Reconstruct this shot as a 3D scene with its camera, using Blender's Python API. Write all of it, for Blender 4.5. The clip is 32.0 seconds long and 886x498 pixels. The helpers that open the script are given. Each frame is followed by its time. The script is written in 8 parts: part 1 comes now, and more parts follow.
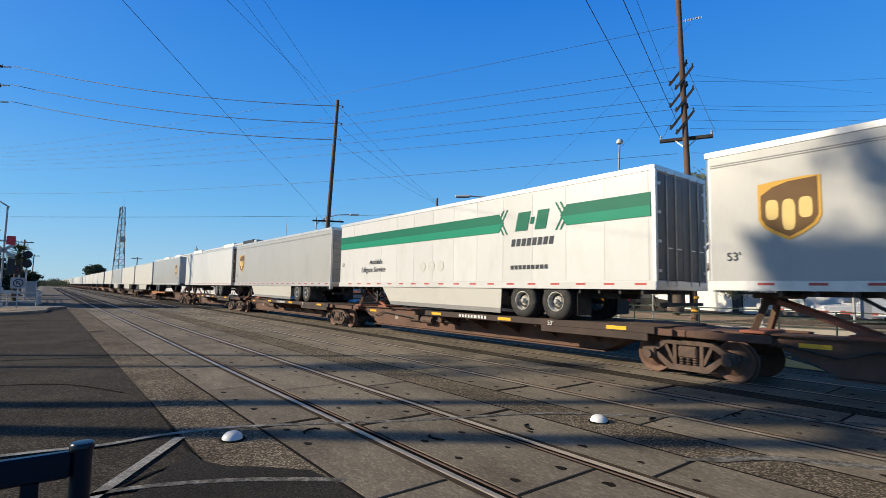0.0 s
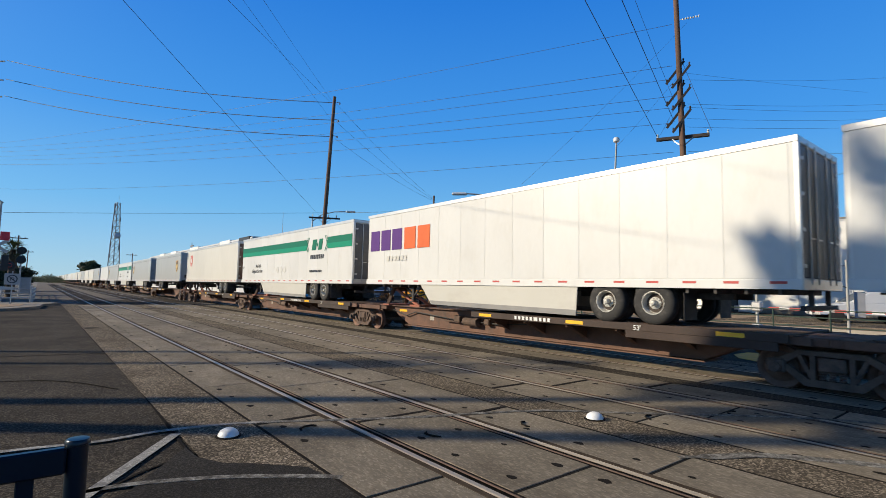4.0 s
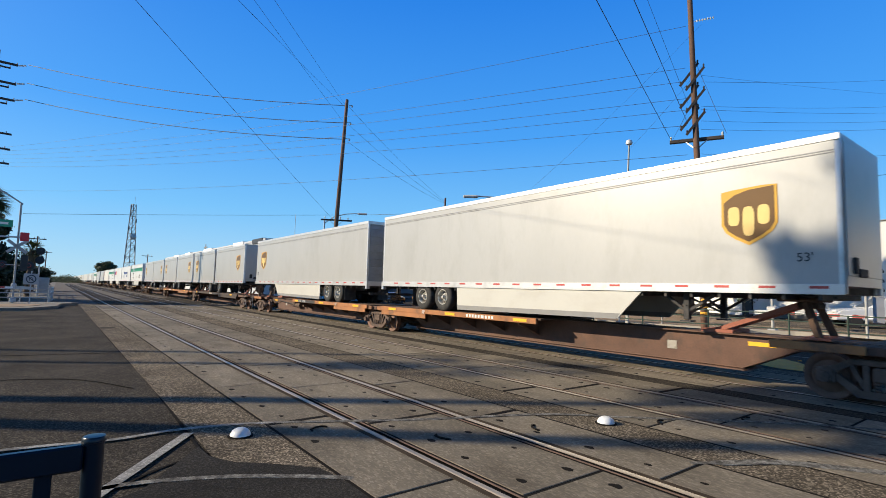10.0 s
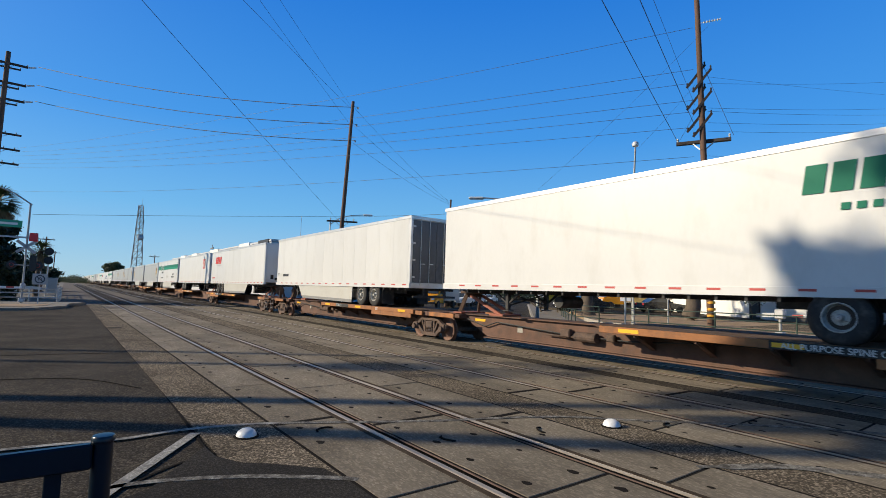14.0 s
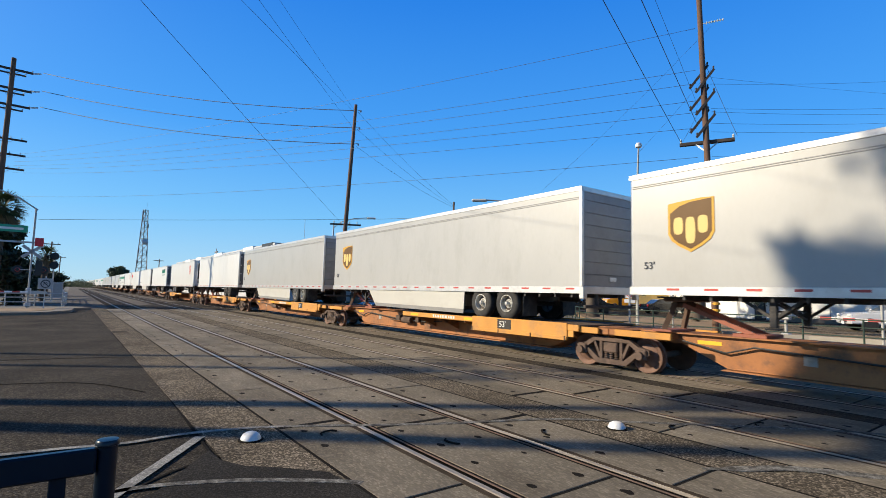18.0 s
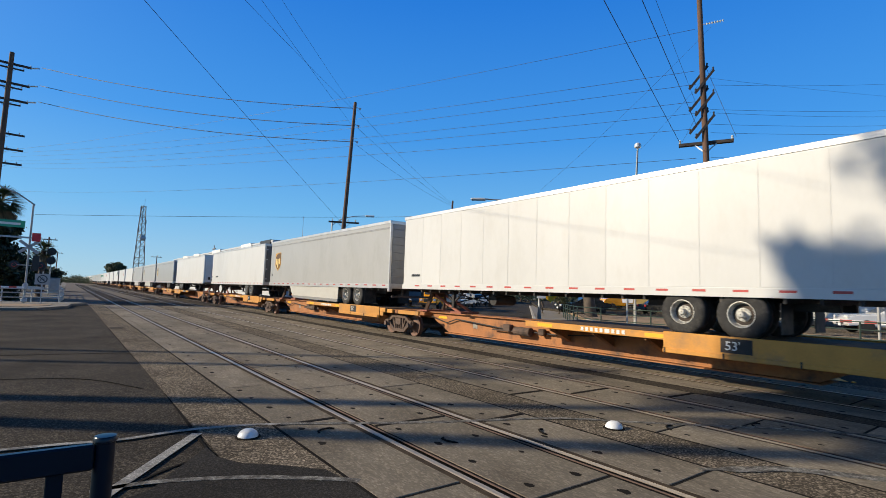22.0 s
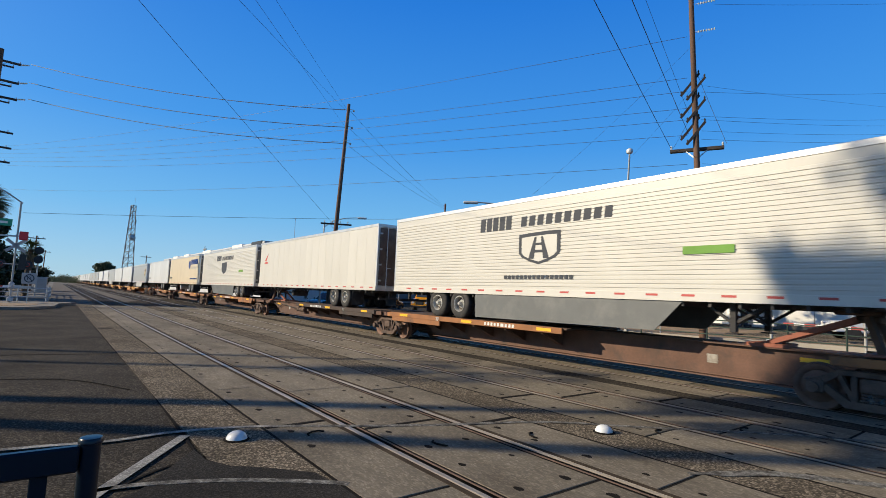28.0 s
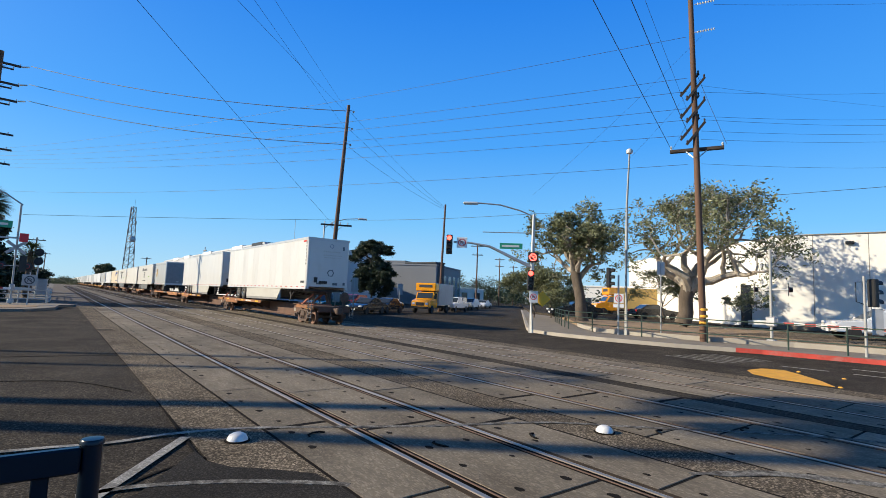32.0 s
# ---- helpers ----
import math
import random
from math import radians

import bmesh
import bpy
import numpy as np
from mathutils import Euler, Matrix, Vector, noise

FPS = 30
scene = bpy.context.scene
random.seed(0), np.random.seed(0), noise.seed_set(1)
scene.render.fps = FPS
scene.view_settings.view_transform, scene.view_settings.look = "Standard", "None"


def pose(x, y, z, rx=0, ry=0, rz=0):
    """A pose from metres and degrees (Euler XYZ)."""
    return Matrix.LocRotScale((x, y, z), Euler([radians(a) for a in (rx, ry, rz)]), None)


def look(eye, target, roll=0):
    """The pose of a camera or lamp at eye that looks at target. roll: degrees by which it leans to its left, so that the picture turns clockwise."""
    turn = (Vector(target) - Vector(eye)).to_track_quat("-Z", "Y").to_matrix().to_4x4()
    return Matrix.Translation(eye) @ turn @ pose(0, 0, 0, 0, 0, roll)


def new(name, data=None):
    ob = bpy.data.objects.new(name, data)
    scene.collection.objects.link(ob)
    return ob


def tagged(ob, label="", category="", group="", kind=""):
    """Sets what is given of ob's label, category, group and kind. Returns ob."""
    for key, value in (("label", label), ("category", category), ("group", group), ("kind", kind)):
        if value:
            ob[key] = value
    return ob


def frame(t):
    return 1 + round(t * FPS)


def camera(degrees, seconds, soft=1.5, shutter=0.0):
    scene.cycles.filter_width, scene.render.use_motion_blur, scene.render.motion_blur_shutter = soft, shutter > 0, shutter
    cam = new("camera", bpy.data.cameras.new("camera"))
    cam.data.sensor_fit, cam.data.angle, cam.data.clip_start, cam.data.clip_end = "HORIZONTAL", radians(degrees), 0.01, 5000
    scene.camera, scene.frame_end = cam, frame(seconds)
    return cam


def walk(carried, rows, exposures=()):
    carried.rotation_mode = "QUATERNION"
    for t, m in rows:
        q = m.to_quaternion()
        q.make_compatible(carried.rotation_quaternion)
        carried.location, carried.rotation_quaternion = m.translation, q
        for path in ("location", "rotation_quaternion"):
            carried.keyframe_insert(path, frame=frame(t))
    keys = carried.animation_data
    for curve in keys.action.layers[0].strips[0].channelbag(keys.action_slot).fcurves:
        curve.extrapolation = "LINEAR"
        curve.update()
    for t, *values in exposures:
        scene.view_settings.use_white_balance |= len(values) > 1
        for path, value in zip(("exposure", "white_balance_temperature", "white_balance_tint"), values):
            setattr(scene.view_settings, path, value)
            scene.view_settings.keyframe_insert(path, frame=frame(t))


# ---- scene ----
cam = camera(82.88, 32.0, soft=0.6, shutter=0.05)


def aim(x, y, z, yaw, pitch, roll):
    """A camera pose: yaw from the track's direction towards the train, pitch upwards, in degrees."""
    a, b = radians(yaw), radians(pitch)
    way = Vector((math.sin(a) * math.cos(b), math.cos(a) * math.cos(b), math.sin(b)))
    eye = Vector((x, y, z))
    return look(eye, eye + way, roll)


# seconds, eye x y z, yaw, pitch, roll: held in two steady grips, at a standstill
PATH = [
    (0, 0.017, -0.002, 1.854, 38.30, 4.67, 0.95),
    (0.5, 0.015, 0.009, 1.851, 38.59, 4.58, 1.10),
    (1, 0.016, 0.002, 1.853, 38.73, 4.49, 1.30),
    (1.5, 0.014, -0.004, 1.853, 38.76, 4.46, 1.36),
    (2, 0.016, -0.002, 1.857, 38.79, 4.42, 1.32),
    (2.5, 0.017, 0.003, 1.853, 38.76, 4.48, 1.23),
    (3, 0.018, 0.003, 1.851, 38.76, 4.51, 1.19),
    (3.5, 0.014, 0.008, 1.850, 38.75, 4.48, 1.13),
    (5.5, 0.016, 0.006, 1.852, 38.54, 4.04, 1.37),
    (6, 0.012, 0.001, 1.851, 38.39, 4.08, 1.46),
    (6.5, 0.014, 0.001, 1.854, 38.06, 4.25, 1.47),
    (7, 0.012, -0.001, 1.851, 37.81, 4.40, 1.50),
    (7.5, 0.010, 0.001, 1.853, 37.61, 4.44, 1.61),
    (8, 0.009, -0.001, 1.850, 37.58, 4.48, 1.55),
    (8.5, 0.013, 0.004, 1.851, 37.65, 4.52, 1.46),
    (9, 0.013, -0.001, 1.850, 37.65, 4.57, 1.44),
    (9.5, 0.010, 0.001, 1.853, 37.57, 4.60, 1.45),
    (10, 0.010, -0.006, 1.851, 37.42, 4.64, 1.49),
    (10.5, 0.007, -0.000, 1.850, 37.39, 4.65, 1.53),
    (11, 0.008, -0.003, 1.852, 37.32, 4.68, 1.53),
    (11.5, 0.008, 0.010, 1.850, 37.37, 4.71, 1.52),
    (12, 0.008, -0.003, 1.852, 37.30, 4.72, 1.50),
    (12.5, 0.004, 0.002, 1.849, 37.18, 4.74, 1.57),
    (13, 0.004, -0.004, 1.852, 37.03, 4.74, 1.58),
    (13.5, 0.002, -0.010, 1.855, 36.93, 4.74, 1.61),
    (14, 0.002, -0.008, 1.852, 36.81, 4.80, 1.71),
    (14.5, 0.001, 0.002, 1.852, 36.76, 4.79, 1.75),
    (16.5, 0.004, -0.008, 1.853, 36.61, 4.89, 1.51),
    (17, 0.002, -0.013, 1.855, 36.50, 4.99, 1.44),
    (17.5, 0.005, -0.010, 1.852, 36.43, 5.02, 1.42),
    (18, 0.006, -0.006, 1.852, 36.41, 5.07, 1.41),
    (18.5, 0.006, -0.006, 1.853, 36.41, 5.12, 1.35),
    (19, 0.003, 0.002, 1.850, 36.42, 5.18, 1.28),
    (19.5, 0.004, -0.004, 1.853, 36.48, 5.20, 1.26),
    (20, 0.003, -0.003, 1.849, 36.65, 5.18, 1.25),
    (20.5, 0.004, -0.011, 1.854, 36.72, 5.13, 1.29),
    (21, 0.004, -0.004, 1.852, 36.78, 5.12, 1.35),
    (21.5, 0.004, -0.008, 1.853, 36.71, 5.05, 1.45),
    (22, 0.002, 0.007, 1.850, 36.62, 4.92, 1.86),
    (22.5, 0.000, 0.010, 1.846, 36.70, 4.88, 2.19),
    (23, -0.000, -0.002, 1.849, 36.90, 4.86, 2.34),
    (23.5, -0.003, 0.008, 1.851, 37.09, 4.90, 2.60),
    (24, -0.003, 0.006, 1.850, 37.19, 4.95, 2.86),
    (24.5, -0.001, 0.006, 1.853, 37.27, 4.98, 2.84),
    (25, -0.003, 0.000, 1.852, 37.18, 5.13, 2.71),
    (25.5, -0.007, 0.008, 1.848, 36.95, 5.27, 2.71),
    (27.5, -0.001, 0.013, 1.848, 37.11, 5.19, 2.78),
    (28, 0.003, 0.004, 1.850, 37.49, 5.28, 2.36),
    (28.5, 0.005, 0.001, 1.850, 37.90, 5.35, 2.03),
    (29, 0.004, 0.007, 1.850, 38.10, 5.36, 1.87),
    (29.5, 0.002, 0.016, 1.848, 38.05, 5.34, 1.99),
    (30, 0.001, 0.001, 1.850, 37.87, 5.36, 2.02),
    (30.5, -0.003, 0.007, 1.852, 37.70, 5.37, 2.15),
    (31, -0.001, 0.006, 1.848, 37.60, 5.36, 2.22),
    (31.5, -0.003, 0.006, 1.848, 37.55, 5.39, 2.26),
    (32, -0.000, 0.002, 1.850, 37.47, 5.36, 2.22),
]
# how much the film's own exposure falls below the brightest stretch, in stops
DIM = [(0, .40), (1, .20), (2, .15), (3, .40), (6, .35), (7, .15), (8, .05), (9, .10), (10, .20), (11, .42), (12, .42), (13, .45), (14, .42), (17, .33), (18, .20), (19, .05), (20, .38), (21, .45), (22, .40), (23, .45), (24, .33), (25, .38), (28, .40), (29, .18), (30, .38), (31, .50), (32, .15)]
walk(cam, [(t, aim(*p)) for t, *p in PATH], [(t, 0.5 - d) for t, d in DIM])

# world and sun: clear morning, sun low on the far left behind the eye
SUN_AZ, SUN_EL = math.atan2(0.545, -0.84), radians(24.7)
SUN_WAY = Vector((-0.839 * math.cos(SUN_EL), 0.544 * math.cos(SUN_EL), math.sin(SUN_EL)))
world = bpy.data.worlds.new("sky")
scene.world = world
world.use_nodes = True
wn = world.node_tree.nodes
wl = world.node_tree.links
sky = wn.new("ShaderNodeTexSky")
sky.sky_type = "NISHITA"
sky.sun_disc = False
sky.sun_elevation = SUN_EL
sky.sun_rotation = math.pi / 2 - SUN_AZ
sky.altitude = 0
sky.air_density, sky.dust_density, sky.ozone_density = 1.0, 0.05, 3.0
bg = wn["Background"]
bg.inputs["Strength"].default_value = 0.15
hue = wn.new("ShaderNodeHueSaturation")
hue.inputs["Saturation"].default_value = 1.28
wl.new(sky.outputs["Color"], hue.inputs["Color"])
tint = wn.new("ShaderNodeVectorMath")
tint.operation = "MULTIPLY"
tint.inputs[1].default_value = (0.63, 0.94, 1.19)
wl.new(hue.outputs["Color"], tint.inputs[0])
# a clear blue that deepens with height, and the pale glare round the sun
coord = wn.new("ShaderNodeTexCoord")
split = wn.new("ShaderNodeSeparateXYZ")
wl.new(coord.outputs["Generated"], split.inputs[0])
grad = wn.new("ShaderNodeValToRGB")
steps = [(0.0, (0.36, 0.55, 0.70)), (0.14, (0.16, 0.44, 0.76)), (0.29, (0.058, 0.30, 0.76)), (0.52, (0.020, 0.19, 0.67)), (0.72, (0.010, 0.055, 0.18)), (1.0, (0.008, 0.035, 0.11))]
while len(grad.color_ramp.elements) < len(steps):
    grad.color_ramp.elements.new(0.5)
for e, (f, c) in zip(grad.color_ramp.elements, steps):
    e.position, e.color = f, (*c, 1)
wl.new(split.outputs["Z"], grad.inputs["Fac"])
full = wn.new("ShaderNodeVectorMath")
full.operation = "SCALE"
full.inputs["Scale"].default_value = 1 / 0.15
wl.new(grad.outputs["Color"], full.inputs[0])
blend = wn.new("ShaderNodeMix")
blend.data_type = "RGBA"
blend.inputs["Factor"].default_value = 0.9
wl.new(tint.outputs[0], blend.inputs["A"])
wl.new(full.outputs[0], blend.inputs["B"])
near_sun = wn.new("ShaderNodeVectorMath")
near_sun.operation = "DOT_PRODUCT"
near_sun.inputs[1].default_value = SUN_WAY
wl.new(coord.outputs["Generated"], near_sun.inputs[0])
lobe = wn.new("ShaderNodeMapRange")
lobe.inputs["From Min"].default_value, lobe.inputs["From Max"].default_value = -1, 1
wl.new(near_sun.outputs["Value"], lobe.inputs["Value"])
power = wn.new("ShaderNodeMath")
power.operation = "POWER"
power.inputs[1].default_value = 12
wl.new(lobe.outputs["Result"], power.inputs[0])
glare = wn.new("ShaderNodeVectorMath")
glare.operation = "MULTIPLY_ADD"
glare.inputs[1].default_value = (1.1, 0.85, 0.5)
wl.new(power.outputs[0], glare.inputs[0])
wl.new(blend.outputs["Result"], glare.inputs[2])
wl.new(glare.outputs[0], bg.inputs["Color"])
lamp = bpy.data.lights.new("sun", "SUN")
lamp.energy, lamp.angle, lamp.color = 5.4, radians(0.8), (1.0, 0.87, 0.66)
sun = new("sun", lamp)
sun.matrix_world = look((0, 0, 60), Vector((0, 0, 60)) - SUN_WAY)

# ---- materials ----
def mat(name, col, rough=0.6, metal=0.0, var=0.15, scale=3.0, fine=40.0, bump=0.1, dirt=None, dirt_amt=0.0, per=0.0, spec=0.5, stretch=(1, 1, 1), dirt_scale=1.2, speck=0.0, speck_scale=90.0, cover=0.50):
    """A surface with coarse and fine colour variation, dirt in patches with a shape of their own, relief, and a shift per object."""
    m = bpy.data.materials.new(name)
    m.use_nodes = True
    n, l = m.node_tree.nodes, m.node_tree.links
    b = n["Principled BSDF"]
    b.inputs["Roughness"].default_value = rough
    b.inputs["Metallic"].default_value = metal
    b.inputs["Specular IOR Level"].default_value = spec
    tc = n.new("ShaderNodeTexCoord")
    mp = n.new("ShaderNodeMapping")
    mp.inputs["Scale"].default_value = stretch
    l.new(tc.outputs["Object"], mp.inputs["Vector"])
    co = mp.outputs["Vector"]
    oi = n.new("ShaderNodeObjectInfo")
    shift = n.new("ShaderNodeVectorMath")
    shift.operation = "MULTIPLY_ADD"
    l.new(oi.outputs["Random"], shift.inputs[0])
    shift.inputs[1].default_value = (37, 53, 71)
    l.new(co, shift.inputs[2])
    co = shift.outputs[0]
    def noise_node(s, det):
        t = n.new("ShaderNodeTexNoise")
        t.inputs["Scale"].default_value, t.inputs["Detail"].default_value = s, det
        l.new(co, t.inputs["Vector"])
        return t
    a, f = noise_node(scale, 5), noise_node(fine, 4)
    add = n.new("ShaderNodeMath")
    add.operation = "MULTIPLY_ADD"
    l.new(f.outputs["Fac"], add.inputs[0])
    add.inputs[1].default_value = 0.45
    l.new(a.outputs["Fac"], add.inputs[2])
    ramp = n.new("ShaderNodeMapRange")
    ramp.inputs["From Min"].default_value, ramp.inputs["From Max"].default_value = 0.42, 1.03
    ramp.inputs["To Min"].default_value, ramp.inputs["To Max"].default_value = 1 - var, 1 + var
    l.new(add.outputs[0], ramp.inputs["Value"])
    mul = n.new("ShaderNodeVectorMath")
    mul.operation = "SCALE"
    mul.inputs[0].default_value = col
    fac = ramp.outputs["Result"]
    if per:
        pr = n.new("ShaderNodeMapRange")
        pr.inputs["To Min"].default_value, pr.inputs["To Max"].default_value = 1 - per, 1 + per
        l.new(oi.outputs["Random"], pr.inputs["Value"])
        pm = n.new("ShaderNodeMath")
        pm.operation = "MULTIPLY"
        l.new(pr.outputs["Result"], pm.inputs[0])
        l.new(fac, pm.inputs[1])
        fac = pm.outputs[0]
    l.new(fac, mul.inputs["Scale"])
    out = mul.outputs[0]
    if dirt:
        d = noise_node(dirt_scale, 8)
        d.inputs["Roughness"].default_value = 0.68
        dr = n.new("ShaderNodeMapRange")
        dr.inputs["From Min"].default_value, dr.inputs["From Max"].default_value = cover, cover + 0.20
        dr.inputs["To Max"].default_value = dirt_amt
        l.new(d.outputs["Fac"], dr.inputs["Value"])
        mx = n.new("ShaderNodeMix")
        mx.data_type = "RGBA"
        mx.inputs["B"].default_value = (*dirt, 1)
        l.new(dr.outputs["Result"], mx.inputs["Factor"])
        l.new(out, mx.inputs["A"])
        out = mx.outputs["Result"]
    if speck:
        vo = n.new("ShaderNodeTexVoronoi")
        vo.inputs["Scale"].default_value = speck_scale
        l.new(co, vo.inputs["Vector"])
        sp = n.new("ShaderNodeSeparateColor")
        l.new(vo.outputs["Color"], sp.inputs[0])
        pw = n.new("ShaderNodeMath")
        pw.operation = "POWER"
        l.new(sp.outputs[0], pw.inputs[0])
        pw.inputs[1].default_value = 3.0
        sr = n.new("ShaderNodeMapRange")
        sr.inputs["To Min"].default_value, sr.inputs["To Max"].default_value = 1 - speck * 0.45, 1 + speck * 1.8
        l.new(pw.outputs[0], sr.inputs["Value"])
        sm = n.new("ShaderNodeVectorMath")
        sm.operation = "SCALE"
        l.new(out, sm.inputs[0])
        l.new(sr.outputs["Result"], sm.inputs["Scale"])
        out = sm.outputs[0]
    l.new(out, b.inputs["Base Color"])
    if bump:
        bp = n.new("ShaderNodeBump")
        bp.inputs["Strength"].default_value, bp.inputs["Distance"].default_value = bump, 0.02
        l.new(add.outputs[0], bp.inputs["Height"])
        l.new(bp.outputs["Normal"], b.inputs["Normal"])
    return m


def glow(name, col, strength):
    m = bpy.data.materials.new(name)
    m.use_nodes = True
    b = m.node_tree.nodes["Principled BSDF"]
    b.inputs["Base Color"].default_value = (*col, 1)
    b.inputs["Emission Color"].default_value = (*col, 1)
    b.inputs["Emission Strength"].default_value = strength
    b.inputs["Roughness"].default_value = 0.3
    return m


asphalt = mat("asphalt", (0.046, 0.039, 0.030), 0.9, var=0.5, scale=0.6, fine=30, bump=1.0, dirt=(0.082, 0.068, 0.052), dirt_amt=0.55, dirt_scale=0.45, speck=0.85, speck_scale=60, spec=0.06)
asphalt_new = mat("asphalt_light", (0.125, 0.102, 0.073), 0.9, var=0.42, scale=0.9, fine=35, bump=0.9, dirt=(0.075, 0.062, 0.047), dirt_amt=0.6, dirt_scale=0.7, speck=1.0, speck_scale=50, spec=0.06)
asphalt_dark = mat("asphalt_dark", (0.03, 0.027, 0.023), 0.85, var=0.4, scale=1.0, fine=35, bump=0.7, speck=0.6, speck_scale=80, spec=0.06)
panel_mat = mat("crossing_concrete", (0.195, 0.165, 0.122), 0.8, var=0.34, scale=1.6, fine=30, bump=0.45, dirt=(0.105, 0.086, 0.062), dirt_amt=0.8, per=0.16, dirt_scale=1.3, stretch=(1, 0.4, 1), speck=0.25, speck_scale=60, spec=0.08)
seam_brown = mat("flangeway_dirt", (0.055, 0.042, 0.03), 0.95, var=0.4, scale=3, bump=0.4, spec=0.05)
rubber = mat("rubber_seal", (0.016, 0.014, 0.012), 0.95, var=0.3, bump=0.3, spec=0.05)
rail_head = mat("rail_head_steel", (0.33, 0.28, 0.22), 0.38, 0.55, var=0.3, scale=6, bump=0.08, stretch=(1, 0.05, 1), dirt=(0.10, 0.075, 0.055), dirt_amt=0.35, dirt_scale=8)
rail_side = mat("rail_rust", (0.085, 0.045, 0.028), 0.9, var=0.3, bump=0.3)
rust_steel = mat("rusty_plate", (0.10, 0.06, 0.04), 0.85, var=0.35, scale=4, bump=0.4)
ballast_mat = mat("ballast_stone", (0.085, 0.068, 0.052), 0.95, var=0.5, scale=5, fine=30, bump=1.0)
tie_mat = mat("wooden_tie", (0.06, 0.045, 0.035), 0.9, var=0.4, bump=0.6)
concrete = mat("pavement_concrete", (0.20, 0.172, 0.135), 0.9, var=0.15, scale=0.9, fine=60, bump=0.2, dirt=(0.2, 0.18, 0.16), dirt_amt=0.6)
concrete_pale = mat("pale_concrete", (0.36, 0.325, 0.27), 0.9, var=0.12, scale=1.3, bump=0.2, dirt=(0.3, 0.27, 0.24), dirt_amt=0.5)
paint_white = mat("road_paint_white", (0.27, 0.26, 0.235), 0.75, var=0.3, scale=4, bump=0.3, dirt=(0.085, 0.078, 0.07), dirt_amt=1.0, dirt_scale=3.5, speck=0.4, speck_scale=70, spec=0.1)
paint_faint = mat("road_paint_worn_off", (0.21, 0.20, 0.175), 0.8, var=0.3, scale=4, bump=0.4, dirt=(0.06, 0.054, 0.046), dirt_amt=1.0, dirt_scale=7, speck=0.4, speck_scale=70, spec=0.08, cover=0.40)
paint_yellow = mat("road_paint_yellow", (0.72, 0.36, 0.03), 0.7, var=0.15, scale=4, bump=0.2, dirt=(0.35, 0.2, 0.05), dirt_amt=0.5, dirt_scale=3)
kerb_red = mat("kerb_paint_red", (0.42, 0.05, 0.035), 0.75, var=0.2, scale=3, bump=0.2, dirt=(0.25, 0.2, 0.18), dirt_amt=0.6, dirt_scale=2)
dirt_mat = mat("bare_earth", (0.27, 0.185, 0.11), 0.95, var=0.3, scale=0.8, fine=30, bump=0.8, dirt=(0.19, 0.15, 0.08), dirt_amt=0.7)
far_ground = mat("far_ground", (0.13, 0.12, 0.10), 0.95, var=0.3, scale=0.05, fine=0.6, bump=0.0)

van_white = mat("van_white_sheet", (0.60, 0.595, 0.57), 0.38, var=0.04, scale=0.8, fine=12, bump=0.02, dirt=(0.45, 0.425, 0.37), dirt_amt=0.28, per=0.05, stretch=(1, 1, 0.45))
van_cream = mat("van_cream_sheet", (0.58, 0.555, 0.49), 0.42, var=0.05, scale=0.8, fine=12, bump=0.02, dirt=(0.5, 0.46, 0.38), dirt_amt=0.28, per=0.04, stretch=(1, 1, 0.45))
van_grey = mat("van_grey_sheet", (0.40, 0.395, 0.375), 0.36, 0.1, var=0.05, scale=0.7, fine=12, bump=0.02, dirt=(0.33, 0.32, 0.295), dirt_amt=0.5, per=0.05, stretch=(1, 1, 0.45))
van_tan = mat("van_tan_sheet", (0.60, 0.50, 0.34), 0.45, var=0.05, scale=0.8, fine=12, bump=0.02, dirt=(0.48, 0.39, 0.26), dirt_amt=0.5, stretch=(1, 1, 0.45))
roof_grey = mat("van_roof", (0.55, 0.55, 0.54), 0.5, 0.2, var=0.12, bump=0.05, dirt=(0.3, 0.28, 0.26), dirt_amt=0.7)
alu = mat("aluminium_rail", (0.62, 0.61, 0.59), 0.38, 0.6, var=0.08, scale=3, bump=0.03, dirt=(0.38, 0.36, 0.33), dirt_amt=0.5, dirt_scale=2)
door_dark = mat("door_panel_dark", (0.10, 0.10, 0.10), 0.5, 0.1, var=0.15, bump=0.05, dirt=(0.2, 0.19, 0.18), dirt_amt=0.5)
door_white = mat("door_panel_white", (0.55, 0.55, 0.55), 0.45, 0.1, var=0.08, bump=0.03, dirt=(0.35, 0.34, 0.33), dirt_amt=0.5)
door_brown = mat("door_panel_brown", (0.13, 0.075, 0.05), 0.6, 0.0, var=0.3, bump=0.1, dirt=(0.3, 0.25, 0.2), dirt_amt=0.4)
door_grey = mat("door_panel_grey", (0.27, 0.27, 0.265), 0.5, 0.1, var=0.1, bump=0.05, dirt=(0.18, 0.175, 0.17), dirt_amt=0.6)
skirt_white = mat("skirt_panel", (0.50, 0.485, 0.43), 0.45, var=0.05, scale=1, bump=0.03, dirt=(0.42, 0.39, 0.34), dirt_amt=0.6, stretch=(1, 0.6, 1))
skirt_flap = mat("skirt_flap_rubber", (0.22, 0.215, 0.205), 0.6, var=0.1, bump=0.03, dirt=(0.3, 0.28, 0.25), dirt_amt=0.5)
skirt_dark = mat("skirt_panel_dark", (0.12, 0.125, 0.12), 0.5, var=0.1, bump=0.03, dirt=(0.25, 0.24, 0.22), dirt_amt=0.4)
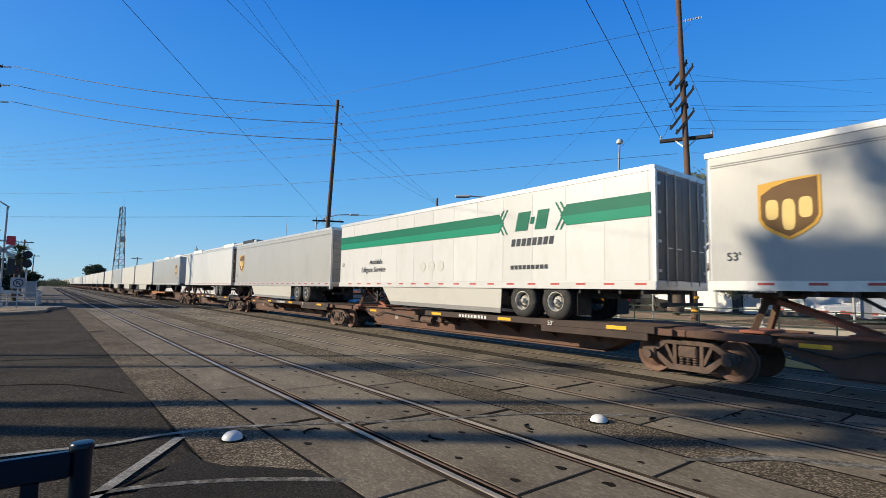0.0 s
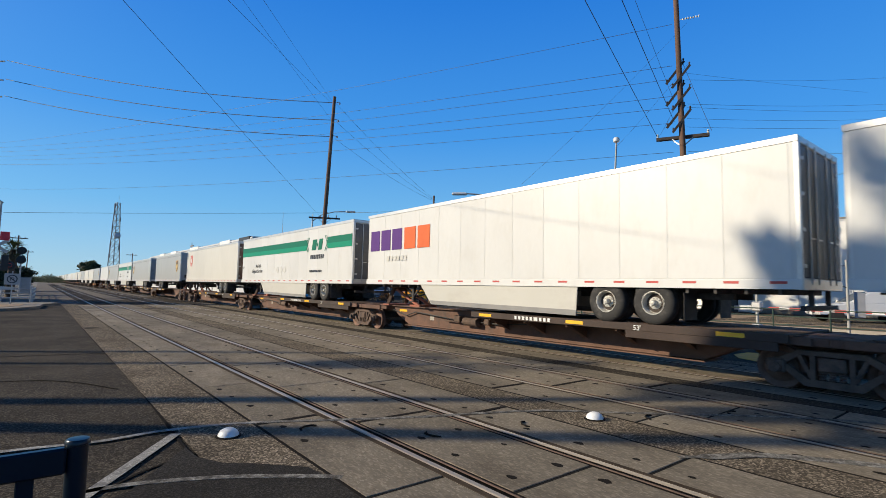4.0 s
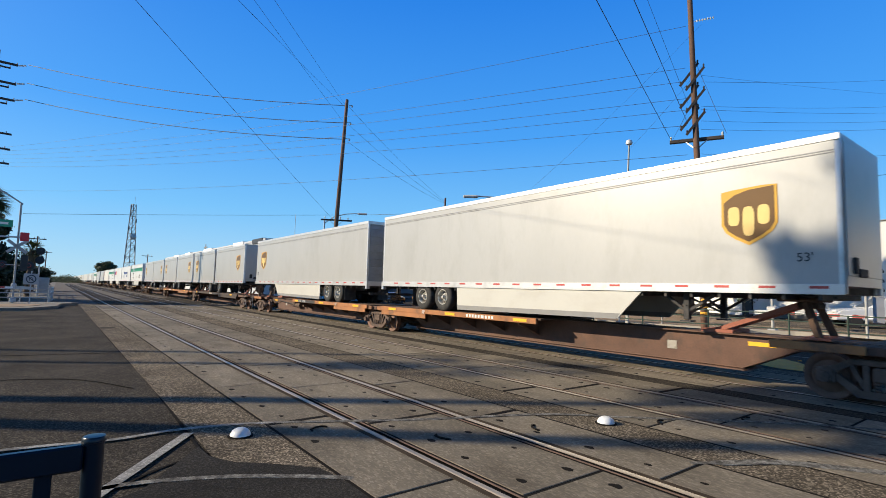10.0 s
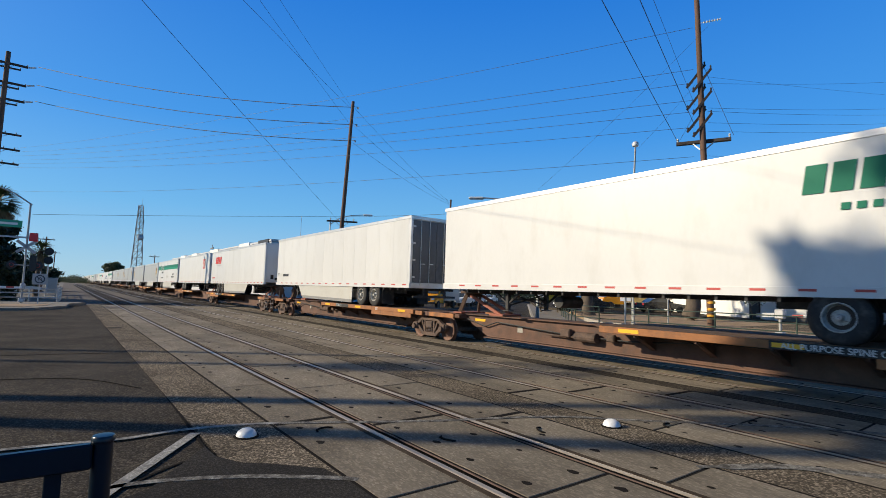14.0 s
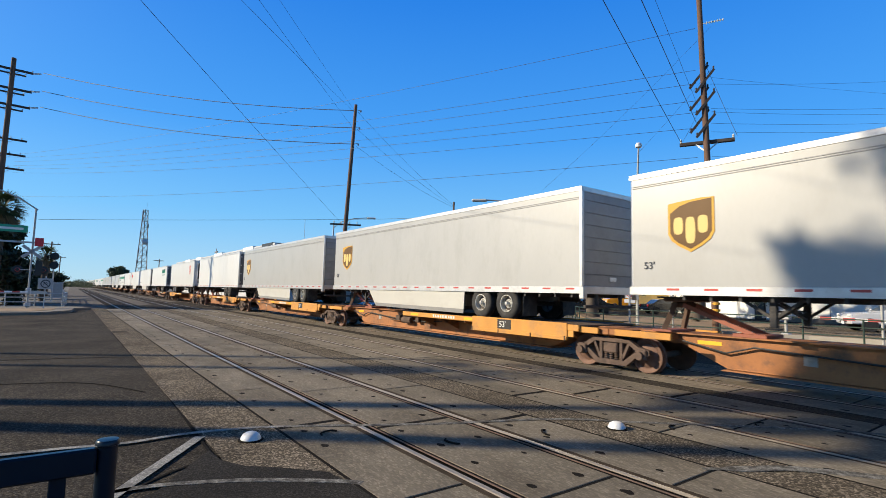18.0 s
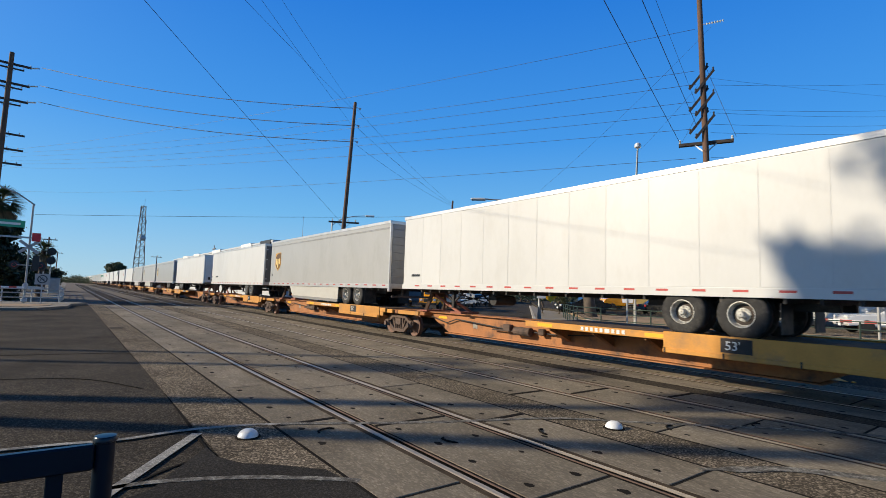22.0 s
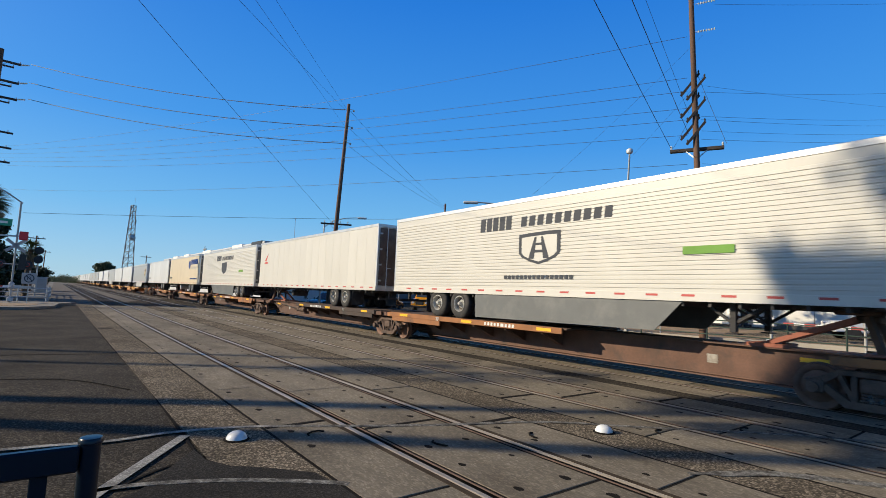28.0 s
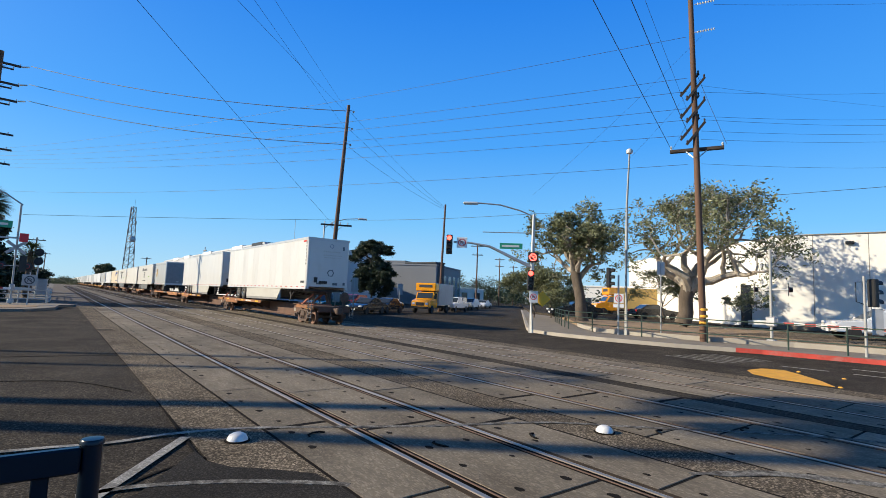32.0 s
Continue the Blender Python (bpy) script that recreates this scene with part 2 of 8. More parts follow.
under = mat("underframe_steel", (0.035, 0.033, 0.032), 0.7, 0.2, var=0.3, bump=0.2, dirt=(0.12, 0.10, 0.085), dirt_amt=0.6, dirt_scale=3)
tyre_mat = mat("tyre_rubber", (0.022, 0.021, 0.020), 0.8, var=0.3, scale=6, bump=0.2, dirt=(0.10, 0.09, 0.08), dirt_amt=0.6, dirt_scale=4)
hub_mat = mat("hub_white", (0.5, 0.49, 0.45), 0.55, 0.3, var=0.2, bump=0.05, dirt=(0.07, 0.05, 0.04), dirt_amt=0.9, dirt_scale=6)
hub_rust = mat("hub_rusty", (0.3, 0.25, 0.2), 0.7, 0.3, var=0.3, bump=0.1, dirt=(0.05, 0.03, 0.02), dirt_amt=0.8, dirt_scale=6)
spine_brown = mat("car_paint_brown", (0.125, 0.064, 0.041), 0.8, var=0.3, scale=2, fine=25, bump=0.15, dirt=(0.06, 0.042, 0.032), dirt_amt=0.9, per=0.15, dirt_scale=1.6)
spine_orange = mat("car_paint_orange", (0.33, 0.13, 0.04), 0.7, var=0.2, scale=2, fine=25, bump=0.12, dirt=(0.085, 0.05, 0.032), dirt_amt=0.95, per=0.15, dirt_scale=1.8)
spine_yellow = mat("car_paint_yellow", (0.56, 0.25, 0.04), 0.6, var=0.15, scale=2, fine=25, bump=0.1, dirt=(0.28, 0.16, 0.07), dirt_amt=0.75, per=0.08, dirt_scale=1.5)
hitch_red = mat("hitch_red", (0.30, 0.095, 0.055), 0.7, var=0.2, bump=0.15, dirt=(0.16, 0.07, 0.04), dirt_amt=0.8, dirt_scale=3)
bogie_mat = mat("bogie_cast_steel", (0.115, 0.075, 0.055), 0.85, 0.1, var=0.35, scale=5, bump=0.3, dirt=(0.035, 0.028, 0.024), dirt_amt=0.85, dirt_scale=3)
wheel_mat = mat("wheel_steel", (0.15, 0.085, 0.06), 0.7, 0.4, var=0.3, scale=6, bump=0.2)
refl_yellow = mat("reflector_yellow", (0.85, 0.45, 0.02), 0.4, var=0.06, bump=0.0)
refl_red = mat("reflector_red", (0.45, 0.06, 0.05), 0.45, var=0.1, bump=0.0)
refl_white = mat("reflector_white", (0.75, 0.74, 0.72), 0.45, var=0.05, bump=0.0)
letter_white = mat("lettering_white", (0.7, 0.7, 0.66), 0.6, var=0.1, bump=0.0, spec=0.15)
letter_dark = mat("lettering_dark", (0.06, 0.065, 0.075), 0.6, var=0.1, bump=0.0, spec=0.15)
letter_blue = mat("lettering_blue", (0.035, 0.07, 0.22), 0.6, var=0.1, bump=0.0, spec=0.15)
letter_red = mat("lettering_red", (0.55, 0.05, 0.045), 0.55, var=0.1, bump=0.0, spec=0.15)
letter_faded_red = mat("lettering_faded_red", (0.52, 0.14, 0.12), 0.6, var=0.2, bump=0.0, dirt=(0.55, 0.4, 0.36), dirt_amt=0.7, dirt_scale=4, spec=0.15)
letter_purple = mat("lettering_purple", (0.10, 0.04, 0.19), 0.55, var=0.08, bump=0.0, spec=0.15)
letter_orange = mat("lettering_orange", (0.65, 0.14, 0.05), 0.55, var=0.08, bump=0.0, spec=0.15)
band_green = mat("band_green", (0.012, 0.15, 0.09), 0.45, var=0.06, scale=1, bump=0.0, dirt=(0.02, 0.17, 0.10), dirt_amt=0.5, spec=0.15)
band_bright = mat("band_bright_green", (0.012, 0.24, 0.14), 0.45, var=0.06, scale=1, bump=0.0, spec=0.15)
eco_green = mat("badge_green", (0.16, 0.32, 0.06), 0.5, var=0.08, bump=0.0, spec=0.15)
shield_gold = mat("shield_gold", (0.60, 0.34, 0.06), 0.4, var=0.08, bump=0.0, spec=0.15)
shield_mark = mat("shield_mark_pale_gold", (0.72, 0.52, 0.20), 0.4, var=0.08, bump=0.0, spec=0.15)
shield_brown = mat("shield_brown", (0.15, 0.085, 0.035), 0.35, var=0.08, bump=0.0, spec=0.15)
faded = mat("faded_print", (0.55, 0.54, 0.50), 0.5, var=0.1, bump=0.0, spec=0.15)
blue_car = mat("container_blue", (0.18, 0.24, 0.36), 0.5, var=0.1, bump=0.03)
plate_dirty = mat("stencil_plate", (0.34, 0.31, 0.26), 0.7, var=0.2, bump=0.0, dirt=(0.12, 0.08, 0.05), dirt_amt=0.8, dirt_scale=5)
hub_dark = mat("hub_dish_dark", (0.07, 0.055, 0.045), 0.8, 0.2, var=0.3, bump=0.1, dirt=(0.03, 0.022, 0.018), dirt_amt=0.8, dirt_scale=6)
worn_dark = mat("worn_dark_paint", (0.025, 0.022, 0.02), 0.7, var=0.3, bump=0.1, dirt=(0.08, 0.05, 0.035), dirt_amt=0.6, dirt_scale=3)
print_blue = mat("print_slate_blue", (0.2, 0.26, 0.32), 0.6, var=0.15, bump=0.0, spec=0.15)
print_dark = mat("print_dark_slate", (0.13, 0.155, 0.17), 0.6, var=0.15, bump=0.0, spec=0.15)
edge_brown = mat("deck_edge_dark_brown", (0.05, 0.032, 0.024), 0.8, var=0.3, scale=2, fine=25, bump=0.15, dirt=(0.03, 0.024, 0.02), dirt_amt=0.9, per=0.2, dirt_scale=1.2)

# ---- mesh helpers ----
def box(bm, x, y, z, sx, sy, sz, bev=0.0, turn=None):
    """A block by its centre and sizes, its edges rounded by bev."""
    r = bmesh.ops.create_cube(bm, size=1.0)
    vs = r["verts"]
    m = Matrix.Translation((x, y, z)) @ (turn.to_4x4() if turn else Matrix.Identity(4)) @ Matrix.Diagonal((sx, sy, sz, 1))
    bmesh.ops.transform(bm, matrix=m, verts=vs)
    if bev:
        es = list({e for v in vs for e in v.link_edges})
        bmesh.ops.bevel(bm, geom=es, offset=bev, segments=1, affect="EDGES")
    return bm


def rod(bm, a, b, r, r2=None, seg=10):
    """A round bar from a to b."""
    a, b = Vector(a), Vector(b)
    d = b - a
    m = Matrix.Translation((a + b) / 2) @ d.to_track_quat("Z", "Y").to_matrix().to_4x4()
    bmesh.ops.create_cone(bm, cap_ends=True, segments=seg, radius1=r, radius2=r if r2 is None else r2, depth=d.length, matrix=m)
    return bm


def beam(bm, a, b, w, h):
    """A square bar from a to b, w wide and h deep."""
    a, b = Vector(a), Vector(b)
    d = b - a
    q = d.to_track_quat("Y", "Z").to_matrix()
    c = (a + b) / 2
    return box(bm, c.x, c.y, c.z, w, d.length, h, turn=q)


def prism(bm, poly, axis, lo, hi):
    """A flat outline drawn out along an axis: 'x' takes (y, z), 'y' takes (x, z), 'z' takes (x, y)."""
    def put(p, w):
        return {"x": (w, p[0], p[1]), "y": (p[0], w, p[1]), "z": (p[0], p[1], w)}[axis]
    n = len(poly)
    a = [bm.verts.new(put(p, lo)) for p in poly]
    b = [bm.verts.new(put(p, hi)) for p in poly]
    fs = [bm.faces.new(a), bm.faces.new(b)]
    for i in range(n):
        fs.append(bm.faces.new((a[i], a[(i + 1) % n], b[(i + 1) % n], b[i])))
    bmesh.ops.recalc_face_normals(bm, faces=fs)
    return bm


def lathe(bm, prof, m, seg=20, caps=True):
    """A turned form: prof is (radius, along), spun round the z axis of m."""
    rings = []
    for r, z in prof:
        rings.append([bm.verts.new(m @ Vector((r * math.cos(2 * math.pi * i / seg), r * math.sin(2 * math.pi * i / seg), z))) for i in range(seg)])
    fs = []
    for a, b in zip(rings, rings[1:]):
        for i in range(seg):
            fs.append(bm.faces.new((a[i], a[(i + 1) % seg], b[(i + 1) % seg], b[i])))
    if caps:
        fs.append(bm.faces.new(rings[0]))
        fs.append(bm.faces.new(rings[-1]))
    bmesh.ops.recalc_face_normals(bm, faces=fs)
    return bm


def tube(bm, pts, r, seg=6):
    """A pipe along points; r is one radius or one a point."""
    pts = [Vector(p) for p in pts]
    rs = r if isinstance(r, (list, tuple)) else [r] * len(pts)
    rings = []
    for i, p in enumerate(pts):
        d = (pts[min(i + 1, len(pts) - 1)] - pts[max(i - 1, 0)]).normalized()
        q = d.to_track_quat("Z", "Y")
        rings.append([bm.verts.new(p + q @ Vector((rs[i] * math.cos(2 * math.pi * k / seg), rs[i] * math.sin(2 * math.pi * k / seg), 0))) for k in range(seg)])
    fs = []
    for a, b in zip(rings, rings[1:]):
        for k in range(seg):
            fs.append(bm.faces.new((a[k], a[(k + 1) % seg], b[(k + 1) % seg], b[k])))
    fs.append(bm.faces.new(rings[0]))
    fs.append(bm.faces.new(rings[-1]))
    bmesh.ops.recalc_face_normals(bm, faces=fs)
    return bm


def smooth(me, angle=40):
    me.shade_smooth()
    me.set_sharp_from_angle(angle=radians(angle))
    return me


STORE = {}


def mesh(key, make, material, soft=False):
    """A mesh made once under its key and shared by all objects that ask for it."""
    k = (key, material.name)
    if k not in STORE:
        bm = bmesh.new()
        make(bm)
        me = bpy.data.meshes.new(key if isinstance(key, str) else str(key[0]))
        bm.to_mesh(me)
        bm.free()
        me.materials.append(material)
        if soft:
            smooth(me)
        STORE[k] = me
    return STORE[k]


def part(name, bm, material, parent, label="", at=None, soft=False):
    """Links a bmesh, or a mesh made before, as one object under a thing or a part."""
    if isinstance(bm, bmesh.types.BMesh):
        me = bpy.data.meshes.new(name)
        bm.to_mesh(me)
        bm.free()
        me.materials.append(material)
        if soft:
            smooth(me)
    else:
        me = bm
    ob = new(name, me)
    ob.parent = parent
    if at is not None:
        ob.matrix_basis = at
    return tagged(ob, label)


def thing(name, at, label, category, group="", kind=""):
    ob = new(name)
    ob.empty_display_size = 0.3
    ob.matrix_basis = at
    return tagged(ob, label, category, group, kind)


def solo(name, bm, material, label, category="", group="", kind="", at=None, soft=False):
    me = bpy.data.meshes.new(name)
    bm.to_mesh(me)
    bm.free()
    me.materials.append(material)
    if soft:
        smooth(me)
    ob = new(name, me)
    if at is not None:
        ob.matrix_basis = at
    return tagged(ob, label, category, group, kind)


def letters(text, size, material, depth=0.003, lean=0.0):
    """A mesh of words in the built-in font, in the plane x right, y up, from its lower left corner."""
    k = ("text", text, size, material.name, lean)
    if k not in STORE:
        cu = bpy.data.curves.new("words", "FONT")
        cu.body, cu.size, cu.extrude, cu.shear = text, size, depth, lean
        ob = bpy.data.objects.new("words", cu)
        me = bpy.data.meshes.new_from_object(ob)
        me.materials.clear()
        me.materials.append(material)
        bpy.data.objects.remove(ob)
        STORE[k] = me
    return STORE[k]

# ---- ground, road and tracks ----
RAILS = (3.36, 4.865, 7.715, 9.22, 11.76, 13.265)
CROSS_LO, CROSS_HI = -12.2, 46.36


def sheet(name, poly, z, material, label, kind="structure", thick=0.0, category=""):
    bm = bmesh.new()
    if thick:
        prism(bm, poly, "z", z - thick, z)
    else:
        f = bm.faces.new([bm.verts.new((x, y, z)) for x, y in poly])
        if f.normal.z < 0:
            f.normal_flip()
        bm.normal_update()
        if f.normal.z < 0:
            bmesh.ops.reverse_faces(bm, faces=[f])
    return solo(name, bm, material, label, category, "", kind)


def rect(x0, x1, y0, y1):
    return [(x0, y0), (x1, y0), (x1, y1), (x0, y1)]


sheet("ground", rect(-2500, 2500, -2500, 4500), -0.06, far_ground, "flat dusty town ground reaching to the horizon", category="ground")
sheet("road", [(-60, -40), (24.5, -40), (24.5, 9), (22.6, 12), (21.6, 16), (22.2, 20.5), (180, 170), (150, 202), (10, 69), (2.3, 48.3), (-0.6, 45), (-1.2, 41), (-4, 37.5), (-14, 34), (-60, 30)], -0.02, asphalt, "worn dark grey asphalt of the road crossing", category="road")
sheet("road_strip", rect(1.47, 2.345, -14, 48), -0.004, asphalt_new, "paler asphalt strip beside the crossing panels", category="road")
sheet("road_strip", rect(5.90, 6.72, -14, 47), -0.004, asphalt_new, "gritty asphalt between two tracks", category="road")
sheet("road_strip", rect(10.255, 10.765, -14, 47), -0.004, asphalt, "dark asphalt between two tracks", category="road")
sheet("road_strip", rect(14.3, 15.1, -14, 40), -0.006, asphalt_new, "paler asphalt edge beside the far track", category="road")
sheet("road_patch", [(2.345, 4.6), (2.345, 3.0), (-1.5, 3.0), (-1.5, 4.2), (0.75, 5.3)] + [(1.42, 6.34), (1.45, 5.92), (1.62, 5.59), (1.9, 5.36), (2.28, 4.96), (2.34, 4.49)], -0.0025, asphalt_dark, "dark newer asphalt patch with a curved edge", category="road")
sheet("track_bed", rect(-0.4, 16.6, 47.2, 1600), -0.035, ballast_mat, "grey stone ballast under three tracks", category="ballast")
sheet("track_bed", rect(-0.4, 16.6, -600, -14), -0.033, ballast_mat, "grey stone ballast under three tracks", category="ballast")

for i, x in enumerate(RAILS):
    r = thing("rail", pose(x, 0, 0), "worn steel rail with a shiny head set in the crossing", "rail", "rails of the three tracks", "structure")
    part("rail_head", mesh("rail_head", lambda b: box(b, 0, 500, -0.016, 0.072, 2200, 0.04, 0.008), rail_head), rail_head, r)
    part("rail_web", mesh("rail_web", lambda b: prism(b, [(-0.07, -0.18), (0.07, -0.18), (0.03, -0.036), (-0.03, -0.036)], "y", -600, 1600), rail_side), rail_side, r)
    side = 1 if i % 2 == 0 else -1
    part("flangeway", mesh("flange%d" % side, lambda b: box(b, side * 0.0, 17, -0.0085, 0.30, 58.5, 0.004), rubber), rubber, r, "dark rubber flangeway strip")

for i, x in enumerate(RAILS):
    s = -1 if i % 2 == 0 else 1
    solo("flange_filler", box(bmesh.new(), x + s * 0.085, 17, -0.009, 0.07, 58.5, 0.02, 0.003), seam_brown, "dirt-filled rubber strip along the rail", "rail seal", "rail seals", "structure")
# guard bars of worn steel along the gauge side of the near rails
for i, x in enumerate(RAILS):
    s = 1 if i % 2 == 0 else -1
    solo("flange_bar", box(bmesh.new(), x + s * 0.115, 17, -0.008, 0.022, 58.5, 0.024, 0.004), bogie_mat, "worn steel bar along the flangeway", "rail bar", "flangeway bars", "structure")

cross = thing("level_crossing", pose(0, 0, 0), "concrete level crossing panels over three tracks", "crossing", "", "structure")


def panel_mesh(w, l, seed):
    def make(b):
        rnd = random.Random(seed)
        box(b, 0, 0, -0.10, w, l - 0.04, 0.20, 0.006)
        b.faces.ensure_lookup_table()
        slab = set(b.faces)
        for yy in (-0.40, -0.14, 0.13, 0.39):
            for xx in ((-0.30, 0.30) if w > 0.9 else (-0.2,)):
                if rnd.random() < 0.88:
                    cx, cy, g = xx * w + rnd.uniform(-.05, .05), yy * l + rnd.uniform(-.06, .06), rnd.uniform(.7, 1.5)
                    prism(b, [(cx + g * 0.036 * math.cos(a) * (1 + .3 * math.sin(3 * a + seed)), cy + g * 0.055 * math.sin(a)) for a in [k * 0.785 for k in range(8)]], "z", -0.02, 0.0015)
        for f in b.faces:
            if f not in slab:
                f.material_index = 1
    me = mesh(("panel", w, l, seed), make, panel_mat)
    if len(me.materials) == 1:
        me.materials.append(rubber)
    return me


PITCH = 2.88
# from x, to x, one measured joint
COLS = []
JOINT = ((6.83, 6.15, 5.65), (6.83, 6.35, 5.2), (4.9, 6.0, 5.4))
for t in range(3):
    a, b = RAILS[2 * t], RAILS[2 * t + 1]
    COLS += [(a - 0.98 if t == 0 else a - 0.96, a - 0.12, JOINT[t][0]), (a + 0.17, b - 0.17, JOINT[t][1]), (b + 0.12, b + 1.0, JOINT[t][2])]
    part("bedding", box(bmesh.new(), (a + b) / 2, 17, -0.0095, 3.50, 58.5, 0.006), rubber, cross, "dark rubber bedding between the panels")
for ci, (x0, x1, joint) in enumerate(COLS):
    rnd = random.Random(ci)
    y = joint - PITCH * math.ceil((joint - CROSS_LO) / PITCH)
    while y < CROSS_HI:
        part("panel", panel_mesh(round(x1 - x0, 3), PITCH, rnd.randint(0, 3)), panel_mat, cross, at=pose((x0 + x1) / 2, y + PITCH / 2, rnd.uniform(-0.002, 0.002), rnd.uniform(-.05, .05), rnd.uniform(-.08, .08), 0))
        y += PITCH

# wooden ties beyond the crossing
def ties(bm):
    rnd = random.Random(5)
    for c in (4.11, 8.47, 12.51):
        for k in range(420):
            y = 48.0 + k * 0.55
            box(bm, c + rnd.uniform(-.04, .04), y, -0.05, 2.6, 0.22, 0.1)
solo("tie", (lambda b: (ties(b), b)[1])(bmesh.new()), tie_mat, "dark wooden ties in the ballast", "tie", "", "stuff")

# ---- the train ----
TRACK_X = 12.513
V0, ACC = 21.536, -0.0274


def run(t):
    """How far the train has gone by t seconds."""
    return V0 * t + ACC * t * t / 2


MOVERS = []
NEAR = -1.30


def poly_sheet(bm, poly, x=NEAR, thick=0.004):
    """A thin print on the side that faces the road: (u, v) with u towards the right of the viewer."""
    return prism(bm, [(-u, v) for u, v in poly], "x", x - 0.004 - thick, x - 0.001)


def blk(u, v, w, h, lean=0.0):
    return [(u, v), (u + w, v), (u + w + lean, v + h), (u + lean, v + h)]


def shield(u, v, w, h):
    k = [(0, 1), (0.25, 1.03), (0.75, 1.06), (1, 1.05), (1, 0.38), (0.92, 0.24), (0.75, 0.12), (0.5, 0.0), (0.25, 0.12), (0.08, 0.24), (0, 0.38)]
    return [(u + a * w, v + b * h) for a, b in k]


def print_on(parent, name, polys, material, label="", layer=0, x=NEAR):
    bm = bmesh.new()
    for p in polys:
        poly_sheet(bm, p, x - layer * 0.004)
    return part(name, bm, material, parent, label)


def words_on(parent, text, size, u, v, material, x=NEAR, lean=0.0):
    """Words on the side that faces the road, from (u, v)."""
    m = Matrix(((0, 0, -1, x - 0.011), (-1, 0, 0, -u), (0, 1, 0, v), (0, 0, 0, 1)))
    return part("lettering", letters(text, size, material, lean=lean), material, parent, at=m)


TB = 0.86        # floor of the body over the tyres' footing
TH = 2.98        # body height


def tyre_make(b):
    R, r = 0.52, 0.27
    for x0 in (0.0, 0.33):
        lathe(b, [(r, x0), (r + 0.03, x0 - 0.01), (R - 0.10, x0 - 0.02), (R - 0.03, x0 + 0.01), (R, x0 + 0.05), (R, x0 + 0.22), (R - 0.03, x0 + 0.26), (R - 0.10, x0 + 0.28), (r, x0 + 0.27), (r, x0)], Matrix.Rotation(radians(90), 4, "Y"), 22, False)


def rim_make(b):
    """The pale outer ring of a wheel."""
    lathe(b, [(0.272, 0.0), (0.278, -0.012), (0.262, -0.014), (0.248, 0.02), (0.236, 0.13), (0.225, 0.13), (0.225, 0.14), (0.272, 0.14), (0.272, 0.0)], Matrix.Rotation(radians(90), 4, "Y"), 20, False)


def dish_make(b):
    """The sunken disc of a wheel."""
    lathe(b, [(0.237, 0.14), (0.20, 0.13), (0.15, 0.12), (0.05, 0.12), (0.05, 0.17), (0.2, 0.17), (0.237, 0.14)], Matrix.Rotation(radians(90), 4, "Y"), 18, False)


def hub_make(b):
    """The flange, nuts and cap at a wheel's middle."""
    m = Matrix.Rotation(radians(90), 4, "Y")
    lathe(b, [(0.15, 0.13), (0.145, 0.10), (0.075, 0.095), (0.07, 0.0), (0.05, -0.03), (0.01, -0.035)], m, 16, False)
    for k in range(10):
        a = k * math.pi / 5
        rod(b, (0.105, 0.115 * math.cos(a), 0.115 * math.sin(a)), (0.07, 0.115 * math.cos(a), 0.115 * math.sin(a)), 0.015, seg=6)


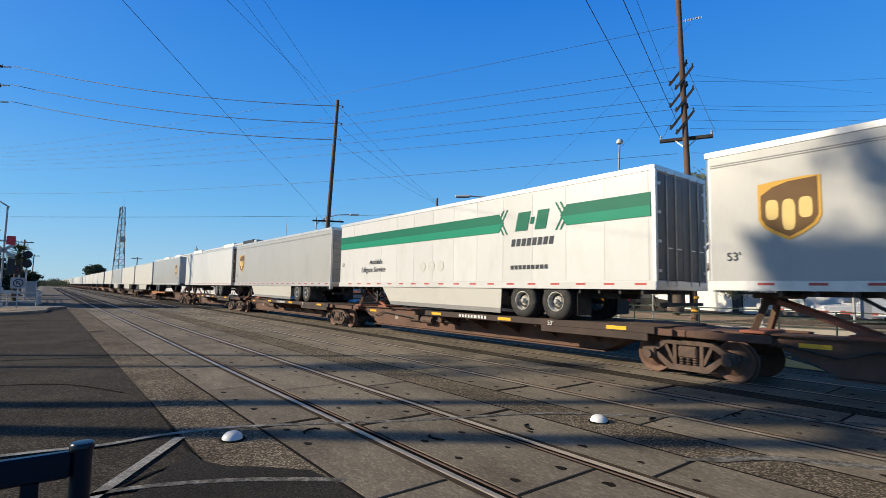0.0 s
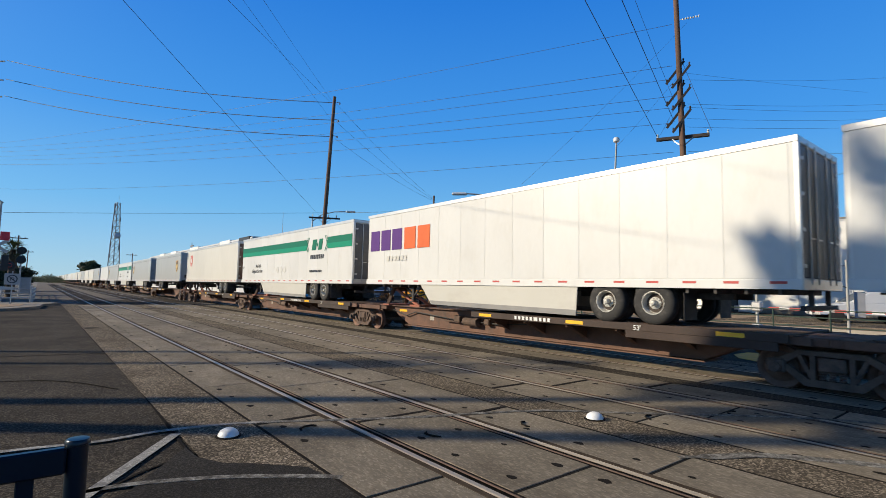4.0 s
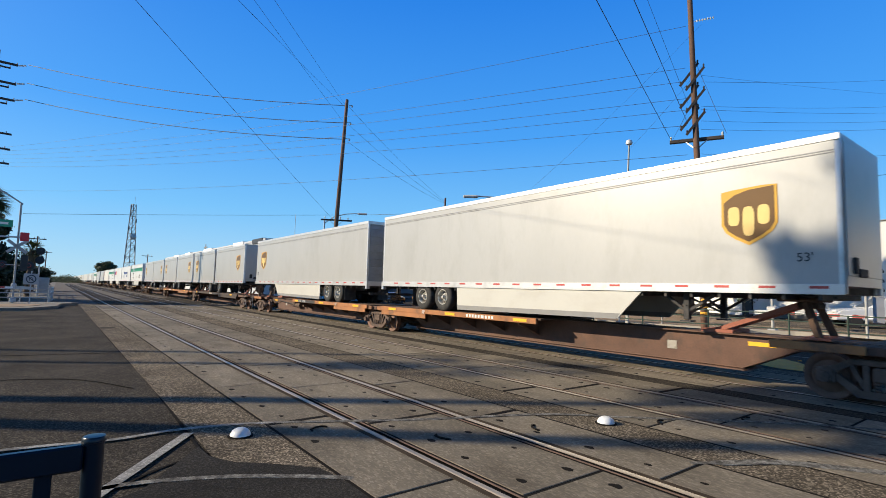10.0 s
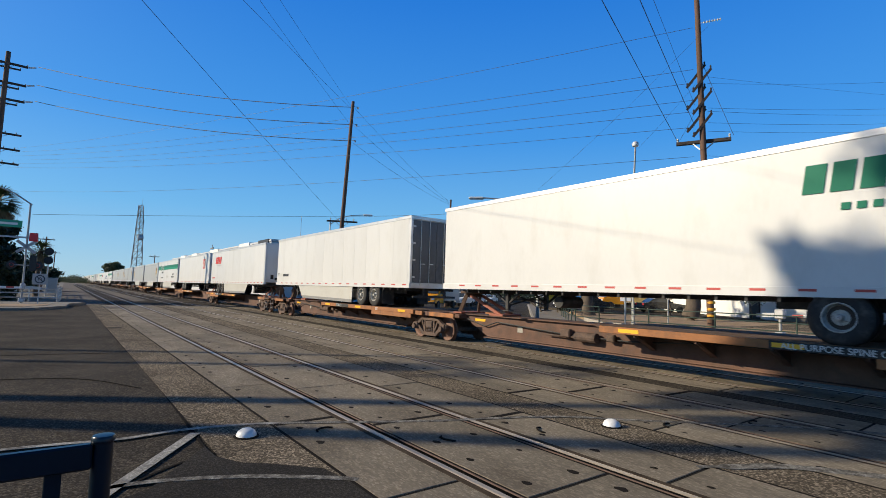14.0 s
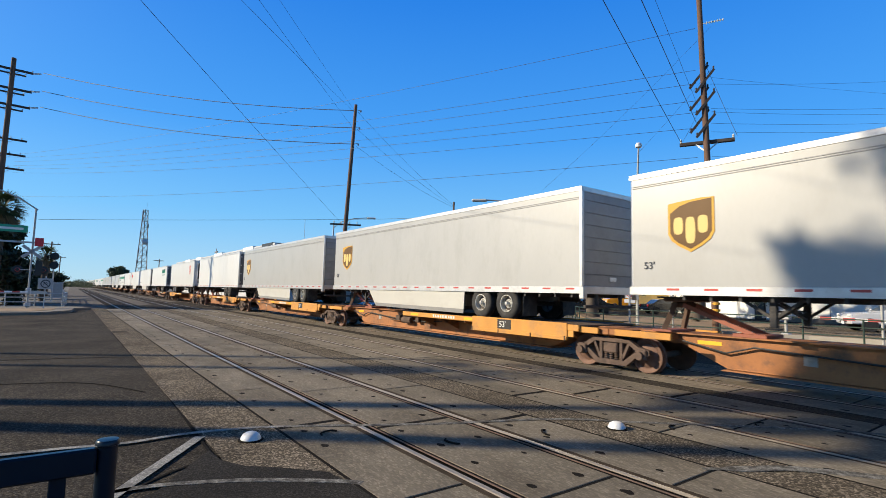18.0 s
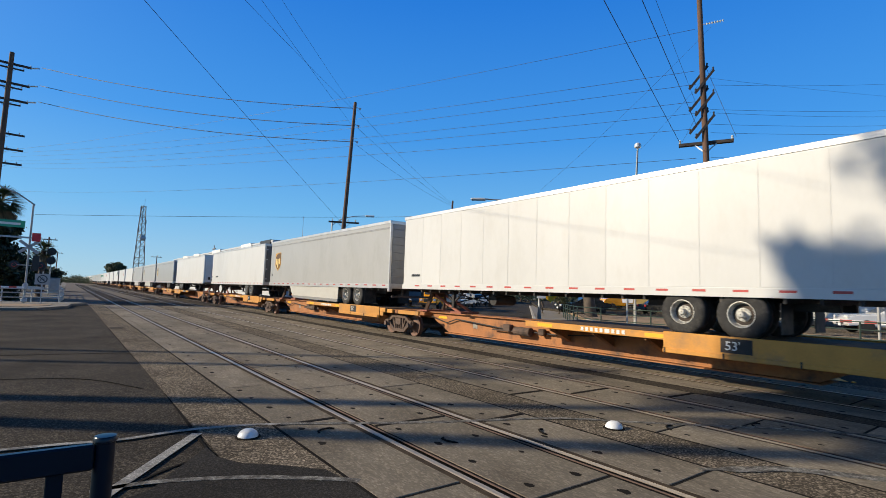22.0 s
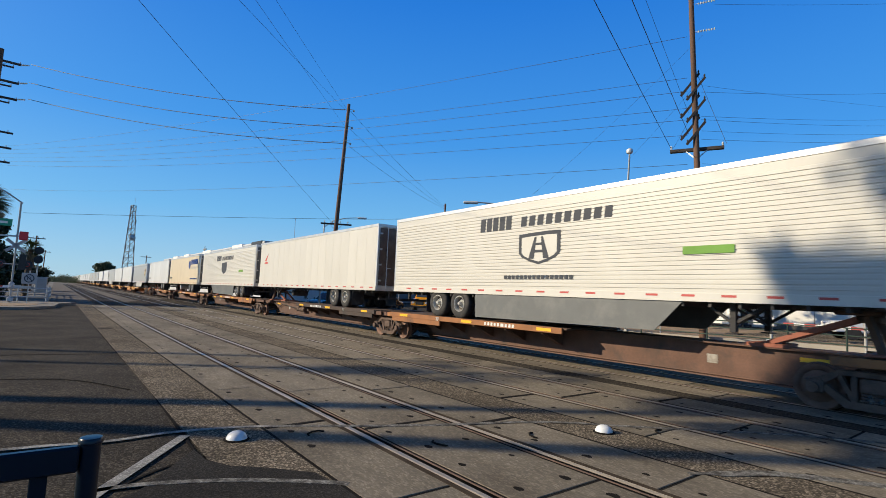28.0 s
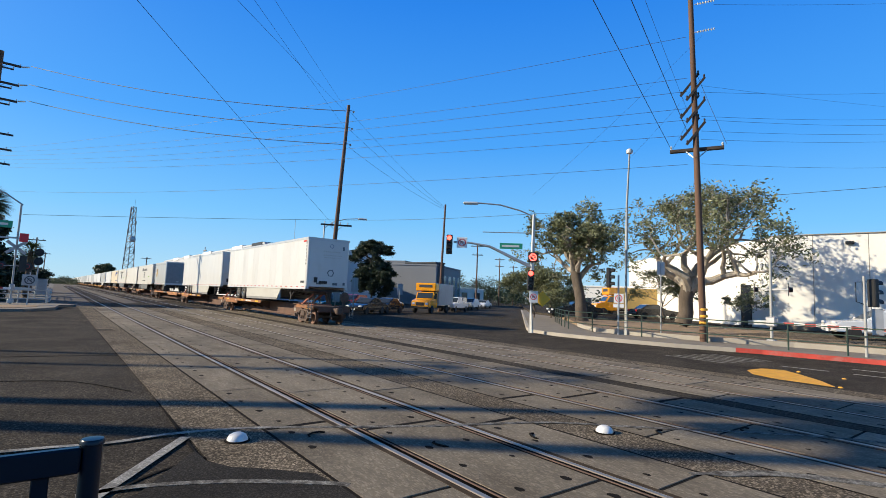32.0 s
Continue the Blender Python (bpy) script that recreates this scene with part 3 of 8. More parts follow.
def trailer(y_left, L, nose, skin, look_as, extra, detail=True, hub=None, skirt="", door=None, pup=False, name="semi_trailer", label="", posts=0.0, reefer=False, ribs="", z=1.085):
    """A box trailer. y_left: its far end at 0 s; nose: +1 when its front points along the train's way."""
    yc = y_left - L / 2
    th = thing(name, pose(TRACK_X, yc, z), label, "trailer", "trailers on the train")
    MOVERS.append((th, TRACK_X, yc, z))
    W2 = 1.295
    z0, z1 = TB, TB + TH
    door = door or door_dark
    hub = hub or hub_mat
    turn = 0 if nose > 0 else 180
    at = pose(0, 0, 0, 0, 0, turn)
    ln = round(L, 2)
    rs = 0.16 if skin in (van_cream, van_white) else 0.06
    def body(b):
        prism(b, [(-W2, z0 + 0.16), (W2, z0 + 0.16), (W2, z1 - 0.05), (W2 - 0.04, z1), (-W2 + 0.04, z1), (-W2, z1 - 0.05)], "y", -ln / 2 + 0.05, ln / 2 - 0.10)
        prism(b, [(-W2 + 0.12, z0 + 0.16), (W2 - 0.12, z0 + 0.16), (W2 - 0.12, z1 - 0.05), (W2 - 0.14, z1 - 0.01), (-W2 + 0.14, z1 - 0.01), (-W2 + 0.12, z1 - 0.05)], "y", ln / 2 - 0.1, ln / 2)
    part("body", mesh(("body", ln), body, skin), skin, th, at=at)
    part("roof", mesh(("roof", ln), lambda b: box(b, 0, 0, z1 + 0.006, 2 * W2 - 0.08, ln - 0.16, 0.02), roof_grey), roof_grey, th)
    for s in (-1, 1):
        part("top_rail", mesh(("trail", ln), lambda b: (box(b, 0, 0, z1 - 0.055, 0.03, ln - 0.02, 0.13, 0.006)), alu), alu, th, at=pose(s * W2, 0, 0))
        part("bottom_rail", mesh(("brail", ln), lambda b: (box(b, 0, 0, z0 + 0.11, 0.045, ln - 0.02, 0.17, 0.008), box(b, 0, 0, z0 + 0.015, 0.06, ln - 0.04, 0.03)), skin if skin is not van_grey else alu), alu, th, at=pose(s * W2, 0, 0))
    if detail:
        for k in range(int((ln - 0.8) / 0.86) + 1):
            part("reflective_tape", mesh("redtape", lambda b: box(b, 0, 0, 0, 0.004, 0.30, 0.05), refl_red), refl_red, th, at=pose(-W2 - 0.024, -ln / 2 + 0.4 + k * 0.86, z0 + 0.13))
    # corner posts
    for s in (-1, 1):
        part("corner_post", mesh("rpost", lambda b: box(b, 0, 0, (z0 + z1) / 2, 0.10, 0.10, TH, 0.012), alu), alu, th, at=at @ pose(s * (W2 - 0.045), -ln / 2 + 0.05, 0))
        part("corner_post", mesh(("fpost", skin.name), lambda b: lathe(b, [(0.11, z0 + 0.02), (0.11, z1)], Matrix.Identity(4), 10), alu if skin is van_grey else skin, True), alu, th, at=at @ pose(s * (W2 - 0.11), ln / 2 - 0.11, 0))
    # rear doors
    if detail and skin is van_grey:
        part("header", mesh("header", lambda b: box(b, 0, 0, z1 - 0.07, 2.50, 0.08, 0.14, 0.01), alu), alu, th, at=at @ pose(0, -ln / 2 + 0.035, 0))
        part("sill", mesh("sill", lambda b: box(b, 0, 0, z0 + 0.10, 2.58, 0.09, 0.22, 0.012), alu), alu, th, at=at @ pose(0, -ln / 2 + 0.035, 0))
        rd = part("roll_door", mesh("rolldoor", lambda b: box(b, 0, 0, z0 + 1.55, 2.36, 0.03, 2.75), door_grey), door_grey, th, "grey roll-up door", at=at @ pose(0, -ln / 2 + 0.05, 0))
        for k in range(8):
            part("slat", mesh("rollslat", lambda b: box(b, 0, 0, 0, 2.36, 0.05, 0.335, 0.012), door_grey), door_grey, rd, at=pose(0, -0.01, z0 + 0.36 + k * 0.345))
        part("handle", mesh("rollhandle", lambda b: box(b, 0.1, -0.04, z0 + 0.42, 0.3, 0.05, 0.12, 0.01), alu), alu, rd)
        for s in (-1, 1):
            part("corner_block", mesh("cblock", lambda b: box(b, 0, 0, z0 + 0.02, 0.16, 0.16, 0.34, 0.02), alu), alu, th, at=at @ pose(s * 1.24, -ln / 2 + 0.02, 0))
    elif detail:
        part("header", mesh("header", lambda b: box(b, 0, 0, z1 - 0.07, 2.50, 0.08, 0.14, 0.01), alu), alu, th, at=at @ pose(0, -ln / 2 + 0.035, 0))
        part("sill", mesh("sill", lambda b: box(b, 0, 0, z0 + 0.10, 2.58, 0.09, 0.22, 0.012), alu), alu, th, at=at @ pose(0, -ln / 2 + 0.035, 0))
        for s in (-1, 1):
            d = part("door", mesh("doorleaf", lambda b: box(b, 0, 0, (z0 + z1) / 2 + 0.03, 1.17, 0.05, TH - 0.40, 0.01), door), door, th, at=at @ pose(s * 0.59, -ln / 2 + 0.03, 0))
            for k in (-0.22, 0.22):
                part("lock_rod", mesh("lockrod", lambda b: (rod(b, (0, 0, z0 + 0.1), (0, 0, z1 - 0.08), 0.016, seg=6), box(b, 0.09, -0.02, z0 + 1.0, 0.22, 0.02, 0.03)), alu), alu, d, at=pose(k, -0.045, 0))
            for k in range(4):
                part("hinge", mesh("hinge", lambda b: box(b, 0, 0, 0, 0.12, 0.03, 0.07, 0.006), alu), alu, d, at=pose(s * 0.54, -0.03, z0 + 0.45 + k * 0.7))
    if detail:
        # rear guard and front wall details
        part("bumper", mesh("iccbumper", lambda b: (box(b, 0, 0, -0.36 + z0, 2.2, 0.09, 0.09, 0.01), box(b, -0.55, 0, z0 - 0.16, 0.08, 0.08, 0.36), box(b, 0.55, 0, z0 - 0.16, 0.08, 0.08, 0.36)), under), under, th, at=at @ pose(0, -ln / 2 + 0.08, 0))
        part("nose_panel", mesh(("nosep", skin.name), lambda b: box(b, 0, 0, (z0 + z1) / 2 + 0.1, 2.34, 0.02, TH - 0.5, 0.008), skin), skin, th, at=at @ pose(0, ln / 2 + 0.004, 0))
        part("air_coupling", mesh("gladhand", lambda b: (box(b, 0.3, 0, z0 + 0.42, 0.5, 0.05, 0.16, 0.01), box(b, 0.75, 0.0, z0 + 0.55, 0.2, 0.05, 0.3, 0.01)), under), under, th, at=at @ pose(0, ln / 2 + 0.03, 0))
    # underframe
    zl = z0
    part("underframe", mesh(("uframe", ln), lambda b: [box(b, 0, -ln / 2 + 0.4 + k * 0.6, zl - 0.05, 2.5, 0.06, 0.12) for k in range(int((ln - 0.6) / 0.6))], under), under, th)["kind"] = "stuff"
    na = 1 if pup else 2
    ax0 = -ln / 2 + (1.35 if pup else 3.0)
    part("slider_frame", mesh(("slider", na), lambda b: (box(b, -0.5, 0.2, zl - 0.17, 0.12, 2.0 + na, 0.16), box(b, 0.5, 0.2, zl - 0.17, 0.12, 2.0 + na, 0.16), box(b, 0, 0.2, zl - 0.20, 1.0, 0.3, 0.12)), under), under, th, at=at @ pose(0, ax0 + 0.3, 0))
    for k in range(na):
        ya = ax0 + k * 1.25
        part("axle", mesh("axlebar", lambda b: rod(b, (-0.9, 0, 0.5), (0.9, 0, 0.5), 0.07, seg=8), under), under, th, at=at @ pose(0, ya, 0))
        for s in (-1, 1):
            mm = pose(-1.25, (1 if nose > 0 else -1) * ya, 0.5) if s < 0 else pose(1.25, (1 if nose > 0 else -1) * ya, 0.5, 0, 0, 180)
            t = part("wheel", mesh("trailer_tyre", tyre_make, tyre_mat, True), tyre_mat, th, "dusty black dual tyre", at=mm)
            if s < 0:
                part("rim", mesh("trailer_rim", rim_make, hub, True), hub, t, "worn steel wheel rim", at=pose(-0.005, 0, 0))
                if detail:
                    part("dish", mesh("wheel_dish", dish_make, hub_dark, True), hub_dark, t, "dark rusty wheel disc", at=pose(-0.005, 0, 0))
                    part("hub", mesh("wheel_hub", hub_make, hub, True), hub, t, "hub with wheel nuts", at=pose(-0.005, 0, 0))
    for s in (-1, 1):
        part("mud_flap", mesh("mudflap", lambda b: box(b, 0, 0, 0.45, 0.62, 0.015, 0.62, 0.004), under), under, th, at=at @ pose(s * 0.93, ax0 - 0.72, 0))
    # landing gear
    yg = ln / 2 - (2.1 if pup else 3.05)
    for s in (-1, 1):
        part("landing_leg", mesh("landleg", lambda b: (box(b, 0, 0, zl - 0.32, 0.13, 0.13, 0.62, 0.01), box(b, 0, 0, zl - 0.66, 0.24, 0.26, 0.03), beam(b, (0, 0, zl - 0.45), (0, 0.62, zl - 0.05), 0.06, 0.06), beam(b, (0, 0, zl - 0.45), (0, -0.55, zl - 0.05), 0.06, 0.06)), under), under, th, "grey steel landing leg", at=at @ pose(s * 0.92, yg, 0))
    if detail:
        part("gear_brace", mesh("gearbrace", lambda b: (beam(b, (-0.92, 0, zl - 0.1), (0.92, 0, zl - 0.5), 0.04, 0.04), beam(b, (0.92, 0, zl - 0.1), (-0.92, 0, zl - 0.5), 0.04, 0.04), rod(b, (-1.0, 0, zl - 0.3), (1.0, 0, zl - 0.3), 0.02, seg=6)), under), under, th, at=at @ pose(0, yg, 0))
        part("kingpin_plate", mesh("kpplate", lambda b: (box(b, 0, 0, zl - 0.05, 1.2, 1.2, 0.04), rod(b, (0, 0, zl - 0.16), (0, 0, zl), 0.045, seg=8)), under), under, th, at=at @ pose(0, ln / 2 - 0.92, 0))
    if skirt:
        sm = skirt_dark if skirt == "dark" else skirt_white
        ya, yb = ax0 + 2.1, yg - (0.9 if skirt != "short" else 2.0)
        for s in (-1, 1):
            part("side_skirt", mesh(("skirt", ln, skirt), lambda b: (prism(b, [(ya, zl + 0.02), (yb, zl + 0.02), (yb - 0.7, 0.16), (ya + 0.05, 0.10)], "x", -0.012, 0.012), [box(b, 0, ya + (yb - ya) * q, zl - 0.02, 0.035, 0.08, 0.06) for q in (0.2, 0.5, 0.8)]), sm), sm, th, "side skirt panel", at=at @ pose(s * (W2 - 0.02), 0, 0))
            if detail and skirt == "white":
                part("skirt_flap", mesh(("skirtflap", ln), lambda b: prism(b, [(ya + 0.04, 0.24), (yb - 0.62, 0.29), (yb - 0.72, 0.15), (ya + 0.05, 0.09)], "x", -0.016, 0.016), skirt_flap), skirt_flap, th, "grey rubber lower strip", at=at @ pose(s * (W2 - 0.02), 0, 0))
    if not skirt and detail:
        part("spare_tank", mesh("airtank", lambda b: (rod(b, (-0.75, 0, zl - 0.32), (0.2, 0, zl - 0.32), 0.17, seg=12), box(b, -0.3, 0, zl - 0.1, 0.6, 0.05, 0.12)), under, True), under, th, at=at @ pose(0, ln / 2 - 5.0, 0))
    if posts and detail:
        n = int(round((ln - 0.3) / posts))
        w = (ln - 0.36) / n
        for k in range(n):
            part("side_panel", mesh(("spanel", round(w, 3), skin.name), lambda b: box(b, 0, 0, 0, 0.005, w - 0.006, TH - 0.36, 0.0015), skin), skin, th, at=pose(-W2 - 0.003, -ln / 2 + 0.18 + w * (k + 0.5), (z0 + z1) / 2 + 0.03))
    if ribs == "h":
        part("corrugation", mesh(("hrib", ln), lambda b: [box(b, -W2 - 0.006, 0, z0 + 0.32 + k * 0.105, 0.02, ln - 0.3, 0.075, 0.006) for k in range(23)], skin), skin, th, "fluted side sheet")
    if ribs == "v":
        part("corrugation", mesh(("vrib", ln), lambda b: [box(b, -W2 - 0.008, -ln / 2 + 0.25 + k * 0.31, (z0 + z1) / 2 + 0.02, 0.024, 0.045, TH - 0.4, 0.004) for k in range(int((ln - 0.4) / 0.31))], skin), skin, th, "upright side ribs")
    if skin is van_grey and detail:
        part("rub_rail", mesh(("rub", ln), lambda b: [box(b, -W2 - 0.004, 0, z1 - 0.30 - 0.045 * k, 0.014, ln - 0.2, 0.022, 0.003) for k in range(2)], door_grey), door_grey, th)
    if reefer:
        rf = part("cooling_unit", mesh("reeferbox", lambda b: (box(b, 0, 0.16, z0 + 1.75, 2.0, 0.34, 1.95, 0.05)), door_white), door_white, th, "white cooling unit on the front wall", at=at @ pose(0, ln / 2 + 0.01, 0))
        part("grille", mesh("reefergrille", lambda b: [box(b, 0, 0.335, z0 + 1.75, 1.86, 0.012, 1.8)] + [box(b, 0, 0.345, z0 + 1.55 + k * 0.07, 1.7, 0.02, 0.03) for k in range(15)], under), under, rf)
        part("grille", mesh("reefergrille2", lambda b: [box(b, -1.01, 0.16, z0 + 1.85 + k * 0.055, 0.02, 0.24, 0.025) for k in range(13)], under), under, rf)
        part("grille", mesh("reefergrille3", lambda b: [box(b, 1.01, 0.16, z0 + 1.85 + k * 0.055, 0.02, 0.24, 0.025) for k in range(13)], under), under, rf)
        part("fuel_tank", mesh("ftank", lambda b: rod(b, (-1.2, 0, zl - 0.34), (0.0, 0, zl - 0.34), 0.27, seg=16), alu, True), alu, th, "round aluminium fuel tank", at=at @ pose(0, 1.2, 0))
    if extra:
        extra(th, L)
    return th


def end_print(th, L, kind):
    """Prints on a front wall at the tail end of a trailer; u runs across it, v up from the floor."""
    def put(name, polys, m, label=""):
        bm = bmesh.new()
        for p in polys:
            prism(bm, [(u, TB + v) for u, v in p], "y", -L / 2 - 0.024, -L / 2 - 0.016)
        part(name, bm, m, th, label)
    def ring(u, v, r, n=8):
        return [[(u + q * math.cos(2 * math.pi * k / n), v + q * math.sin(2 * math.pi * k / n)) for q, k in ((r, k), (r, k + 1), (r * 0.74, k + 1), (r * 0.74, k))] for k in range(n)]
    if kind == "band":
        put("front_panel", [blk(-1.0, 0.42, 2.0, 2.2)], door_white, "grey front panel")
        for o, c in ((blk(-0.95, 2.32, 0.45, 0.24), print_blue), (blk(-0.3, 2.30, 0.25, 0.2), print_blue), (blk(0.05, 2.32, 0.75, 0.12), print_blue)):
            bm = bmesh.new()
            prism(bm, [(u, TB + v) for u, v in o], "y", -L / 2 - 0.032, -L / 2 - 0.022)
            part("name_bar", bm, c, th)
        bm = bmesh.new()
        prism(bm, [(u, TB + v) for u, v in ((-0.15, 2.15), (0.95, 2.2), (0.95, 1.9), (0.75, 1.55), (0.62, 1.35), (0.55, 1.55), (0.2, 1.45), (-0.1, 1.7))], "y", -L / 2 - 0.032, -L / 2 - 0.022)
        part("map_shape", bm, print_dark, th, "dark printed map shape")
        bm = bmesh.new()
        for k in range(5):
            prism(bm, [(u, TB + v) for u, v in blk(-0.95, 2.05 - k * 0.17, 0.55, 0.07)], "y", -L / 2 - 0.032, -L / 2 - 0.022)
        part("letter_bar", bm, print_dark, th)
        for u in (-0.8, -0.15, 0.4):
            bm = bmesh.new()
            for p in ring(u, 0.72, 0.2):
                prism(bm, [(a, TB + v) for a, v in p], "y", -L / 2 - 0.032, -L / 2 - 0.022)
            part("placard_ring", bm, print_dark, th, "dark placard outline")
    else:
        put("round_mark", ring(0.15, 2.55, 0.13), print_blue)
        put("letter_bar", [blk(-0.35 + k * 0.12, 2.18, 0.09, 0.08) for k in range(9)] + [blk(-0.35 + k * 0.12, 1.98, 0.09, 0.06) for k in range(10)] + [blk(-0.3 + k * 0.12, 1.84, 0.09, 0.06) for k in range(9)], faded)
        put("hexagon_mark", ring(0.15, 0.98, 0.22, 6), print_dark)
        put("small_mark", [blk(0.85, 2.35, 0.12, 0.22), blk(0.95, 0.30, 0.14, 0.16), blk(0.3, 0.28, 0.3, 0.14), blk(-0.7, 0.3, 0.3, 0.1)], print_dark)
    # fleet number down the corner
    bm = bmesh.new()
    for k in range(7):
        prism(bm, [(0.02 - v, TB + 2.6 - k * 0.2 + w) for v, w in ((0, 0), (0.075, 0), (0.075, 0.12), (0, 0.12))], "x", -1.304, -1.299)
    ob = part("number_bar", bm, letter_dark, th, "upright row of dark number bars")
    ob.matrix_basis = pose(-0.003, -L / 2 + 0.22, 0)


# prints, each given u from the left end of the side and v over the tyres' footing
def ups_print(at_right=False, size=1.06):
    def go(th, L):
        u = (L / 2 - 2.1) if at_right else (-L / 2 + 1.03)
        k = size
        v = TB + 0.98
        print_on(th, "shield_emblem", [shield(u, v, k, 1.08 * k)], shield_gold, "brown shield emblem with a gold rim and marks", 0)
        low = [(0.05, 0.80), (0.25, 0.93), (0.5, 1.0), (0.95, 1.03), (0.95, 0.40), (0.87, 0.27), (0.72, 0.17), (0.5, 0.06), (0.28, 0.17), (0.13, 0.27), (0.05, 0.40)]
        print_on(th, "shield_field", [[(u + a * k, v + b * 1.08 * k) for a, b in low]], shield_brown, "", 1)
        for j in range(3):
            c, e, w, h = (0.235 + 0.265 * j), (0.58 if j != 1 else 0.47), 0.105, (0.19 if j != 1 else 0.29)
            print_on(th, "shield_mark", [[(u + (c + w * q * abs(math.cos(a)) ** 0.6 * (1 if math.cos(a) > 0 else -1)) * k, v + (e + h * abs(math.sin(a)) ** 0.6 * (1 if math.sin(a) > 0 else -1)) * k) for q, a in [(1.0, n * math.pi / 8) for n in range(16)]]], shield_mark, "", 2)
        if L > 15:
            words_on(th, "53'", 0.24, (L / 2 - 0.75) if at_right else (-L / 2 + 0.40), TB + 0.62, letter_dark)
    return go


def band_print(logo_right):
    """White trailer with a green band, two arrow shapes and a lift gate notice."""
    def go(th, L):
        v0, v1 = TB + 1.75, TB + 2.33
        c = -L / 2 + (12.25 if logo_right else 4.0)
        g = 1.32
        x = NEAR - 0.006
        segs = [(-L / 2 + 0.10, c - g), (c + g, L / 2 - 0.12)]
        polys = []
        for i, (a, b) in enumerate(segs):
            if b - a < 0.1:
                continue
            p = [(a, v0), (b, v0), (b, v1), (a, v1)]
            if i == 0:
                p = [(a, v0), (b, v0), (b + 0.22, (v0 + v1) / 2), (b, v1), (a, v1)]
            else:
                p = [(a, v0), (b, v0), (b, v1), (a, v1), (a - 0.22, (v0 + v1) / 2)]
            polys.append(p)
        print_on(th, "green_band", polys, band_green, "", 0, x)
        low = []
        for i, (a, b) in enumerate(segs):
            low.append([(a, v0), (b + (0.0 if i == 0 else 0), v0), (b + (0.17 if i == 0 else 0), v0 + 0.26), (a - (0.17 if i else 0), v0 + 0.26)])
        print_on(th, "green_band", low, band_bright, "brighter lower half of the band", 1, x)
        ch = []
        for s in (-1, 1):
            for d in (0.92, 1.08):
                ch.append([(c + s * d, v0 - 0.1), (c + s * (d + 0.06), v0 - 0.1), (c + s * (d + 0.30), (v0 + v1) / 2), (c + s * (d + 0.06), v1 + 0.1), (c + s * d, v1 + 0.1), (c + s * (d + 0.24), (v0 + v1) / 2)])
        print_on(th, "arrow_mark", ch, band_green, "", 0, x)
        print_on(th, "emblem", [blk(c - 0.62, v0 - 0.02, 0.5, 0.56, 0.14)], band_green, "", 0, x)
        print_on(th, "emblem", [blk(c - 0.02, v0 + 0.16, 0.14, 0.2, 0.05)], band_green, "", 0, x)
        print_on(th, "emblem", [blk(c + 0.16, v0 - 0.02, 0.42, 0.56, 0.14)], band_green, "", 0, x)
        print_on(th, "name_bar", [blk(c - 0.78 + k * 0.21, v0 - 0.48, 0.15, 0.22, 0.04) for k in range(8)], letter_dark, "", 0, x)
        print_on(th, "address_bar", word_blocks(c - 0.8, TB + 0.57, 9, 1.5, 0.12, 0.25, 0), letter_dark, "", 0, x)
        ua = -L / 2 + (11.95 if not logo_right else 2.42)
        words_on(th, "Available", 0.30, ua + 0.45, TB + 0.98, letter_dark, x, 0.18)
        words_on(th, "Liftgate Service", 0.33, ua - 0.25, TB + 0.64, letter_dark, x, 0.18)
        um = -L / 2 + (8.45 if not logo_right else 7.4)
        rings = []
        for k in range(3):
            cc, rr = um + (k - 1) * 0.55, 0.2
            rings.append([(cc + rr * math.cos(a * math.pi / 4), TB + 0.78 + rr * math.sin(a * math.pi / 4)) for a in range(8)])
        print_on(th, "hazard_plate", [rings[0], rings[2]], faded, "", 0, x)
        print_on(th, "hazard_plate", [rings[1]], faded, "", 0, x)
        words_on(th, "53'", 0.2, (L / 2 - 0.75) if not logo_right else (-L / 2 + 0.3), TB + 0.95, letter_dark, x)
        if not logo_right:
            end_print(th, L, "band")
    return go


def marks_print(items, num=True, end=""):
    """Plain blocks in given places: (name, material, list of outlines as fractions of length and metres of height)."""
    def go(th, L):
        for i, (name, m, polys) in enumerate(items):
            moved = [[(-L / 2 + u, TB + v) for u, v in p] for p in polys]
            for one in ([[p] for p in moved] if name in ("letter_block", "blue_dot") or (name == "address_bar" and len(moved) < 20) else [moved]):
                print_on(th, name, one, m, "", i, NEAR - 0.006)
        if end:
            end_print(th, L, end)
        if num:
            words_on(th, "53'", 0.2, -L / 2 + 0.32, TB + 0.62, letter_dark, NEAR - 0.006)
    return go


def word_blocks(u, v, n, w, h, gap=0.25, lean=0.1):
    """A row of letter-sized blocks."""
    s = w / n
    return [blk(u + k * s, v, s * (1 - gap), h, lean * h) for k in range(n)]

# ---- the railway cars under the trailers ----
galv_dim = mat("dull_steel", (0.20, 0.19, 0.18), 0.6, 0.5, var=0.2, bump=0.05)
def wheel_make(b):
    m = Matrix.Rotation(radians(90), 4, "Y")
    lathe(b, [(0.06, -0.10), (0.16, -0.075), (0.30, -0.02), (0.345, -0.06), (0.42, -0.065), (0.425, 0.05), (0.455, 0.065), (0.455, 0.085), (0.34, 0.09), (0.16, 0.10), (0.06, 0.10)], m, 26)


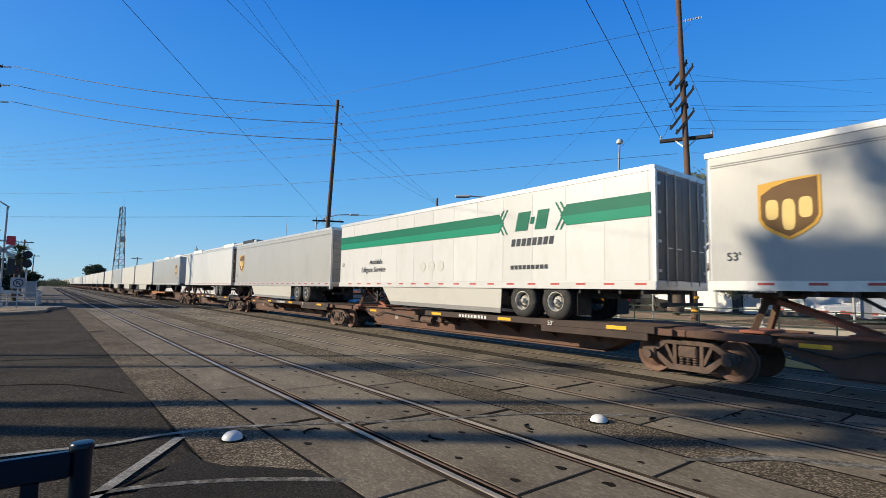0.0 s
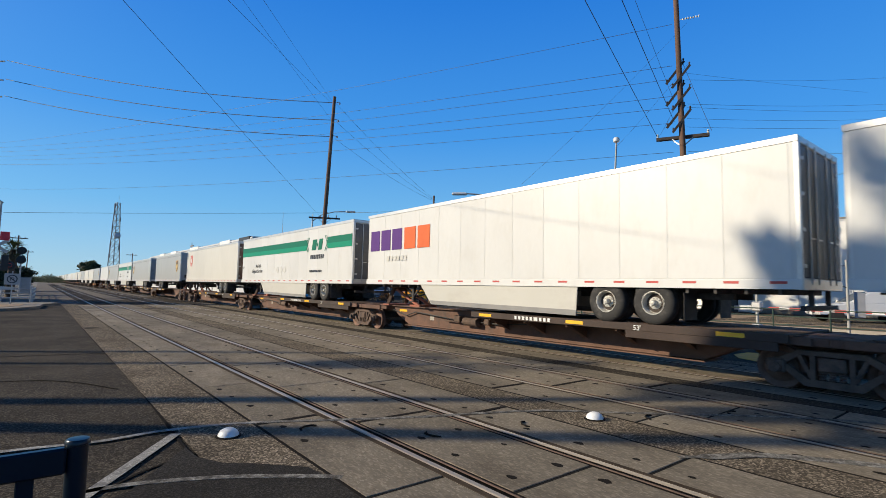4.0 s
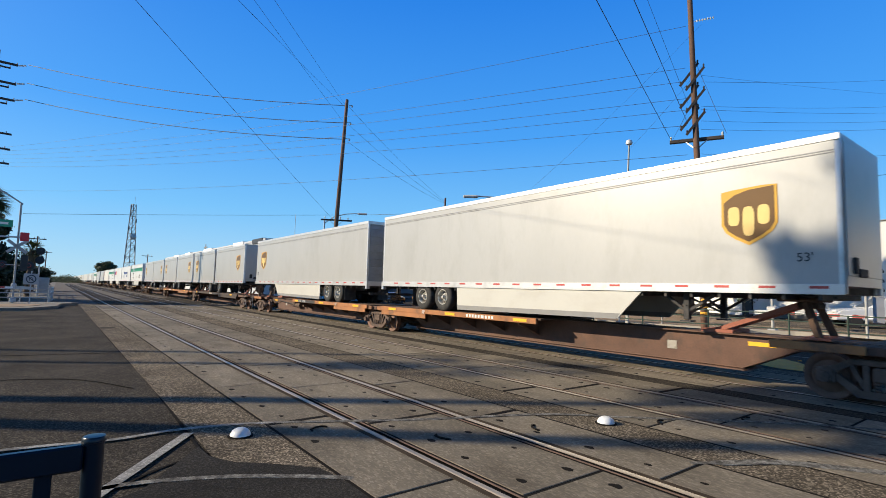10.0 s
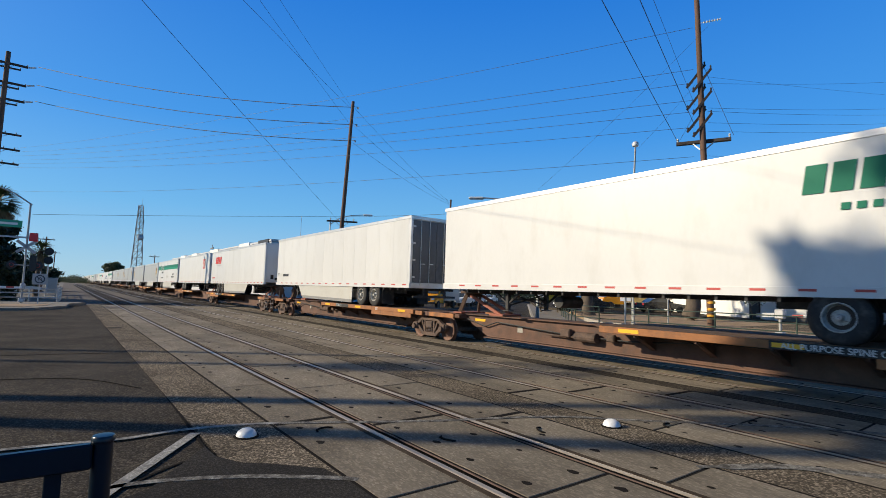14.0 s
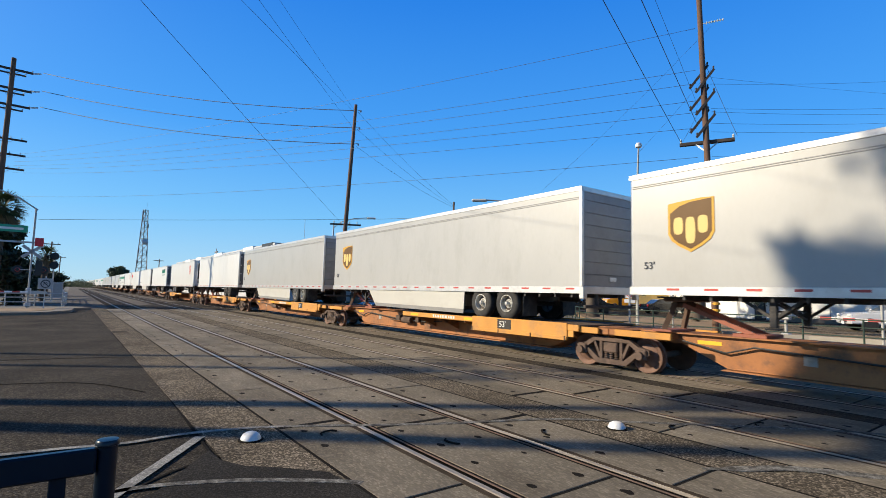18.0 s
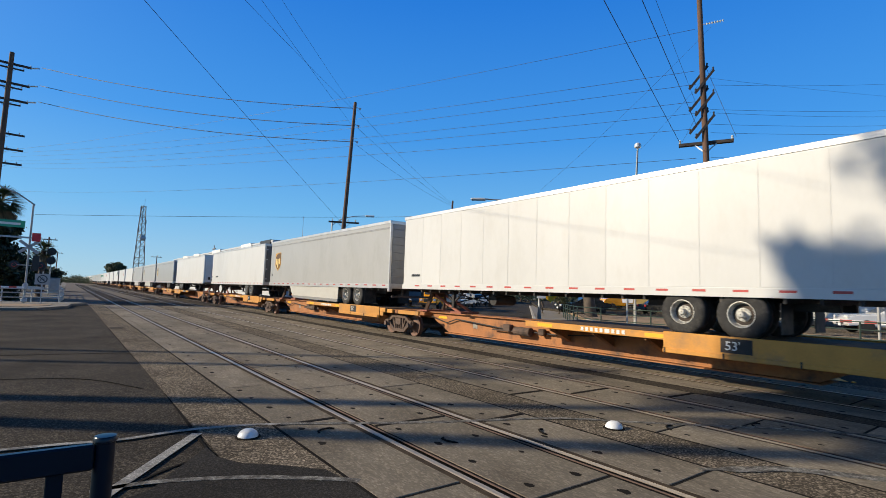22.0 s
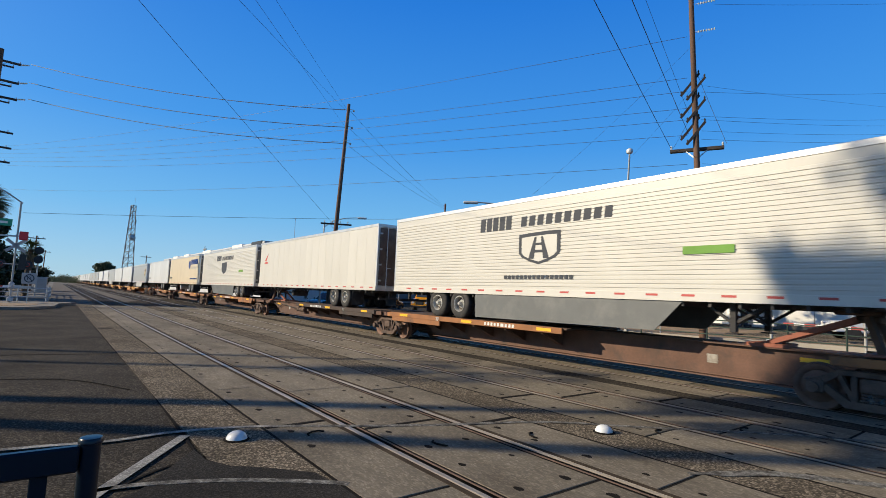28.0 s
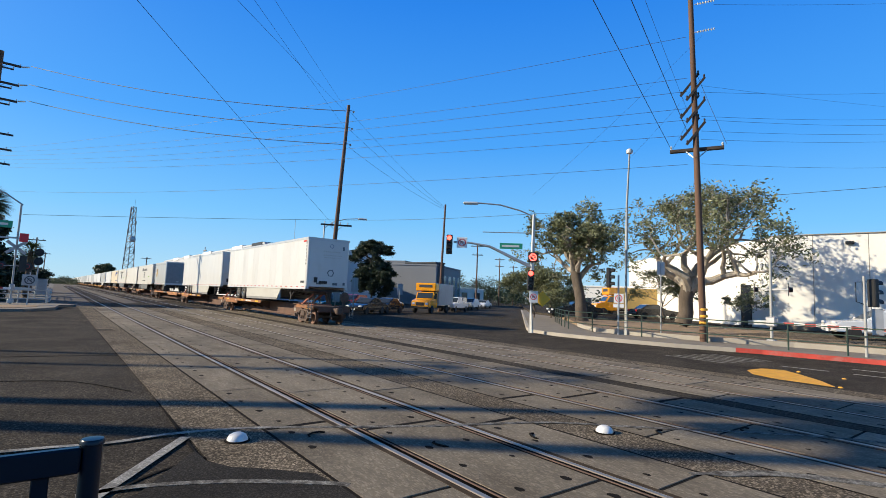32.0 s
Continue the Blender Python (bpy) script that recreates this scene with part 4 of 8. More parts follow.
def frame_make(b):
    """A cast side frame with two window openings, about the bogie's middle."""
    x0, x1 = -0.07, 0.07
    # top chord, bottom chord and columns
    prism(b, [(-1.10, 0.48), (-1.08, 0.58), (-0.80, 0.64), (-0.52, 0.80), (-0.52, 0.68), (-0.74, 0.53), (-0.80, 0.44), (-1.04, 0.42)], "x", x0, x1)
    prism(b, [(1.10, 0.48), (1.08, 0.58), (0.80, 0.64), (0.52, 0.80), (0.52, 0.68), (0.74, 0.53), (0.80, 0.44), (1.04, 0.42)], "x", x0, x1)
    box(b, 0, 0, 0.75, 0.14, 1.06, 0.10, 0.01)
    prism(b, [(-0.82, 0.46), (-0.70, 0.50), (-0.38, 0.26), (0.38, 0.26), (0.70, 0.50), (0.82, 0.46), (0.44, 0.13), (-0.44, 0.13)], "x", x0, x1)
    for s in (-1, 1):
        box(b, 0, s * 0.30, 0.48, 0.13, 0.09, 0.52, 0.01)
        beam(b, (0, s * 0.33, 0.30), (0, s * 0.52, 0.70), 0.11, 0.07)


def spring_make(b):
    for k in range(3):
        for j in range(6):
            lathe(b, [(0.05, 0.27 + j * 0.055), (0.062, 0.29 + j * 0.055), (0.05, 0.31 + j * 0.055)], Matrix.Translation((0, (k - 1) * 0.15, 0)), 8)


def bogie(parent, y, detail=True):
    """A two-axle bogie under a car, at y along it."""
    bo = part("bogie", mesh("bolster", lambda b: (box(b, 0, 0, 0.55, 2.2, 0.42, 0.26, 0.03), box(b, 0, 0, 0.75, 0.7, 0.7, 0.16, 0.03)), bogie_mat), bogie_mat, parent, "rusty cast steel bogie", at=pose(0, y, 0))
    for s in (-1, 1):
        part("side_frame", mesh("sideframe", frame_make, bogie_mat), bogie_mat, bo, at=pose(s * 1.0, 0, 0))
        if detail:
            tagged(part("spring_nest", mesh("springs", spring_make, bogie_mat, True), bogie_mat, bo, at=pose(s * 1.02, 0, 0)), kind="stuff")
        for k in (-0.89, 0.89):
            part("wheel", mesh("railwheel", wheel_make, wheel_mat, True), wheel_mat, bo, "rusty steel railway wheel", at=pose(s * 0.79, k, 0.425, 0, 0, 180 if s > 0 else 0))
            if detail:
                part("axle_box", mesh("axlebox", lambda b: (box(b, 0, 0, 0.46, 0.16, 0.30, 0.26, 0.03), rod(b, (-0.16, 0, 0.44), (0.05, 0, 0.44), 0.10, seg=12)), bogie_mat), bogie_mat, bo, at=pose(s * 1.06, k, 0))
    if detail:
        for k in (-0.89, 0.89):
            part("axle", mesh("railaxle", lambda b: rod(b, (-0.75, 0, 0.425), (0.75, 0, 0.425), 0.085, seg=10), bogie_mat), bogie_mat, bo, at=pose(0, k, 0))
    return bo


def spine_car(yl, yr, nose, paint, end_l, end_r, detail=True, twin=False, num=True, text="", mark=None):
    """One platform of an articulated spine car between the bogie centres yl and yr (at 0 s).
    nose: +1 when the trailer's front, and so the hitch, lies along the train's way; end_l, end_r: a coupled end there."""
    yc, L = (yl + yr) / 2, round(yl - yr, 2)
    th = thing("spine_car", pose(TRACK_X, yc, 0), {"car_paint_brown": "rusty brown", "car_paint_orange": "faded orange-brown", "car_paint_yellow": "worn yellow-orange"}[paint.name] + " steel spine railway car with a trailer deck", "railway car", "spine cars of the train")
    MOVERS.append((th, TRACK_X, yc, 0.0))
    at = pose(0, 0, 0, 0, 0, 0 if nose > 0 else 180)
    hl = L / 2
    spine_paint = spine_brown if paint is not spine_yellow else spine_orange
    # girder: deep between the bogies, shallow over them
    def girder(b):
        prism(b, [(-hl + 0.1, 1.02), (hl - 0.1, 1.02), (hl - 0.1, 0.78), (hl - 1.55, 0.78), (hl - 2.6, 0.30), (-hl + 2.6, 0.30), (-hl + 1.55, 0.78), (-hl + 0.1, 0.78)], "x", -0.36, 0.36)
        box(b, 0, 0, 1.03, 0.95, L - 0.3, 0.03)
        prism(b, [(hl - 2.55, 0.29), (-hl + 2.55, 0.29), (-hl + 2.5, 0.26), (hl - 2.5, 0.26)], "x", -0.5, 0.5)
    part("girder", mesh(("girder", L), girder, spine_paint), spine_paint, th, "deep central steel girder", at=at)
    # trailer deck over the wheel end
    dl = 9.0 if not twin else L - 3.4
    d0 = -hl + 0.55 if not twin else -dl / 2
    de = part("deck", mesh(("deck", dl), lambda b: (box(b, 0, d0 + dl / 2, 1.055, 2.56, dl, 0.05, 0.006)), rust_steel), rust_steel, th, "worn steel wheel deck", at=at)
    for s in (-1, 1):
        sm = pose(s * 1.30, 0, 0) if nose > 0 else pose(s * 1.30, 0, 0, 0, 0, 180)
        ep = edge_brown if paint is spine_brown else paint
        part("edge_beam", mesh(("edge", dl, paint.name), lambda b: (box(b, 0, d0 + dl / 2, 1.0, 0.07, dl, 0.17, 0.008), box(b, 0, d0 + dl * 0.2, 0.83, 0.05, dl * 0.36, 0.18, 0.008)), ep), ep, th, at=sm)
        if paint is spine_yellow and not twin:
            plate = part("deck_plate", mesh(("deckplate", round(d0, 2)), lambda b: (box(b, 0, d0 + 2.7, 0.925, 0.05, 4.1, 0.39, 0.01), box(b, 0, d0 + 2.7, 0.69, 0.11, 4.1, 0.10, 0.01)), ep), ep, th, "deep yellow steel side plate", at=pose(s * 1.335, 0, 0) @ pose(0, 0, 0, 0, 0, 0 if nose > 0 else 180))
            for q in (0.70, 2.0, 3.4, 4.70):
                part("stiffener", mesh("platestiff", lambda b: box(b, 0, 0, 0.70, 0.02, 0.03, 0.12), worn_dark), worn_dark, plate, at=pose(0.06, d0 + q, 0))
                part("stiffener", mesh("platestiff", lambda b: box(b, 0, 0, 0.70, 0.02, 0.03, 0.12), worn_dark), worn_dark, plate, at=pose(-0.06, d0 + q, 0))
        nb = 6 if not twin else 9
        if s > 0:
            part("brackets", mesh(("farbrackets", dl, nb), lambda b: [prism(b, [(0.36, 0.50), (0.36, 1.02), (1.27, 1.02), (1.27, 0.86), (0.62, 0.62)], "y", d0 + dl * (k + 0.5) / nb - 0.02, d0 + dl * (k + 0.5) / nb + 0.02) for k in range(nb)], spine_paint), spine_paint, th, at=at if nose > 0 else Matrix.Diagonal((1, -1, 1, 1)))
            continue
        for k in range(nb):
            yy = d0 + dl * (k + 0.5) / nb
            bm_at = pose(0, (1 if nose > 0 else -1) * yy, 0, 0, 0, 0 if s > 0 else 180)
            part("bracket", mesh("bracket", lambda b: (prism(b, [(0.36, 0.50), (0.36, 1.02), (1.27, 1.02), (1.27, 0.86), (0.62, 0.62)], "y", -0.02, 0.02), box(b, 0.8, 0, 0.70, 0.9, 0.14, 0.015, turn=Matrix.Rotation(radians(-24), 3, "Y"))), spine_paint), spine_paint, th, at=bm_at)
    # reflectors and number bars on the near edge
    sg = 1 if nose > 0 else -1
    if detail:
        for k, q in enumerate((0.12, 0.55, 0.93)):
            part("reflector", mesh("reflstrip", lambda b: box(b, 0, 0, 0, 0.006, 0.55, 0.09), refl_yellow), refl_yellow, th, at=pose(-1.338, sg * (d0 + dl * q), 1.0))
        part("reflector", mesh("reflstrip", lambda b: box(b, 0, 0, 0, 0.006, 0.55, 0.09), refl_yellow), refl_yellow, th, at=pose(-0.364, sg * (hl - 2.2), 0.85))
        yb = sg * (d0 + dl * 0.72)
        if mark:
            part("lettering_patch", box(bmesh.new(), 0, 0, 0, 0.006, 0.2 * len(mark[1]), 0.165), worn_dark, th, "worn black patch behind the lettering", at=pose(-1.3375, mark[0] - yc - 0.09 * len(mark[1]), 1.0))
            words_on(th, mark[1], 0.165, -(mark[0] - yc), 0.945, letter_white, -1.342)
        elif not text:
            part("number_bar", mesh("numbar", lambda b: [box(b, 0, (k - 4.5) * 0.15 - (0.1 if k > 3 else 0), 0, 0.006, 0.085, 0.10) for k in range(10)], letter_white), letter_white, th, "row of white number bars", at=pose(-1.338, yb, 1.0))
        if num:
            deep = paint is spine_yellow and not twin
            u53 = -(sg * (d0 + 3.1)) - 0.28 if deep else -(sg * (d0 + dl * 0.36))
            if deep:
                part("lettering_patch", box(bmesh.new(), 0, 0, 0, 0.006, 0.62, 0.30), worn_dark, th, "worn black patch behind the lettering", at=pose(-1.363, -u53 - 0.22, 0.93))
            words_on(th, "53'", 0.26 if deep else 0.17, u53, 0.84 if deep else 0.93, letter_white, -1.362 if deep else -1.337)
        if text:
            words_on(th, text, 0.13, -yb + 1.2, 0.945, letter_white, -1.337)
        # walkway, pipes and brake gear
        part("brake_pipe", mesh(("bpipe", L), lambda b: tube(b, [(-0.46, -hl + 1.6, 0.86), (-0.46, -2.0, 0.84), (-0.46, 0.6, 0.66), (-0.46, 2.5, 0.66), (-0.46, hl - 3.2, 0.84), (-0.46, hl - 2.6, 0.66), (-0.46, hl - 1.6, 0.86)], 0.022), under), under, th, at=at)
        part("brake_cylinder", mesh("brakecyl", lambda b: (rod(b, (-0.52, -0.35, 0.66), (-0.52, 0.35, 0.66), 0.14, seg=12), box(b, -0.48, 0.75, 0.72, 0.2, 0.35, 0.24, 0.03), rod(b, (-0.5, 0.3, 0.62), (-0.5, 1.5, 0.62), 0.025, seg=6), box(b, -0.5, -0.8, 0.70, 0.16, 0.26, 0.2, 0.03)), bogie_mat), bogie_mat, th, at=at @ (pose(0, 1.9, 0) if nose > 0 else pose(0, 1.9, 0, 0, 0, 0) @ Matrix.Diagonal((1, 1, 1, 1))))
        part("hazard_plate", mesh("cplate", lambda b: box(b, 0, 0, 0, 0.006, 0.24, 0.20), plate_dirty), plate_dirty, th, "small stencilled plate", at=pose(-0.365, sg * (hl - 4.2), 0.66))
    # hitch under the kingpin
    def hitch_at(yk, face):
        h = part("hitch", mesh("hitchhead", lambda b: (box(b, 0, 0, 1.84, 0.95, 0.75, 0.10, 0.03), box(b, 0, 0.1, 1.72, 0.5, 0.4, 0.14, 0.03)), rust_steel), rust_steel, th, "rusty steel trailer hitch stand", at=pose(0, yk, 0) @ pose(0, 0, 0, 0, 0, 0 if face > 0 else 180))
        for s in (-1, 1):
            part("stand_leg", mesh(("standleg", s), lambda b: (beam(b, (s * 0.33, 0.12, 1.78), (s * 0.48, 0.38, 1.04), 0.09, 0.13)), rust_steel), rust_steel, h)
            part("strut", mesh(("strut", s), lambda b: (beam(b, (s * 0.28, -0.05, 1.72), (s * 0.30, -1.75, 1.06), 0.075, 0.10)), hitch_red), hitch_red, h, "faded red diagonal strut")
        part("base_plate", mesh("hitchbase", lambda b: box(b, 0, 0.35, 1.07, 1.2, 0.5, 0.06, 0.01), hitch_red), hitch_red, h)
        part("strut_plate", mesh("hitchfoot", lambda b: box(b, 0, -1.6, 1.08, 0.9, 0.7, 0.08, 0.01), hitch_red), hitch_red, h)
    if twin:
        hitch_at(hl - 1.55, 1)
        hitch_at(-hl + 1.55, -1)
    else:
        hitch_at(sg * (hl - 1.50), sg)
    # body ends over the bogies
    for s, e in ((1, end_l), (-1, end_r)):
        part("end_beam", mesh(("endbeam", spine_paint.name), lambda b: (box(b, 0, -0.15, 0.96, 2.3, 0.5, 0.16, 0.02), box(b, 0, -0.9, 0.94, 1.5, 0.9, 0.14, 0.02)), spine_paint), spine_paint, th, at=pose(0, s * (hl - 0.1), 0, 0, 0, 0 if s > 0 else 180))
        if detail:
            for sx in (-1, 1):
                part("side_sill", mesh(("sidesill", paint.name), lambda b: box(b, 0, -0.9, 0.97, 0.08, 1.5, 0.16, 0.01), paint), paint, th, at=pose(0, s * (hl - 0.1), 0, 0, 0, 0 if s > 0 else 180) @ pose(sx * 1.22, 0, 0))
        if e:
            bogie(th, s * (hl - 1.15), detail)
            part("end_platform", mesh("endplat", lambda b: (box(b, 0, -0.1, 0.98, 2.5, 1.5, 0.10, 0.02), box(b, 0, 0.55, 0.84, 1.9, 0.2, 0.3, 0.03)), spine_paint), spine_paint, th, at=pose(0, s * hl, 0, 0, 0, 0 if s > 0 else 180))
            part("coupler", mesh("coupler", lambda b: (box(b, 0, 0.9, 0.80, 0.24, 0.9, 0.26, 0.04), box(b, 0.05, 1.35, 0.80, 0.36, 0.28, 0.36, 0.06), rod(b, (0.3, 0.8, 0.75), (0.35, 1.15, 0.35), 0.035, seg=6)), bogie_mat), bogie_mat, th, "rusty knuckle coupler", at=pose(0, s * hl, 0, 0, 0, 0 if s > 0 else 180))
            if detail:
                for sx in (-1, 1):
                    part("step_ladder", mesh("stepladder", lambda b: (rod(b, (0, -0.22, 0.35), (0, -0.22, 1.45), 0.018, seg=6), rod(b, (0, 0.22, 0.35), (0, 0.22, 1.45), 0.018, seg=6), [rod(b, (0, -0.22, 0.4 + k * 0.28), (0, 0.22, 0.4 + k * 0.28), 0.015, seg=6) for k in range(4)]), galv_dim), galv_dim, th, "small steel step ladder", at=pose(sx * 1.28, s * (hl + 0.25), 0))
                part("handbrake", mesh("handbrake", lambda b: (lathe(b, [(0.27, -0.02), (0.30, 0.0), (0.27, 0.02)], Matrix.Translation((-0.7, 0.45, 1.55)) @ Matrix.Rotation(radians(90), 4, "X"), 16), box(b, -0.7, 0.36, 1.3, 0.18, 0.14, 0.6, 0.02)), bogie_mat), bogie_mat, th, at=pose(0, s * hl, 0, 0, 0, 0 if s > 0 else 180))
    if not end_r:
        bogie(th, -hl, detail)
    return th

# ---- the consist, from the far end to the tail: far end at 0 s, length, nose, looks ----
def red_square(u):
    return [("red_emblem", letter_faded_red, [blk(u, 1.68, 0.82, 0.78)]), ("emblem_arrow", van_white, [[(u + 0.18, 1.78), (u + 0.34, 2.3), (u + 0.44, 2.05), (u + 0.70, 2.36), (u + 0.5, 1.9), (u + 0.62, 1.78)]]), ("name_bar", letter_red, [blk(u + 0.04, 1.54, 0.76, 0.08), blk(u + 0.1, 1.45, 0.64, 0.05)])]


